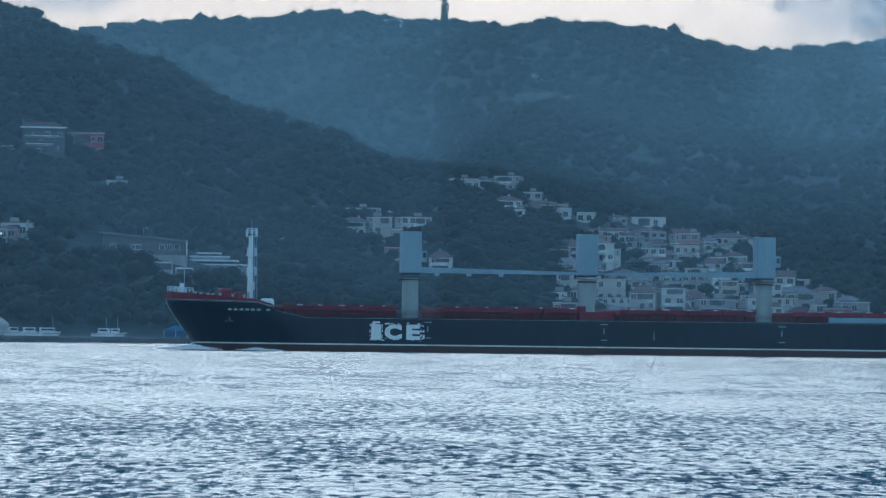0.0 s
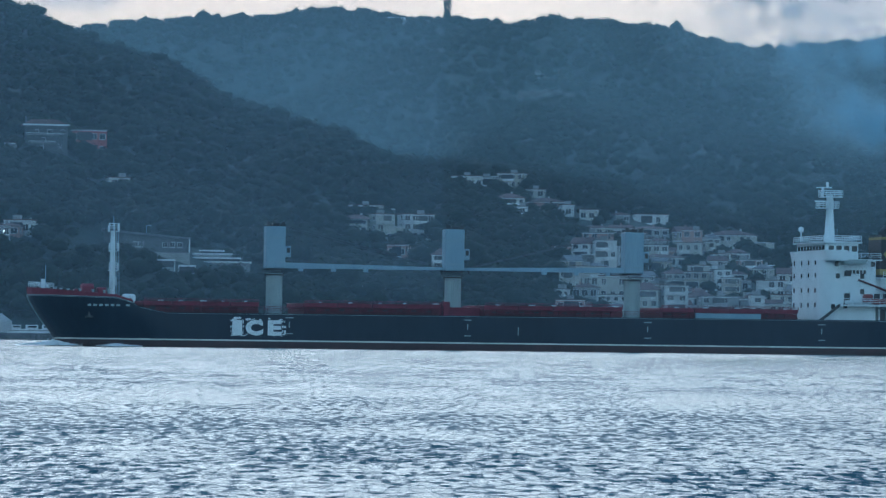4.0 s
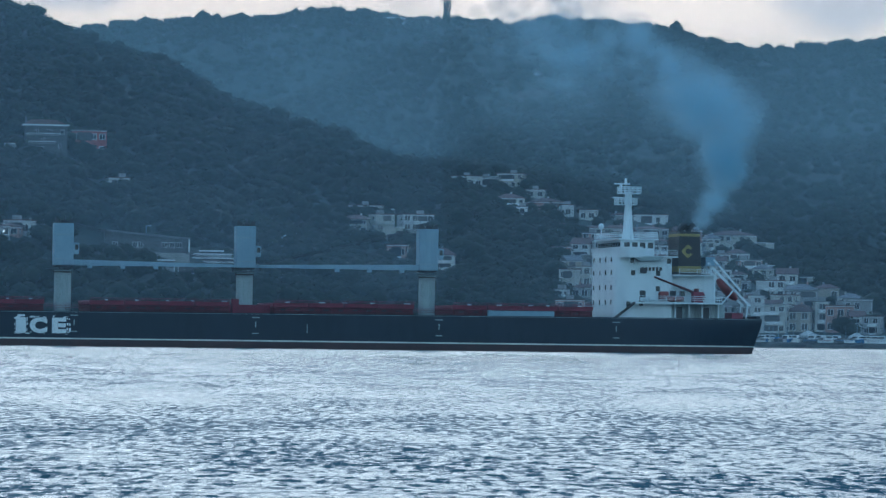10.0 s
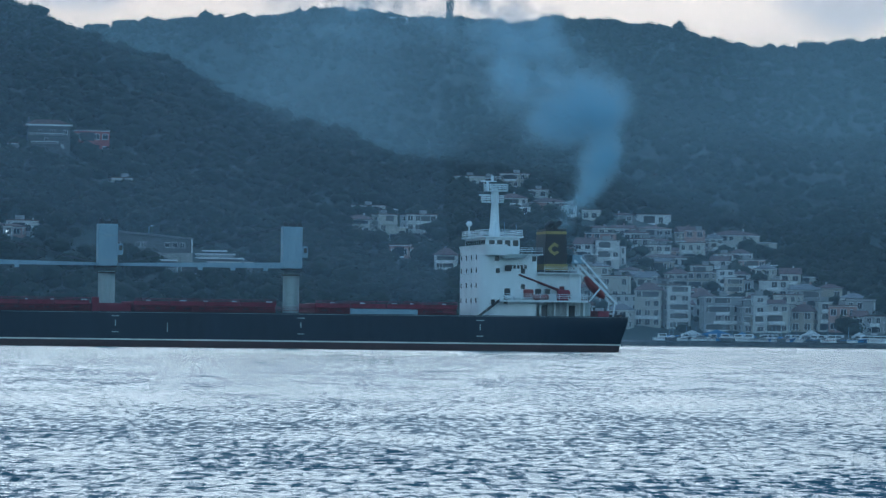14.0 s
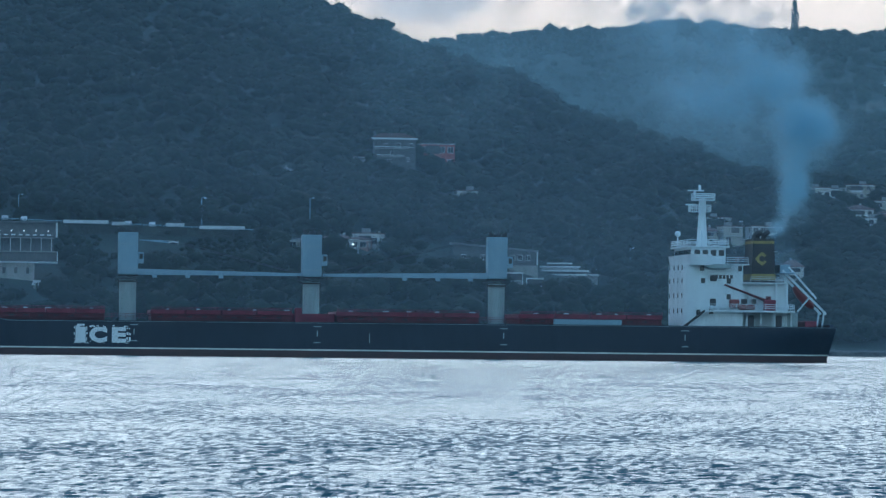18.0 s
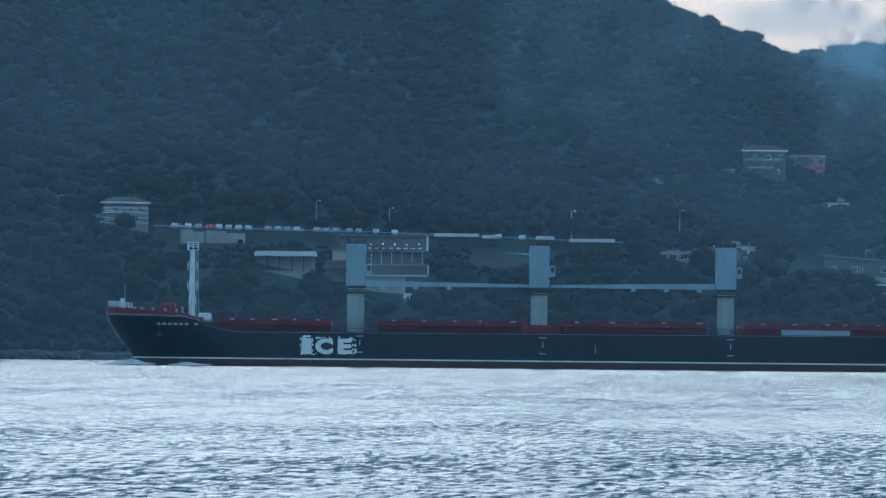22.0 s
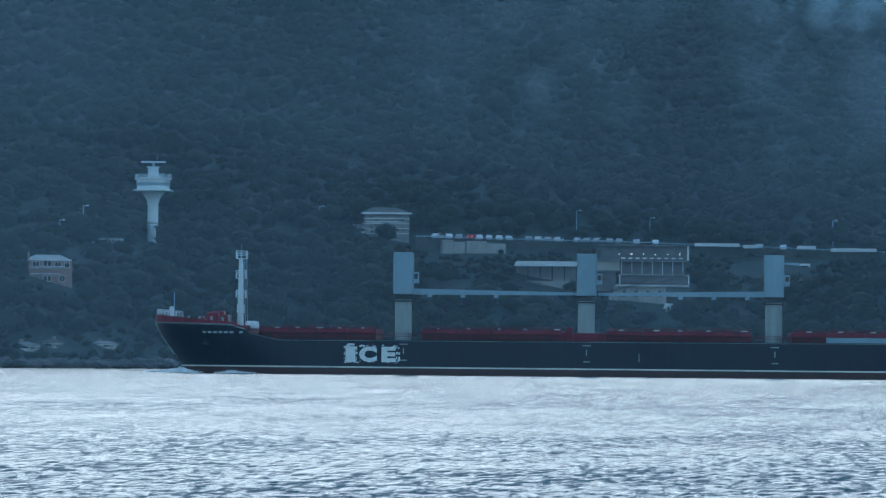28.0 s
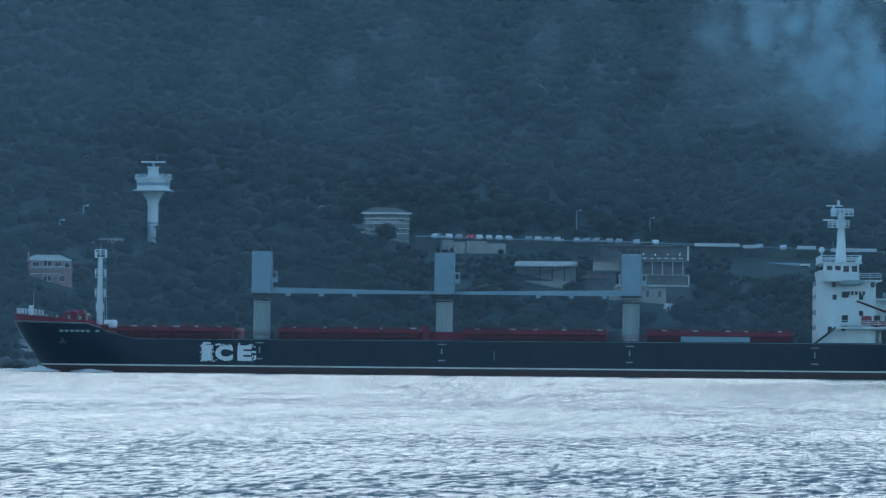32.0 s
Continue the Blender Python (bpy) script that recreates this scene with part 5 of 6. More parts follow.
house(-9.1, 1422.4, 10.6, 9.1, 3, WHITE, "hip", M_TILE)
house(-13.7, 1376.6, 7.0, 4.8, 1, PINK, "hip", M_TILE)
house(-6.8, 1386.4, 7.8, 3.3, 1, CREAM, "hip", M_TILE)
house(0.4, 1341.3, 7.0, 9.3, 3, WHITE, "hip", M_TILE, balcony=1)
house(8.7, 1600.2, 11.1, 5.1, 1, CREAM, "hip", M_TILE)
house(17.1, 1606.1, 6.4, 4.1, 1, WHITE, "flat", M_SLATE)
house(26.2, 1610.3, 10.1, 6.0, 2, OCHRE, "hip", M_TILE)
house(24.3, 1549.8, 9.3, 7.0, 2, CREAM, "hip", M_TILE, balcony=1)
house(27.0, 1505.9, 6.0, 6.4, 2, WHITE, "flat", M_SLATE, balcony=1)
house(37.8, 1556.7, 12.0, 6.2, 2, PINK, "hip", M_TILE)
house(39.9, 1482.1, 4.7, 4.3, 1, GREY, "hip", M_TILE)
house(45.4, 1554.2, 4.4, 5.0, 1, WHITE, "hip", M_TILE)
house(53.5, 1552.0, 6.2, 4.6, 1, CREAM, "hip", M_TILE)
house(34.8, 1591.5, 7.2, 3.8, 1, CREAM, "hip", M_TILE)
house(-13.5, 2206.8, 11.8, 3.8, 1, CREAM, "hip", M_TILE)
house(65.5, 1565.6, 5.6, 3.8, 1, GREY, "hip", M_TILE)
house(-119.9, 1428.0, 11.6, 8.8, 2, REDW, "flat", M_SLATE)
house(-103.7, 1351.3, 6.9, 4.0, 1, CREAM, "hip", M_TILE)
house(-140.4, 1357.7, 5.8, 4.0, 1, GREY, "hip", M_TILE)
house(-123.3, 1209.3, 6.2, 3.9, 1, PINK, "hip", M_TILE)
house(-119.3, 1217.2, 3.3, 4.6, 1, WHITE, "hip", M_SLATE)
house(-319.3, 997.8, 6.0, 3.2, 1, GREY, "hip", M_SLATE)
house(-300.4, 880.8, 4.2, 2.2, 1, OCHRE, "hip", M_SLATE)
house(-297.8, 892.1, 2.5, 2.3, 1, OCHRE, "hip", M_TILE)
house(-292.0, 909.9, 5.6, 1.8, 1, OCHRE, "hip", M_SLATE)
house(-137.4, 1192.8, 9.0, 3.2, 1, CREAM, "hip", M_SLATE)
house(-128.7, 1199.6, 10.0, 4.8, 1, GREY, "hip", M_TILE)
house(-121.3, 1214.9, 7.8, 4.6, 1, WHITE, "hip", M_TILE)
house(-162.0, 1270.6, 2.6, 2.0, 1, WHITE, "flat", M_SLATE)
house(-155.3, 1288.2, 5.5, 2.4, 1, GREY, "hip", M_SLATE)
house(-140.9, 1358.3, 6.9, 2.9, 1, GREY, "hip", M_SLATE)
eaved_house(-130.8, 1392.5, 15.3, 10.3, M_DARKWALL, M_TILE, "dark three-storey hillside house under a wide low tiled roof", ((0.08, 0.54, 1.6, 1.5), (0.36, 0.54, 1.3, 1.5), (0.36, 0.8, 1.0, 0.7), (-0.05, 0.3, 1.2, 1.3), (0.3, 0.1, 0.8, 1.4), (-0.2, 0.56, 1.2, 1.2), (-0.1, 0.04, 1.5, 1.2)))
eaved_house(-274.5, 1102.3, 13.3, 8.8, WALLS[GREY], M_SLATE, "weathered grey hillside house with long balconies behind trees", ((-0.2, 0.54, 1.4, 1.4), (0.1, 0.54, 1.4, 1.4), (0.3, 0.54, 1.4, 1.4), (0.2, 0.28, 1.4, 1.4), (-0.3, 0.28, 1.4, 1.4), (0.0, 0.04, 1.6, 1.4)), False, False)
eaved_house(-316.4, 944.8, 11.6, 6.6, WALLS[PINK], M_WHITEROOF, "pink two-storey hillside house with white bay windows, pale roof", ((-0.28, 0.55, 1.6, 1.5), (-0.05, 0.55, 2.0, 1.7), (0.16, 0.55, 1.5, 1.4), (0.34, 0.55, 1.3, 1.4), (-0.05, 0.06, 2.0, 1.6), (0.25, 0.06, 1.4, 1.4)))
house(-281.1, 1102.3, 6.1, 2.7, 1, WHITE, "gable", M_SLATE)


# ---- the terraced restaurant over the shore, its bulbs lit
def terrace_restaurant(x, y, z):
    ob = thing("terrace_restaurant", "terraced hillside restaurant with pale slabs and a string of lit bulbs", "restaurant", at=(x, y, z), turn=facing(x, y))
    part("stone_base", boxed((-8.0, 6.0, -1, 9, -5, 4.6), bevel=0.1), M_CONCRETE, ob, "rough cream stone base")
    part("stone_base", boxed((-9.2, -6.5, -1.6, 5, -5, 2.6), bevel=0.1), M_CONCRETE, ob)
    for i in range(4):
        part("base_opening", boxed((-5.5 + i * 3.1, -4.7 + i * 3.1, -1.06, -0.9, 1.8, 3.4)), M_PANE_AND_SHADE, ob)
    part("terrace_slab", boxed((-7.4, 12.0, -2.2, 9, 4.6, 4.95)), M_WHITEROOF, ob, "pale terrace slab")
    part("glazed_storey", boxed((-6.2, 11.6, 0.2, 9, 5.1, 7.5)), M_PANE_AND_SHADE, ob, "dark glazed storey")
    for i in range(8):
        part("glazing_bar", boxed((-6.2 + i * 2.52, -6.08 + i * 2.52, 0.1, 0.22, 5.1, 7.5)), M_DARK, ob)
    part("terrace_slab", boxed((-6.8, 12.1, -1.6, 10, 7.5, 7.75)), M_CONCRETE, ob)
    for xx in (-6.4, 11.8):
        part("terrace_post", boxed((xx, xx + 0.25, -1.5, -1.25, 5.1, 7.5)), M_FRAME, ob)
    # solid box: the open storey's shade is put into its colour
    part("upper_storey", boxed((-6.4, 11.0, 3.2, 12, 7.85, 11.2)), M_DARKWALL, ob, "upper storey, its open shade put into a dark wall")
    for i in range(7):
        part("column", boxed((-5.9 + i * 2.7, -5.76 + i * 2.7, 0.6, 0.8, 7.85, 11.2)), M_FRAME, ob)
    part("awning", boxed((-6.6, 11.2, 0.2, 3.6, 11.2, 11.4)), M_CONCRETE, ob)
    for i in range(9):
        part("table_umbrella", boxed((-6.0 + i * 1.9, -4.9 + i * 1.9, 0.4, 1.6, 11.9, 12.2), bevel=0.08), M_FRAME, ob)
    # top storey likewise, shade given by the dark wall colour
    part("top_storey", boxed((-11.5, 11.5, 5.0, 13, 11.55, 15.4)), M_DARKWALL, ob, "top storey, its shade put into a dark wall")
    part("top_roof", boxed((-12.2, 12.2, 3.6, 14, 15.4, 15.75)), M_SLATE, ob, "long pale grey roof")
    for i in range(6):
        bm = bmesh.new()
        bmesh.ops.create_icosphere(bm, subdivisions=1, radius=0.16, matrix=Matrix.Translation((-6.5 + i * 3.2, 3.4, 13.2)))
        part("bulb", bm, M_BULB, ob, "small lit bulb")
    part("side_terrace", boxed((-17.5, -7.5, -1, 6, 3.2, 3.6)), M_SLATE, ob)
    part("side_terrace", boxed((-15.0, -6.6, 1, 7, 8.4, 8.75)), M_SLATE, ob)
    part("side_terrace", boxed((-14.0, -6.6, 3, 8, 11.6, 11.95)), M_SLATE, ob)
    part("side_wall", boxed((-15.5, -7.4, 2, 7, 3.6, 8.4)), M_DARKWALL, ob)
    part("side_wall", boxed((-13.5, -6.4, 4, 8, 8.75, 11.6)), WALLS[CREAM], ob)
    part("red_canopy", prismed([(-16.5, 6.6), (-9.5, 6.6), (-10.5, 7.5), (-15.5, 7.5)], -1.0, 2.0), M_TILE, ob, "faded red canopy")
    part("end_rail", boxed((11.5, 12.0, 4.6, 5.0, 11.55, 15.4)), M_FRAME, ob)
    for cx, cy, cr in ((0, 0, 13), (-10, 0, 9), (8, 0, 9), (0, -10, 9), (7, -9, 7), (-9, -9, 7)):
        p = ob.matrix_basis @ Vector((cx, cy, 0))
        KEEP_CLEAR.append((p.x, p.y, cr))


terrace_restaurant(-204.5, 1103.0, 17.8)


def pavilion(x, y, w, h, d=6.0):
    z = ground_z(x, y)
    ob = thing("pavilion", "long open pavilion with a pale sheet roof on white posts", "pavilion", at=(x, y, z), turn=facing(x, y))
    part("floor_slab", boxed((-w / 2, w / 2, -1, d, -4, 0.3)), M_CONCRETE, ob)
    part("roof", prismed([(-w / 2 - 0.5, h - 1.3), (w / 2 + 0.5, h - 1.3), (w / 2, h), (-w / 2, h)], -1.5, d), M_WHITEROOF, ob, "pale sheet-metal roof")
    part("back_wall", boxed((-w / 2, w / 2, d - 0.4, d, 0.3, h - 1.3)), WALLS[GREY], ob)
    n = max(3, int(w / 3))
    for i in range(n + 1):
        px = -w / 2 + w * i / n
        part("post", boxed((px - 0.12, px + 0.12, -0.9, -0.66, 0.3, h - 1.3)), M_DARK, ob)
    part("parapet", boxed((-w / 2, w / 2, -1.0, -0.8, 0.3, 1.0)), M_CONCRETE, ob)
    KEEP_CLEAR.extend([(x, y, w * 0.55), (x, y - 8, w * 0.5), (x, y - 14, w * 0.45), (x, y - 20, w * 0.4)])


pavilion(-229.9, 1098.5, 16.0, 6.2)
pavilion(-194.1, 1096.8, 6.8, 2.2, 3.0)
pavilion(-123.5, 1336.8, 6.8, 2.6, 4.0)


def roadside_cafe(x, y, z, w):
    ob = thing("roadside_cafe", "long low glazed cafe with white ends below the hillside road", "cafe", at=(x, y, z), turn=facing(x, y) + 2)
    part("glazing", boxed((-w / 2 + 5.6, w / 2 - 2.9, 0.3, 4, -3, 0.9)), M_PANE_AND_SHADE, ob)
    part("fascia", boxed((-w / 2 + 5.6, w / 2 - 2.9, 0.0, 4.2, 0.9, 1.9), bevel=0.05), M_CRANE, ob, "pale green-grey fascia")
    for i, (a, b) in enumerate(((-w / 2, -w / 2 + 2.4), (-w / 2 + 2.7, -w / 2 + 5.4), (w / 2 - 2.8, w / 2))):
        bay = part("end_bay", boxed((a, b, -0.2, 4, -4, 1.7), bevel=0.06), M_FRAME, ob, "white framed bay")
        part("bay_window", boxed((a + 0.4, b - 0.4, -0.28, -0.18, 0.5, 1.15)), M_PANE_AND_SHADE, bay)
    KEEP_CLEAR.extend([(x + dx, y + dy + dx * 0.6, 4.2) for dx in (-8, -4, 0, 4, 8) for dy in (0, -7, -14)])


roadside_cafe(-178.8, 1167.0, 28.4, 18.4)


def long_villa():
    """The long low building with a mono-pitch roof, its kiosks and the white stacked terraces beside it."""
    x, y = -86.5, 1240.0
    z = ground_z(x, y) - 0.5
    ob = thing("hillside_villa", "long low hillside villa with a sloping flat roof and dark windows", "villa", at=(x, y, z), turn=facing(x, y) + 3)
    part("wall", boxed((-12.2, 12.0, 0, 8, -5, 4.3)), M_DARKWALL, ob)
    part("roof", prismed([(-13.0, 6.6), (12.8, 4.4), (12.8, 4.9), (-13.0, 7.1)], -0.9, 9), M_SLATE, ob, "pale sloping roof slab")
    part("upper_wall", prismed([(-12.2, 4.3), (11.9, 4.3), (11.9, 4.42), (-12.2, 6.5)], 0.1, 7.9), M_DARKWALL, ob)
    part("roof_edge_post", boxed((12.2, 12.6, -0.8, -0.4, 0.5, 4.5)), M_FRAME, ob)
    for i, xx in enumerate((-9.2, -3.4, -1.8, 5.2, 7.4, 9.6)):
        add_window(ob, xx, 0, 1.9, 1.5, 1.6)
    part("terrace", boxed((-4, 12.5, -3.0, 0, -5, 0.4)), M_CONCRETE, ob)
    KEEP_CLEAR.extend([(x + dx, y + dy, 9) for dx in (-10, -3, 4, 10) for dy in (-12, -5, 2)])
    for dx, w in ((-1.5, 5.4), (4.6, 5.4), (10.6, 5.0)):
        kx, ky = x + dx * 1.02 + 2.3, y - 22.5 + dx * 0.1
        k = thing("glazed_kiosk", "small white-framed glazed kiosk beside the villa", "kiosk", "kiosks below the villa", (kx, ky, ground_z(kx, ky)), facing(kx, ky))
        part("frame", boxed((-w / 2, w / 2, 0, 3, 2.5, 2.95), (-w / 2, -w / 2 + 0.2, 0, 0.2, -3, 2.5), (w / 2 - 0.2, w / 2, 0, 0.2, -3, 2.5)), M_FRAME, k)
        part("glazing", boxed((-w / 2 + 0.2, w / 2 - 0.2, 0.1, 0.2, 0.7, 2.5)), M_PANE_AND_SHADE, k)
        part("sill", boxed((-w / 2 + 0.2, w / 2 - 0.2, -0.05, 0.25, -3, 0.7)), WALLS[GREY], k)
        KEEP_CLEAR.extend([(kx, ky, 5), (kx, ky - 8, 4.5), (kx, ky - 13, 4)])
    sx, sy = -66.5, 1254.0
    s = thing("white_terraces", "white stepped terrace house with long parapets", "house", at=(sx, sy, ground_z(sx, sy)), turn=facing(sx, sy))
    for i, (x0, x1, z0) in enumerate(((-9.5, 10.0, 0.0), (-9.0, 7.0, 1.2), (-7.5, 4.5, 2.4), (-5.5, 2.0, 3.4))):
        part("storey", boxed((x0 + 0.4, x1 - 0.4, i * 1.2 + 0.5, 8, z0 - (4 if i == 0 else 0), z0 + 0.75)), M_PANE_AND_SHADE if i % 2 else WALLS[GREY], s)
        part("parapet", boxed((x0, x1, i * 1.2, 8, z0 + 0.75, z0 + 1.2)), M_FRAME, s)
    KEEP_CLEAR.extend([(sx + dx, sy + dy, 7) for dx in (-7, 0, 7) for dy in (-14, -7, 0)])


long_villa()


# ---- traffic-control tower
def radar_tower(x, y, z):
    ob = thing("radar_tower", "white concrete radar tower with a round glazed cabin among trees", "tower", at=(x, y, z), turn=facing(x, y))
    bm = bmesh.new()
    profile = [(1.45, -16), (1.35, 8.0), (1.35, 10.2), (1.7, 11.4), (2.6, 12.6), (3.4, 13.4)]
    rings = [[bm.verts.new((r * math.cos(a * math.pi / 8), r * math.sin(a * math.pi / 8), zz)) for a in range(16)] for r, zz in profile]
    for p, q in zip(rings, rings[1:]):
        for i in range(16):
            bm.faces.new((p[i], p[(i + 1) % 16], q[(i + 1) % 16], q[i]))
    part("shaft", bm, M_WHITE, ob, "flared white concrete shaft")
    part("shaft_band", rods(((0, 0, 5.0), (0, 0, 5.5), 1.46), sides=16), M_CRANE_LOW, ob)
    part("gallery", rods(((0, 0, 13.4), (0, 0, 13.75), 5.1), sides=24), M_WHITE, ob, "wide round gallery slab")
    cabin = part("cabin", rods(((0, 0, 13.75), (0, 0, 16.3), 4.1, 4.2), sides=24), M_WHITE, ob, "round white cabin")
    part("window_band", rods(((0, 0, 14.7), (0, 0, 15.5), 4.2, 4.23), sides=24), M_CRANE, cabin, "pale glazed band")
    part("cabin_roof", rods(((0, 0, 16.3), (0, 0, 16.7), 4.7), sides=24), M_WHITE, ob)
    bm = bmesh.new()
    for i in range(18):
        a, b = [(4.5 * math.cos(t * math.pi / 9), 4.5 * math.sin(t * math.pi / 9), 16.7) for t in (i, i + 1)]
        railing(bm, [a, b], 0.9, 3.0, 0.05)
    part("roof_rail", bm, M_WHITE, ob)
    part("turret", rods(((0, 0, 16.7), (0, 0, 19.4), 1.45, 1.3), sides=14), M_WHITE, ob)
    part("turret_rail", boxed((-1.6, 1.6, -1.6, 1.6, 19.4, 19.55)), M_WHITE, ob)
    part("radar_mount", rods(((0, 0, 19.5), (0, 0, 20.6), 0.35), sides=8), M_CRANE, ob)
    part("radar_scanner", boxed((-3.1, 3.1, -0.25, 0.25, 20.6, 20.95), bevel=0.08), M_WHITE, ob, "long flat radar scanner")
    part("antenna", rods(((0.9, 0, 19.5), (0.9, 0, 22.6), 0.06, 0.03)), M_CRANE, ob)
    KEEP_CLEAR.extend([(x * k, y * k, 3.6) for k in (1, 0.994, 0.988, 0.982)])


radar_tower(-316.1, 1024.9, 31.0)


# ---- the upper road: retaining walls, railing, parked cars, long awnings
M_MOSSY = ramp_material("overgrown_concrete", (0.022, 0.032, 0.026), (0.06, 0.068, 0.06), 0.25, 0.85, bump=0.4, streak=0.4)
ROAD = [(-265.7, 1099.1, 34.9), (-250.8, 1118.4, 34.9), (-235.4, 1134.4, 34.9), (-219.2, 1148.2, 34.9), (-202.4, 1160.4, 34.6), (-185.0, 1170.9, 34.2), (-167.2, 1180.3, 33.7), (-151.1, 1187.9, 33.3)]


def along(t):
    t = t * (len(ROAD) - 1)
    i = min(int(t), len(ROAD) - 2)
    f = t - i
    return ROAD[i][0] * (1 - f) + ROAD[i + 1][0] * f, ROAD[i][1] * (1 - f) + ROAD[i + 1][1] * f


def road_z(t):
    return float(np.interp(t, np.linspace(0, 1, len(ROAD)), [p[2] for p in ROAD]))


bm = bmesh.new()
prev = None
for i in range(61):
    x, y = along(i / 60)
    z = road_z(i / 60)
    k = 1 + 6.0 / math.hypot(x, y)
    ring = [bm.verts.new(p) for p in ((x, y, 28.5), (x, y, z + 0.12), (x * 1.0004, y * 1.0004, z + 0.12), (x * 1.0004, y * 1.0004, z), (x * k, y * k, z), (x * k, y * k, 26))]
    if prev:
        for j in range(5):
            bm.faces.new((prev[j], ring[j], ring[j + 1], prev[j + 1]))
    prev = ring
    KEEP_CLEAR.append((x * 1.003, y * 1.003, 3.4))
    KEEP_CLEAR.append((x * 0.998, y * 0.998, 2.0))
    LOW_GROWTH.extend([(x * k, y * k, 5.5) for k in (0.996, 0.99, 0.984, 0.978)])
bmesh.ops.recalc_face_normals(bm, faces=bm.faces[:])
ob = new("road_terrace", mesh_from("road_terrace", bm))
ob.data.materials.append(M_MOSSY)
tagged(ob, "hillside road on a long dark overgrown retaining wall", "road", kind="structure")
for i in range(24):
    (xa, ya), (xb, yb) = along(i / 24), along((i + 0.93) / 24)
    z = road_z(i / 24) + 0.05
    g = thing("guard_rail", "pale steel guard rail along the hillside road", "guard rail", "guard rails along the road", ((xa + xb) / 2, (ya + yb) / 2, z), math.degrees(math.atan2(yb - ya, xb - xa)))
    l = math.hypot(xb - xa, yb - ya) / 2
    part("rail", boxed((-l, l, -0.06, 0.02, 0.4, 0.62), bevel=0.02), M_CRANE, g)
    for px in (-l * 0.9, 0, l * 0.9):
        part("rail_post", boxed((px - 0.06, px + 0.06, 0.02, 0.14, -0.1, 0.68)), M_CRANE, g)
for i, (t0, t1, zb, zt) in enumerate(((0.055, 0.1, 29.4, 34.6), (0.105, 0.185, 29.0, 34.5))):
    (xa, ya), (xb, yb) = along(t0), along(t1)
    w = thing("retaining_wall", "bare grey concrete retaining wall below the road", "wall", at=((xa + xb) / 2 * 0.996, (ya + yb) / 2 * 0.996, 0), turn=math.degrees(math.atan2(yb - ya, xb - xa)))
    l = math.hypot(xb - xa, yb - ya) / 2
    part("wall_panel", boxed((-l, -0.06, 0, 1.0, zb - 4, zt), bevel=0.04), M_CONCRETE, w)
    part("wall_panel", boxed((0.06, l, 0, 1.0, zb - 4, zt - 0.5), bevel=0.04), M_CONCRETE, w)
    LOW_GROWTH.extend([(w.location.x + dx, w.location.y + dy + dx * 0.8, 6) for dx in (-6, 0, 6) for dy in (-4, -11, -18)])
    KEEP_CLEAR.extend([(w.location.x + dx, w.location.y - 2.5 + dx * 0.8, 2.6) for dx in (-6, -3, 0, 3, 6)])


def car(colour=None, label="pale parked car on the hillside road"):
    ob = thing("parked_car", label, "car", "cars parked along the upper road")
    body = prismed([(-2.1, 0.35), (2.1, 0.35), (2.15, 0.8), (1.3, 0.92), (0.7, 1.45), (-1.3, 1.45), (-1.9, 0.95), (-2.15, 0.85)], -0.85, 0.85)
    part("body", body, colour or M_CAR, ob)
    part("side_glass", prismed([(-1.6, 0.95), (1.05, 0.95), (0.62, 1.36), (-1.25, 1.36)], -0.87, 0.87), M_GLASS, ob)
    for x in (-1.3, 1.3):
        for y in (-0.82, 0.82):
            wh = part("wheel", rods(((x, y - 0.1, 0.32), (x, y + 0.1, 0.32), 0.32), sides=10), M_DARK, ob)
            part("rim", rods(((x, y - 0.12, 0.32), (x, y + 0.12, 0.32), 0.17), sides=8), M_CRANE, wh)
    return ob


first_car = car()
spots = [0.045 + 0.021 * i for i in range(19) if i not in (3, 8, 13)] + [0.46, 0.5, 0.72, 0.77]
for i, t in enumerate(spots):
    x, y = along(t)
    m = pose(x * 1.002, y * 1.002, road_z(t) + 0.02, 0, 0, facing(x, y) + 62 + (i * 37) % 40)
    if i:
        copy_thing(first_car, m)
    else:
        first_car.matrix_basis = m


red_car = car(WALLS[REDW], "red parked car with its tail lights lit, on the hillside road")
x, y = along(0.115)
red_car.matrix_basis = pose(x * 1.001, y * 1.001, road_z(0.115) + 0.02, 0, 0, facing(x, y) + 70)
M_TAIL = bpy.data.materials.new("tail_lamp")
M_TAIL.use_nodes = True
M_TAIL.node_tree.nodes["Principled BSDF"].inputs["Base Color"].default_value = (0.5, 0.02, 0.02, 1)
M_TAIL.node_tree.nodes["Principled BSDF"].inputs["Emission Color"].default_value = (1.0, 0.05, 0.06, 1)
M_TAIL.node_tree.nodes["Principled BSDF"].inputs["Emission Strength"].default_value = 2.5
for y in (-0.65, 0.65):
    part("tail_lamp", boxed((-2.2, -2.1, y - 0.18, y + 0.18, 0.7, 0.95), bevel=0.02), M_TAIL, red_car, "lit red tail lamp")


def awning(t, w, z, h=0.9):
    x, y = along(t)
    ob = thing("long_awning", "long white awning beside the hillside road", "awning", "white awnings along the road", (x * 0.9985, y * 0.9985, z), facing(x, y))
    part("canopy", prismed([(-w / 2, 2.2), (w / 2, 2.2), (w / 2, 2.2 + h), (-w / 2, 2.2 + h)], -1.2, 1.6), M_WHITEROOF, ob, "white canopy")
    n = max(2, int(w / 3))
    for i in range(n + 1):
        px = -w / 2 + 0.15 + (w - 0.3) * i / n
        part("post", boxed((px - 0.07, px + 0.07, -1.0, -0.86, -2.0, 2.2)), M_DARK, ob)


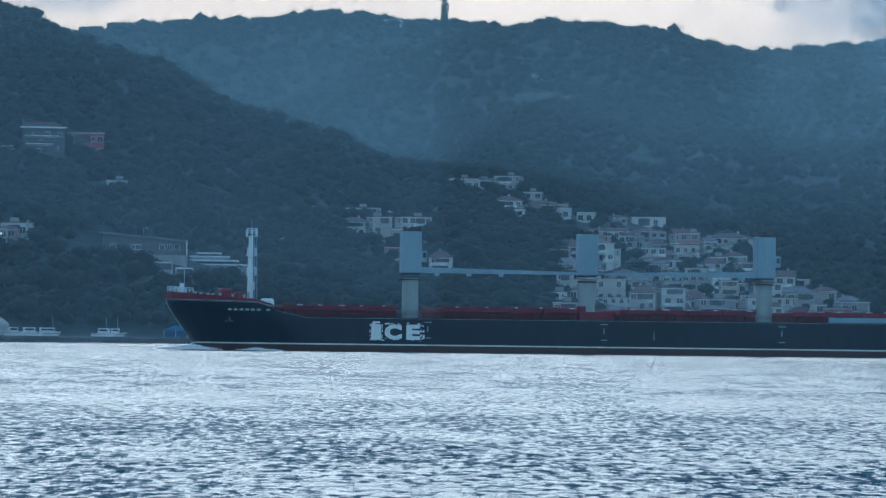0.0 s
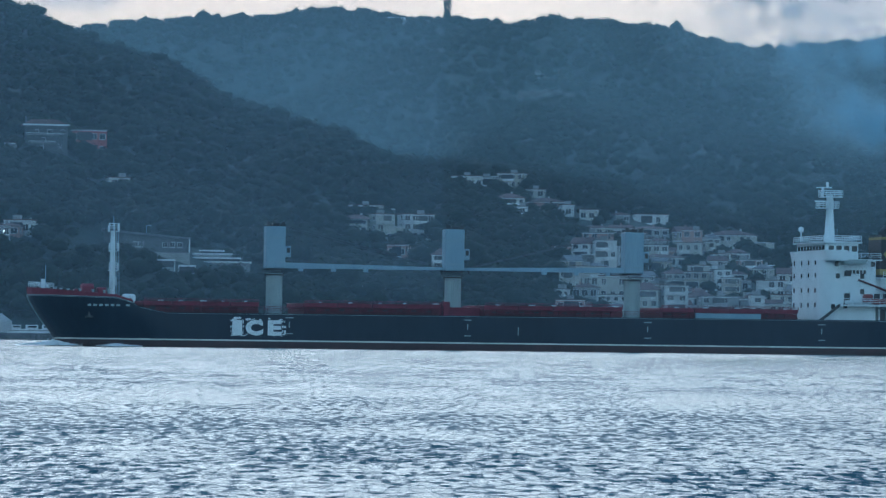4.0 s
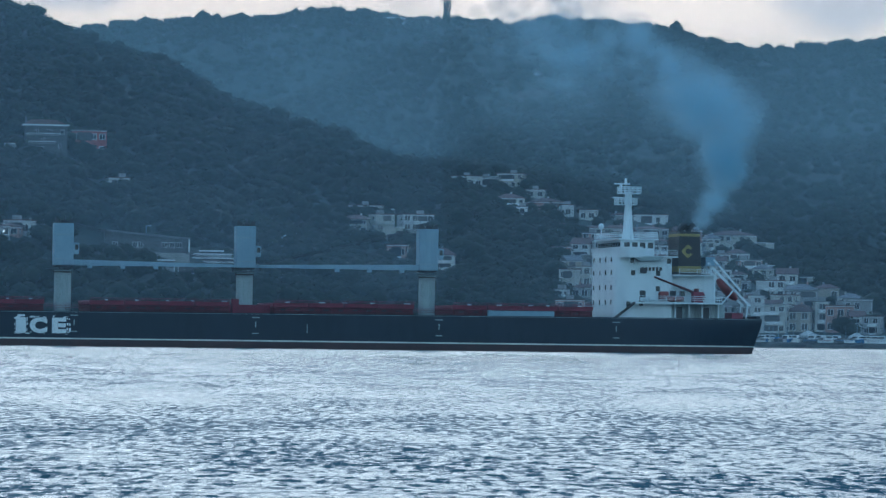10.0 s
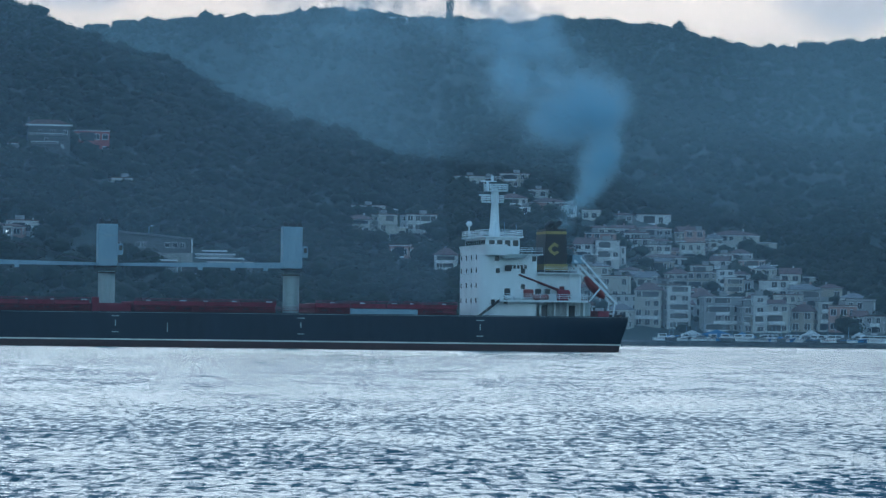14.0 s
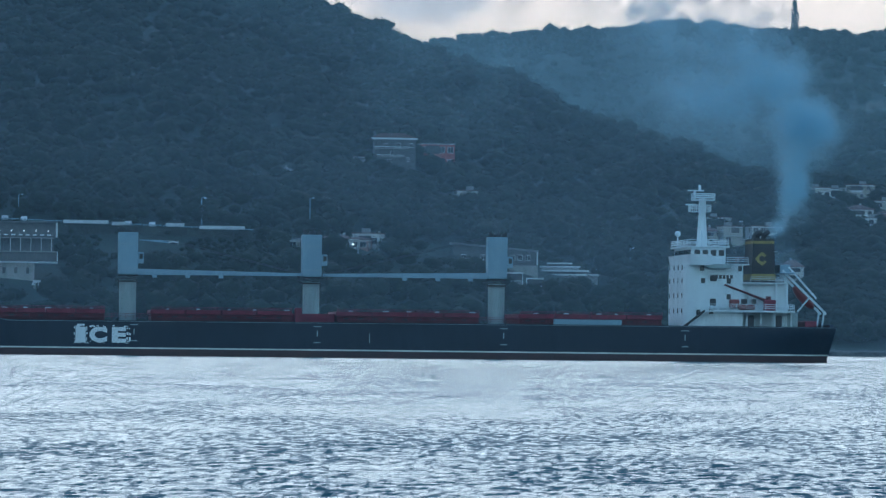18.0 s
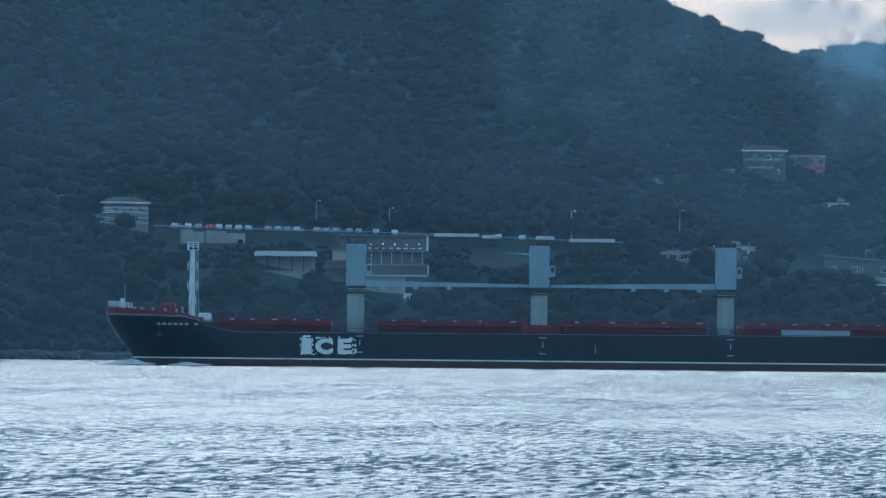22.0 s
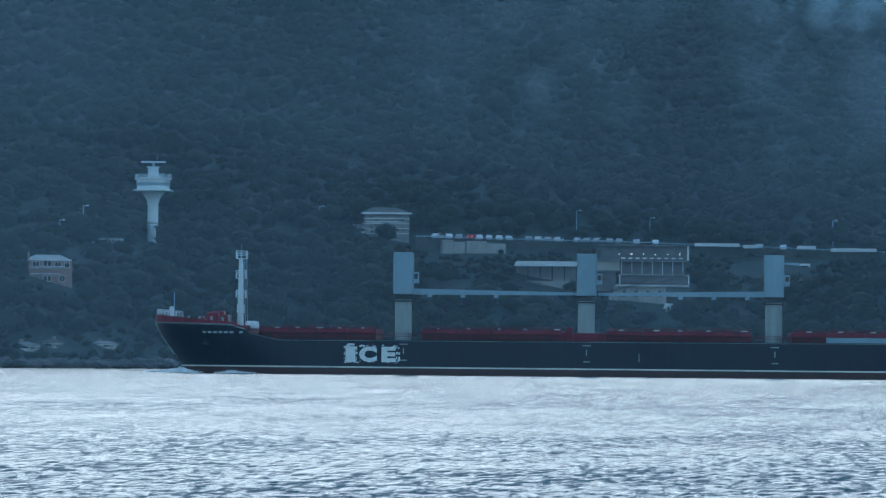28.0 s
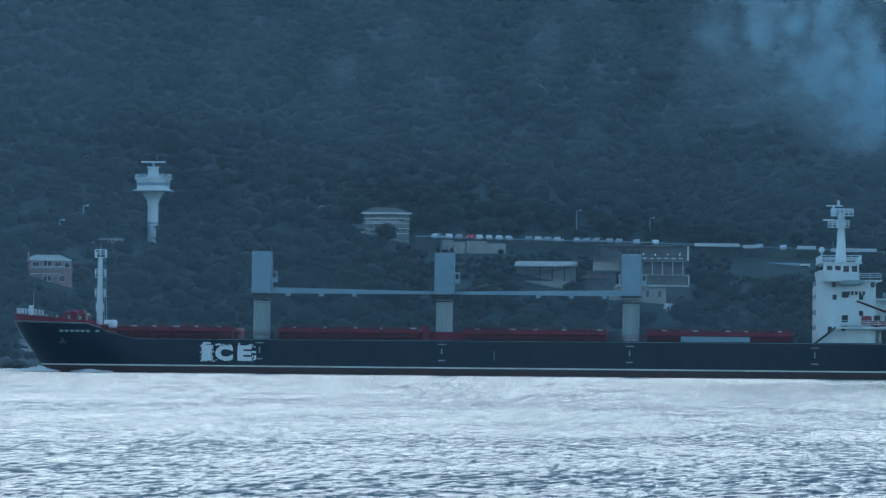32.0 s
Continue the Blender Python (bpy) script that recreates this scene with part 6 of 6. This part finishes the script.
for t, w, z in ((0.63, 12.5, 32.4), (0.7, 4.0, 32.1), (0.8175, 5.2, 32.1), (0.924, 12.8, 31.6)):
    awning(t, w, z)


# ---- lamp posts
def lamp_post(x, y, h, lit=False):
    z = ground_z(x, y)
    ob = thing("lamp_post", "slender grey lamp post, its lamp lit" if lit else "slender grey lamp post among the trees", "lamp post", "lamp posts on the hillside", (x, y, z - 0.5), facing(x, y))
    part("pole", rods(((0, 0, 0), (0, 0, h), 0.13, 0.08)), M_CRANE, ob)
    part("arm", rods(((0, 0, h), (0.9, -0.2, h + 0.15), 0.06)), M_CRANE, ob)
    if lit:
        bm = bmesh.new()
        bmesh.ops.create_icosphere(bm, subdivisions=2, radius=0.24, matrix=Matrix.Translation((0.9, -0.3, h + 0.1)))
        part("lamp", bm, M_BULB, ob, "glowing round lamp")
    else:
        part("lamp", boxed((0.7, 1.3, -0.35, -0.05, h, h + 0.2), bevel=0.04), M_WHITE, ob)


lamp_post(-325.9, 980.1, 7.3)
lamp_post(-326.6, 1000.7, 8.3)
lamp_post(-232.2, 1150.1, 9.1)
lamp_post(-292.1, 1098.3, 5.5)
lamp_post(-167.0, 1194.5, 8.1)
lamp_post(-113.4, 1338.3, 4.9, True)
lamp_post(-112.5, 1454.1, 3.5, True)
lamp_post(-138.2, 1213.2, 10.8)
lamp_post(-167.7, 1198.5, 7.5)
lamp_post(-87.9, 1256.9, 5.4)
lamp_post(-124.8, 1196.5, 3.5, True)
lamp_post(-49.3, 1303.5, 6.2)
lamp_post(-215.0, 1168.7, 7.3)
# ---- far ridge: lodge and the tall poplar
house(-40.3, 3436.0, 15.0, 6.0, 2, WHITE, "hip", M_SLATE)
house(-16.0, 3470.0, 8.0, 4.5, 1, GREY, "hip", M_SLATE)
house(50.3, 2267.6, 5.0, 3.4, 1, WHITE, "flat", M_SLATE)


def stone_terrace(x0, y0, x1, y1):
    bm = bmesh.new()
    n = 14
    prev = None
    for i in range(n + 1):
        f = i / n
        x, y = x0 + (x1 - x0) * f, y0 + (y1 - y0) * f
        z = ground_z(x, y)
        h = 3.4 + 0.9 * math.sin(i * 2.1)
        ring = [bm.verts.new(p) for p in ((x, y - 1.5, z - 2), (x, y - 1.2, z + h), (x, y + 2.5, z + h + 0.4), (x, y + 3, z - 2))]
        if prev:
            for k in range(3):
                bm.faces.new((prev[k], ring[k], ring[k + 1], prev[k + 1]))
        prev = ring
        KEEP_CLEAR.extend([(x, y, 5.5), (x, y - 9, 5.5), (x, y - 18, 5.0)])
    bmesh.ops.recalc_face_normals(bm, faces=bm.faces[:])
    ob = new("stone_bank", mesh_from("stone_bank", bm))
    ob.data.materials.append(M_ROCK)
    tagged(ob, "pale cut rock bank across the wooded slope", "rock bank")


stone_terrace(38.5, 2232.0, 69.5, 2190.0)


def poplar(x, y, h, r):
    ob = thing("poplar_tree", "tall narrow dark poplar standing on the ridge", "tree", at=(x, y, ground_z(x, y)))
    part("trunk", rods(((0, 0, -1), (0, 0, h * 0.5), 0.45, 0.2)), M_BARK, ob)
    rng = random.Random(6)
    bm = bmesh.new()
    for i in range(420):
        t = rng.random()
        rr = r * math.sin(math.pi * min(1, 0.22 + t * 0.76)) ** 0.5 * math.sqrt(rng.random())
        a = rng.uniform(0, 6.28)
        s = rng.uniform(0.4, 0.85)
        made = bmesh.ops.create_icosphere(bm, subdivisions=1, radius=s)["verts"]
        for v in made:
            v.co *= rng.uniform(0.6, 1.35)
        bmesh.ops.translate(bm, vec=(rr * math.cos(a), rr * math.sin(a), 1.5 + t * (h - 1.8)), verts=made)
    part("crown", bm, M_LEAF, ob, "dense narrow crown")
    for i in range(5):
        a = i * 1.3
        part("limb", rods(((0, 0, h * 0.2 + i), (math.cos(a) * r * 0.6, math.sin(a) * r * 0.6, h * 0.4 + i * 1.5), 0.12, 0.04), sides=5), M_BARK, ob)


poplar(1.4, 3494.0, 30.0, 3.5)


# ---- boats and shelters on the quays
boat_rng = random.Random(31)


def small_boat(name, label, az, out, l, cabin, mast=0.0, mat=None, z=0.0, turn=0.0):
    ds = float(np.interp(az, AZ_SHORE, D_SHORE))
    x, y = polar(az, ds + out)
    ob = thing(name, label, "boat", "small boats along the far quay", (x, y, z), facing(x, y) + turn)
    out_line = [(-l / 2, 0.9), (-l / 2 + 0.1, 0.0), (l / 2 - 1.0, 0.0), (l / 2, 1.15), (0, 0.85)]
    part("hull", prismed(out_line, -0.9, 0.9), mat or M_FRAME, ob)
    part("rubbing_strake", boxed((-l / 2, l / 2 - 0.4, -0.97, -0.9, 0.62, 0.74)), boat_rng.choice((M_TARP, M_DARK, M_DARK, M_RED)), ob)
    if cabin:
        c = part("cabin", boxed((-l * 0.25, l * 0.15, -0.7, 0.7, 0.85, 2.1), bevel=0.12), M_FRAME, ob)
        part("cabin_window", boxed((-l * 0.2, l * 0.1, -0.73, -0.69, 1.4, 1.85)), M_PANE_AND_SHADE, c)
    else:
        part("cover", prismed([(-l * 0.4, 0.85), (l * 0.3, 0.95), (0, 1.5)], -0.8, 0.8), boat_rng.choice((M_TARP, M_DARKWALL, M_CAR)), ob, "canvas cover")
    if mast:
        part("mast", rods(((0.3, 0, 0.8), (0.3, 0, mast), 0.07, 0.04)), M_CRANE, ob)


for i in range(58):
    az = 3.0 + i * 0.06 + boat_rng.uniform(-0.04, 0.04)
    big = boat_rng.random() < 0.5
    small_boat("fishing_boat", "small white fishing boat with a cabin at the quay" if big else "small open boat under a canvas cover", az, boat_rng.uniform(-0.5, 4.5), boat_rng.uniform(4.0, 7.0), big,
               boat_rng.choice((0, 0, 4.5, 6.0)), boat_rng.choice((None, None, M_CAR, M_DARKWALL, M_DARKWALL, M_TARP)), 1.65 if boat_rng.random() < 0.7 else 1.6, boat_rng.uniform(-35, 35))
for az, l in ((-5.72, 6.0), (-5.5, 7.5), (-5.3, 6.0), (-5.22, 5.0), (-4.5, 7.0), (-4.35, 5.5)):
    small_boat("fishing_boat", "small white fishing boat with a cabin at the quay", az, boat_rng.uniform(0.5, 3.5), l, True, boat_rng.choice((0, 5.0)), None, 1.6, boat_rng.uniform(-20, 20))


def shelter(az, w, h, mat, label, out=5.0):
    ds = float(np.interp(az, AZ_SHORE, D_SHORE))
    x, y = polar(az, ds + out)
    ob = thing("quay_shelter", label, "shelter", "shelters on the quay", (x, y, 1.6), facing(x, y))
    part("roof", prismed([(-w / 2, h * 0.55), (w / 2, h * 0.55), (w / 2 - 0.3, h * 0.62), (0, h), (-w / 2 + 0.3, h * 0.62)], -2, 2), mat, ob)
    for px in (-w / 2 + 0.2, 0, w / 2 - 0.2):
        for py in (-1.9, 1.8):
            part("post", boxed((px - 0.06, px + 0.06, py - 0.06, py + 0.06, -0.1, h * 0.56)), M_FRAME, ob)
    part("side_sheet", boxed((-w / 2 + 0.3, w / 2 - 0.3, 1.7, 1.78, 0.1, h * 0.55)), mat, ob)
    KEEP_CLEAR.append((x, y, w * 0.6))


for az, w, h, mat, label in ((-3.55, 6.5, 3.2, M_TARP, "blue tarpaulin shelter on the quay"), (-5.93, 5.5, 5.0, M_WHITEROOF, "white tent shelter on the quay"), (3.68, 9.0, 3.4, M_TARP, "blue tarpaulin shelter on the quay"),
                             (3.35, 7.0, 3.2, M_WHITEROOF, "white tent shelter on the quay"), (4.02, 5.0, 2.8, M_TARP, "blue tarpaulin shelter on the quay"), (4.95, 6.0, 3.6, M_WHITEROOF, "white tent shelter on the quay"),
                             (5.6, 5.0, 3.2, M_WHITEROOF, "white tent shelter on the quay")):
    shelter(az, w, h, mat, label)


def launch(az, off, l):
    """An open launch with a canopy on posts, lying close under the shore."""
    x, y = polar(az, float(np.interp(az, AZ_SHORE, D_SHORE)) - off)
    ob = thing("moored_launch", "small white open launch with a canopy moored under the shore", "boat", at=(x, y, 0), turn=facing(x, y))
    part("hull", prismed([(-l / 2, 0.75), (-l / 2 + 0.3, -0.3), (l / 2 - 0.9, -0.3), (l / 2, 1.15), (l / 2 - 1.3, 0.85), (-0.3, 0.7)], -0.95, 0.95), M_FRAME, ob, "white hull with a raised bow")
    part("gunwale", boxed((-l / 2, l / 2 - 0.6, -1.0, -0.94, 0.55, 0.66)), M_DARK, ob)
    part("canopy", boxed((-l * 0.28, l * 0.12, -0.85, 0.85, 1.85, 1.98), bevel=0.04), M_WHITEROOF, ob, "pale flat canopy")
    for px in (-l * 0.26, -l * 0.07, l * 0.1):
        for py in (-0.8, 0.8):
            part("canopy_post", boxed((px - 0.04, px + 0.04, py - 0.04, py + 0.04, 0.6, 1.86)), M_FRAME, ob)
    part("engine_box", boxed((-l * 0.42, -l * 0.32, -0.4, 0.4, 0.6, 1.15), bevel=0.08), M_FRAME, ob)
    part("console", boxed((-0.1, 0.35, -0.4, 0.4, 0.6, 1.5), bevel=0.06), M_FRAME, ob)


launch(-16.579, 3.5, 6.6)

# ---- the woods, once the buildings stand
CROWNS, FAR_CROWNS = crown_shapes(30, 46, 3), crown_shapes(30, 34, 4, 0.84)
plant("hillside_woods", spots_in(-20.5, 1.6, 900, 1850, 29, 2.6, 4.5, 11), CROWNS, "dense dark green broadleaf woods on the near hillside")
plant("valley_woods", spots_in(0.5, 7.5, 1200, 1700, 42, 2.2, 3.8, 12), CROWNS, "dark green trees between the houses of the hillside village")
plant("middle_hill_woods", spots_in(-4.5, 7.5, 1680, 2560, 58, 3.4, 5.3, 13), FAR_CROWNS, "dark green woods covering the middle hill")
plant("far_ridge_woods", spots_in(-7.0, 2.0, 3050, 3560, 95, 4.0, 6.2, 14), FAR_CROWNS, "blue-green woods along the far ridge")
ridge = np.concatenate([spots_in(-2.6, 7.5, 2400, 2540, 75, 2.4, 4.6, 18), spots_in(-6.5, 1.5, 3390, 3540, 110, 2.8, 5.0, 19)])
ridge[:, 4] *= np.random.default_rng(20).uniform(0.85, 1.5, len(ridge))
ridge[:, 2] -= 1.5
plant("ridge_trees", ridge, CROWNS, "dark uneven trees along the skyline of the hills")
plant("shore_bushes", np.concatenate([spots_in(-20, -15.2, 880, 1010, 12, 0.9, 1.9, 15, 7), spots_in(-15.2, -9, 985, 1075, 16, 1.0, 2.2, 16, 9)]), CROWNS, "dark bushes and low trees along the stone shore", category="bushes")
low = spots_in(-16, -6.5, 1060, 1250, 5.5, 0.8, 1.5, 17)
low = low[np.any([np.hypot(low[:, 0] - cx, low[:, 1] - cy) < cr for cx, cy, cr in LOW_GROWTH], axis=0)]
plant("roadside_bushes", low, FAR_CROWNS, "dense dark bushes on the slope below the road", category="bushes")


# ---- distance haze over strait and valleys, put in as long flat translucent shells
def haze_shell_material(name, colour, alpha, height):
    """Bluish see-through veil, thin at the top of the shell, and uneven."""
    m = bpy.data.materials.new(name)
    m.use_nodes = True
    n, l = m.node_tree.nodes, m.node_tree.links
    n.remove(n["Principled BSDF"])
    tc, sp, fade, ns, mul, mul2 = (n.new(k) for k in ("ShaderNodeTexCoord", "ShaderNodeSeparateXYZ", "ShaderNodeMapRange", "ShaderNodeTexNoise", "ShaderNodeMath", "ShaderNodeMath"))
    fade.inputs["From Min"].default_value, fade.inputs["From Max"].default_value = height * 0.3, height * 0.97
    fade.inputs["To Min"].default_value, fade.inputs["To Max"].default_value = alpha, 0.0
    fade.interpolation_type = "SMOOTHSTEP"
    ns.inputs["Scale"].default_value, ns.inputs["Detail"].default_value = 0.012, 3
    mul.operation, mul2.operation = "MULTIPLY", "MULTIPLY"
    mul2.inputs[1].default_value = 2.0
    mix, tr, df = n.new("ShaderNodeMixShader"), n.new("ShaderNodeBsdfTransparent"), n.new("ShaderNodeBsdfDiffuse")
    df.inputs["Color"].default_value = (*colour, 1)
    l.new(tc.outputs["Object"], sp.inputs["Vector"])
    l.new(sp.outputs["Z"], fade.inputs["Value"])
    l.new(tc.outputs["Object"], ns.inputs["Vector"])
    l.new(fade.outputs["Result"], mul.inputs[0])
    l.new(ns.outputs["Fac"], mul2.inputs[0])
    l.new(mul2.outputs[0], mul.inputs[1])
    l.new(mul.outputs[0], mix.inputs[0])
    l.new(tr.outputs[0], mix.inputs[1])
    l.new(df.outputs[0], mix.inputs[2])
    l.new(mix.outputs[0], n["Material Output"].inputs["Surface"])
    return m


def haze_shell(a, b, depth, height, alpha, colour=(0.535, 0.635, 0.755)):
    """A long flat translucent shell from a to b that imitates haze."""
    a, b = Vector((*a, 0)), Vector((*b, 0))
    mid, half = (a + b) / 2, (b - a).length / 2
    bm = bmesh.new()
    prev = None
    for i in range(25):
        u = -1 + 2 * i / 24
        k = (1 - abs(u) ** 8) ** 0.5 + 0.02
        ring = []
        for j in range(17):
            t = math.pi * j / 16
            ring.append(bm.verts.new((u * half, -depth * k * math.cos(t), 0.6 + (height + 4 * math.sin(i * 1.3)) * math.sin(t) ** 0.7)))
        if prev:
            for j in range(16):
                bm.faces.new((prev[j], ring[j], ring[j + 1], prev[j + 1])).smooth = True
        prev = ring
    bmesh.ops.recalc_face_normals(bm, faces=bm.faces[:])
    ob = new("haze_shell", mesh_from("haze_shell", bm))
    ob.data.materials.append(haze_shell_material("haze", colour, alpha, height))
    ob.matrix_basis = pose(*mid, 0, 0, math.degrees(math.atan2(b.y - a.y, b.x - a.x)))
    return tagged(ob, "translucent shell added as blue distance haze before the hills", "haze", kind="stuff")


# added veils: the first before the ship, the rest before and among the hills
haze_shell((-330, 560), (190, 640), 30, 200, 0.022)
haze_shell((-345, 800), (190, 968), 22, 270, 0.064)
haze_shell((-640, 1085), (0, 1255), 20, 260, 0.034)
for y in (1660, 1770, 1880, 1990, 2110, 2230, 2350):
    haze_shell((-1000, y - 60), (800, y + 70), 30, 230, 0.043, (0.5, 0.66, 0.71))
haze_shell((-1000, 2840), (800, 2900), 40, 330, 0.06, (0.5, 0.65, 0.73))

# ---- funnel smoke: a plume of puffs that rise, drift forward of the ship and part
scene.cycles.transparent_max_bounces = 400
plume = thing("smoke_plume", "blue-grey exhaust smoke rising from the funnel and drifting ahead", "smoke")
PATH_AGE = (0, 1.2, 2.6, 4.5, 6.5, 9, 12, 16, 23, 33, 62)
PATH_X = (159.6, 162.2, 164.6, 165.6, 163.4, 158.5, 151, 140, 122, 104, 70)
PATH_Z = (23.0, 27.5, 33, 39.5, 44, 47.5, 50.5, 55, 66, 88, 140)
SPREAD = (0.3, 1.0, 2.3, 4.0, 5.4, 7.0, 9, 13, 24, 38, 70)      # of the whole plume
BILLOW = (0.45, 1.15, 1.9, 2.6, 3.3, 4.3, 5.6, 8.5, 15, 26, 50)      # of one billow in it
PUFF_SIZES = ((1.3, 0.085, 0.0, 5), (1.9, 0.085, 0.2, 9), (2.6, 0.08, 1.0, 12), (3.6, 0.062, 2.0, 9), (5.2, 0.03, 3.6, 5), (8.0, 0.013, 5.5, 6))      # radius, density, age at which it joins, how many


def puff_material(name, alpha, radius):
    m = bpy.data.materials.new(name)
    m.use_nodes = True
    n, l = m.node_tree.nodes, m.node_tree.links
    n.remove(n["Principled BSDF"])
    tc, sq, ln, fade, ns, add = (n.new(k) for k in ("ShaderNodeTexCoord", "ShaderNodeVectorMath", "ShaderNodeVectorMath", "ShaderNodeMapRange", "ShaderNodeTexNoise", "ShaderNodeMath"))
    sq.operation, ln.operation = "MULTIPLY", "LENGTH"
    sq.inputs[1].default_value = (1 / radius, 0, 1 / radius)
    ns.inputs["Scale"].default_value, ns.inputs["Detail"].default_value = 1.7 / radius, 4
    add.operation = "MULTIPLY_ADD"
    add.inputs[1].default_value, add.inputs[2].default_value = 0.7, -0.35
    tot = n.new("ShaderNodeMath")
    tot.operation = "ADD"
    fade.interpolation_type = "SMOOTHSTEP"
    fade.inputs["From Min"].default_value, fade.inputs["From Max"].default_value = (0.42 if radius < 4 else 0.05), 0.98
    fade.inputs["To Min"].default_value, fade.inputs["To Max"].default_value = alpha, 0.0
    mix, tr, df, tl, two = (n.new(k) for k in ("ShaderNodeMixShader", "ShaderNodeBsdfTransparent", "ShaderNodeBsdfDiffuse", "ShaderNodeBsdfTranslucent", "ShaderNodeMixShader"))
    df.inputs["Color"].default_value = tl.inputs["Color"].default_value = (0.49, 0.665, 0.755, 1)
    l.new(tc.outputs["Object"], sq.inputs[0])
    l.new(sq.outputs["Vector"], ln.inputs[0])
    l.new(tc.outputs["Object"], ns.inputs["Vector"])
    l.new(ns.outputs["Fac"], add.inputs[0])
    l.new(ln.outputs["Value"], tot.inputs[0])
    l.new(add.outputs[0], tot.inputs[1])
    l.new(tot.outputs[0], fade.inputs["Value"])
    two.inputs[0].default_value = 0.72
    l.new(df.outputs[0], two.inputs[1])
    l.new(tl.outputs[0], two.inputs[2])
    l.new(fade.outputs["Result"], mix.inputs[0])
    l.new(tr.outputs[0], mix.inputs[1])
    l.new(two.outputs[0], mix.inputs[2])
    l.new(mix.outputs[0], n["Material Output"].inputs["Surface"])
    return m


def puff_mesh(radius, alpha, seed):
    bm = bmesh.new()
    bmesh.ops.create_icosphere(bm, subdivisions=3, radius=radius)
    for v in bm.verts:
        v.co *= 1 + 0.22 * noise.noise(v.co * (1.6 / radius) + Vector((seed, 0, 0)))
    for f in bm.faces:
        f.smooth = True
    me = mesh_from("smoke_puff", bm)
    me.materials.append(puff_material("smoke", alpha, radius))
    return me


puff_rng = random.Random(12)
PUFF_MESHES = [puff_mesh(r, a, i) for i, (r, a, _, _) in enumerate(PUFF_SIZES)]
puffs = []


def scatter(k):
    return max(-1.7, min(1.7, puff_rng.gauss(0, 1))) * k


for i in range(42):          # one billow after another leaves the funnel
    start = -22.0 + i * 1.28
    centre = Vector((scatter(0.6), scatter(0.5), scatter(0.45)))
    for which in [k for k, size in enumerate(PUFF_SIZES) for _ in range(size[3])]:
        ob = new("smoke_puff", PUFF_MESHES[which])
        ob.parent = plume
        way = Vector((scatter(0.62), scatter(0.5), scatter(0.62)))
        puffs.append((ob, start + puff_rng.uniform(-0.42, 0.42), centre, way, puff_rng.uniform(0, 360), 2.0 if which < 4 else 0.1, PUFF_SIZES[which][2]))


def puff_place(age, centre, way, lift, joins):
    """Where a puff is, in the ship's space; before it joins the plume it lies deep in the uptake."""
    uptake = Vector((157.0, MID, -14.0))
    if age <= joins - 0.5:
        return uptake
    at = max(age, joins)
    a, b = float(np.interp(at, PATH_AGE, SPREAD)), float(np.interp(at, PATH_AGE, BILLOW))
    flat = float(np.interp(at, (5, 12), (1.0, 0.6)))
    p = Vector((float(np.interp(at, PATH_AGE, PATH_X)), MID, float(np.interp(at, PATH_AGE, PATH_Z)) + lift * max(0.0, at - 10.5))) + centre * a + Vector((way.x, way.y, way.z * flat)) * b
    return uptake.lerp(p, 1 + (age - joins) / 0.5) if age < joins else p


# ---- what moves
def motions():
    c, s = math.cos(radians(10.284)), math.sin(radians(10.284))
    course = [(t, pose(-46.14 - 6.3206 * t * c, 743.81 - 6.3206 * t * s, 0, 0, 0, 10.284)) for t in range(0, 33, 4)]
    walk(ship, course)
    walk(plume, course)
    for ob, start, centre, way, turn, lift, joins in puffs:
        times = sorted({0.0, 32.0} | {t for t in (start + joins - 0.5, start + joins, start + joins + 1.2, start + joins + 2.6) if 0 < t < 32} | {float(t) for t in range(2, 32, 3) if t > start + joins + 3})
        walk(ob, [(t, Matrix.Translation(puff_place(t - start, centre, way, lift, joins)) @ pose(0, 0, 0, 0, turn, 0)) for t in times])
    walk(water, [(t, pose(-0.12 * t, -0.5 * t, 0)) for t in range(0, 33, 4)])


motions()
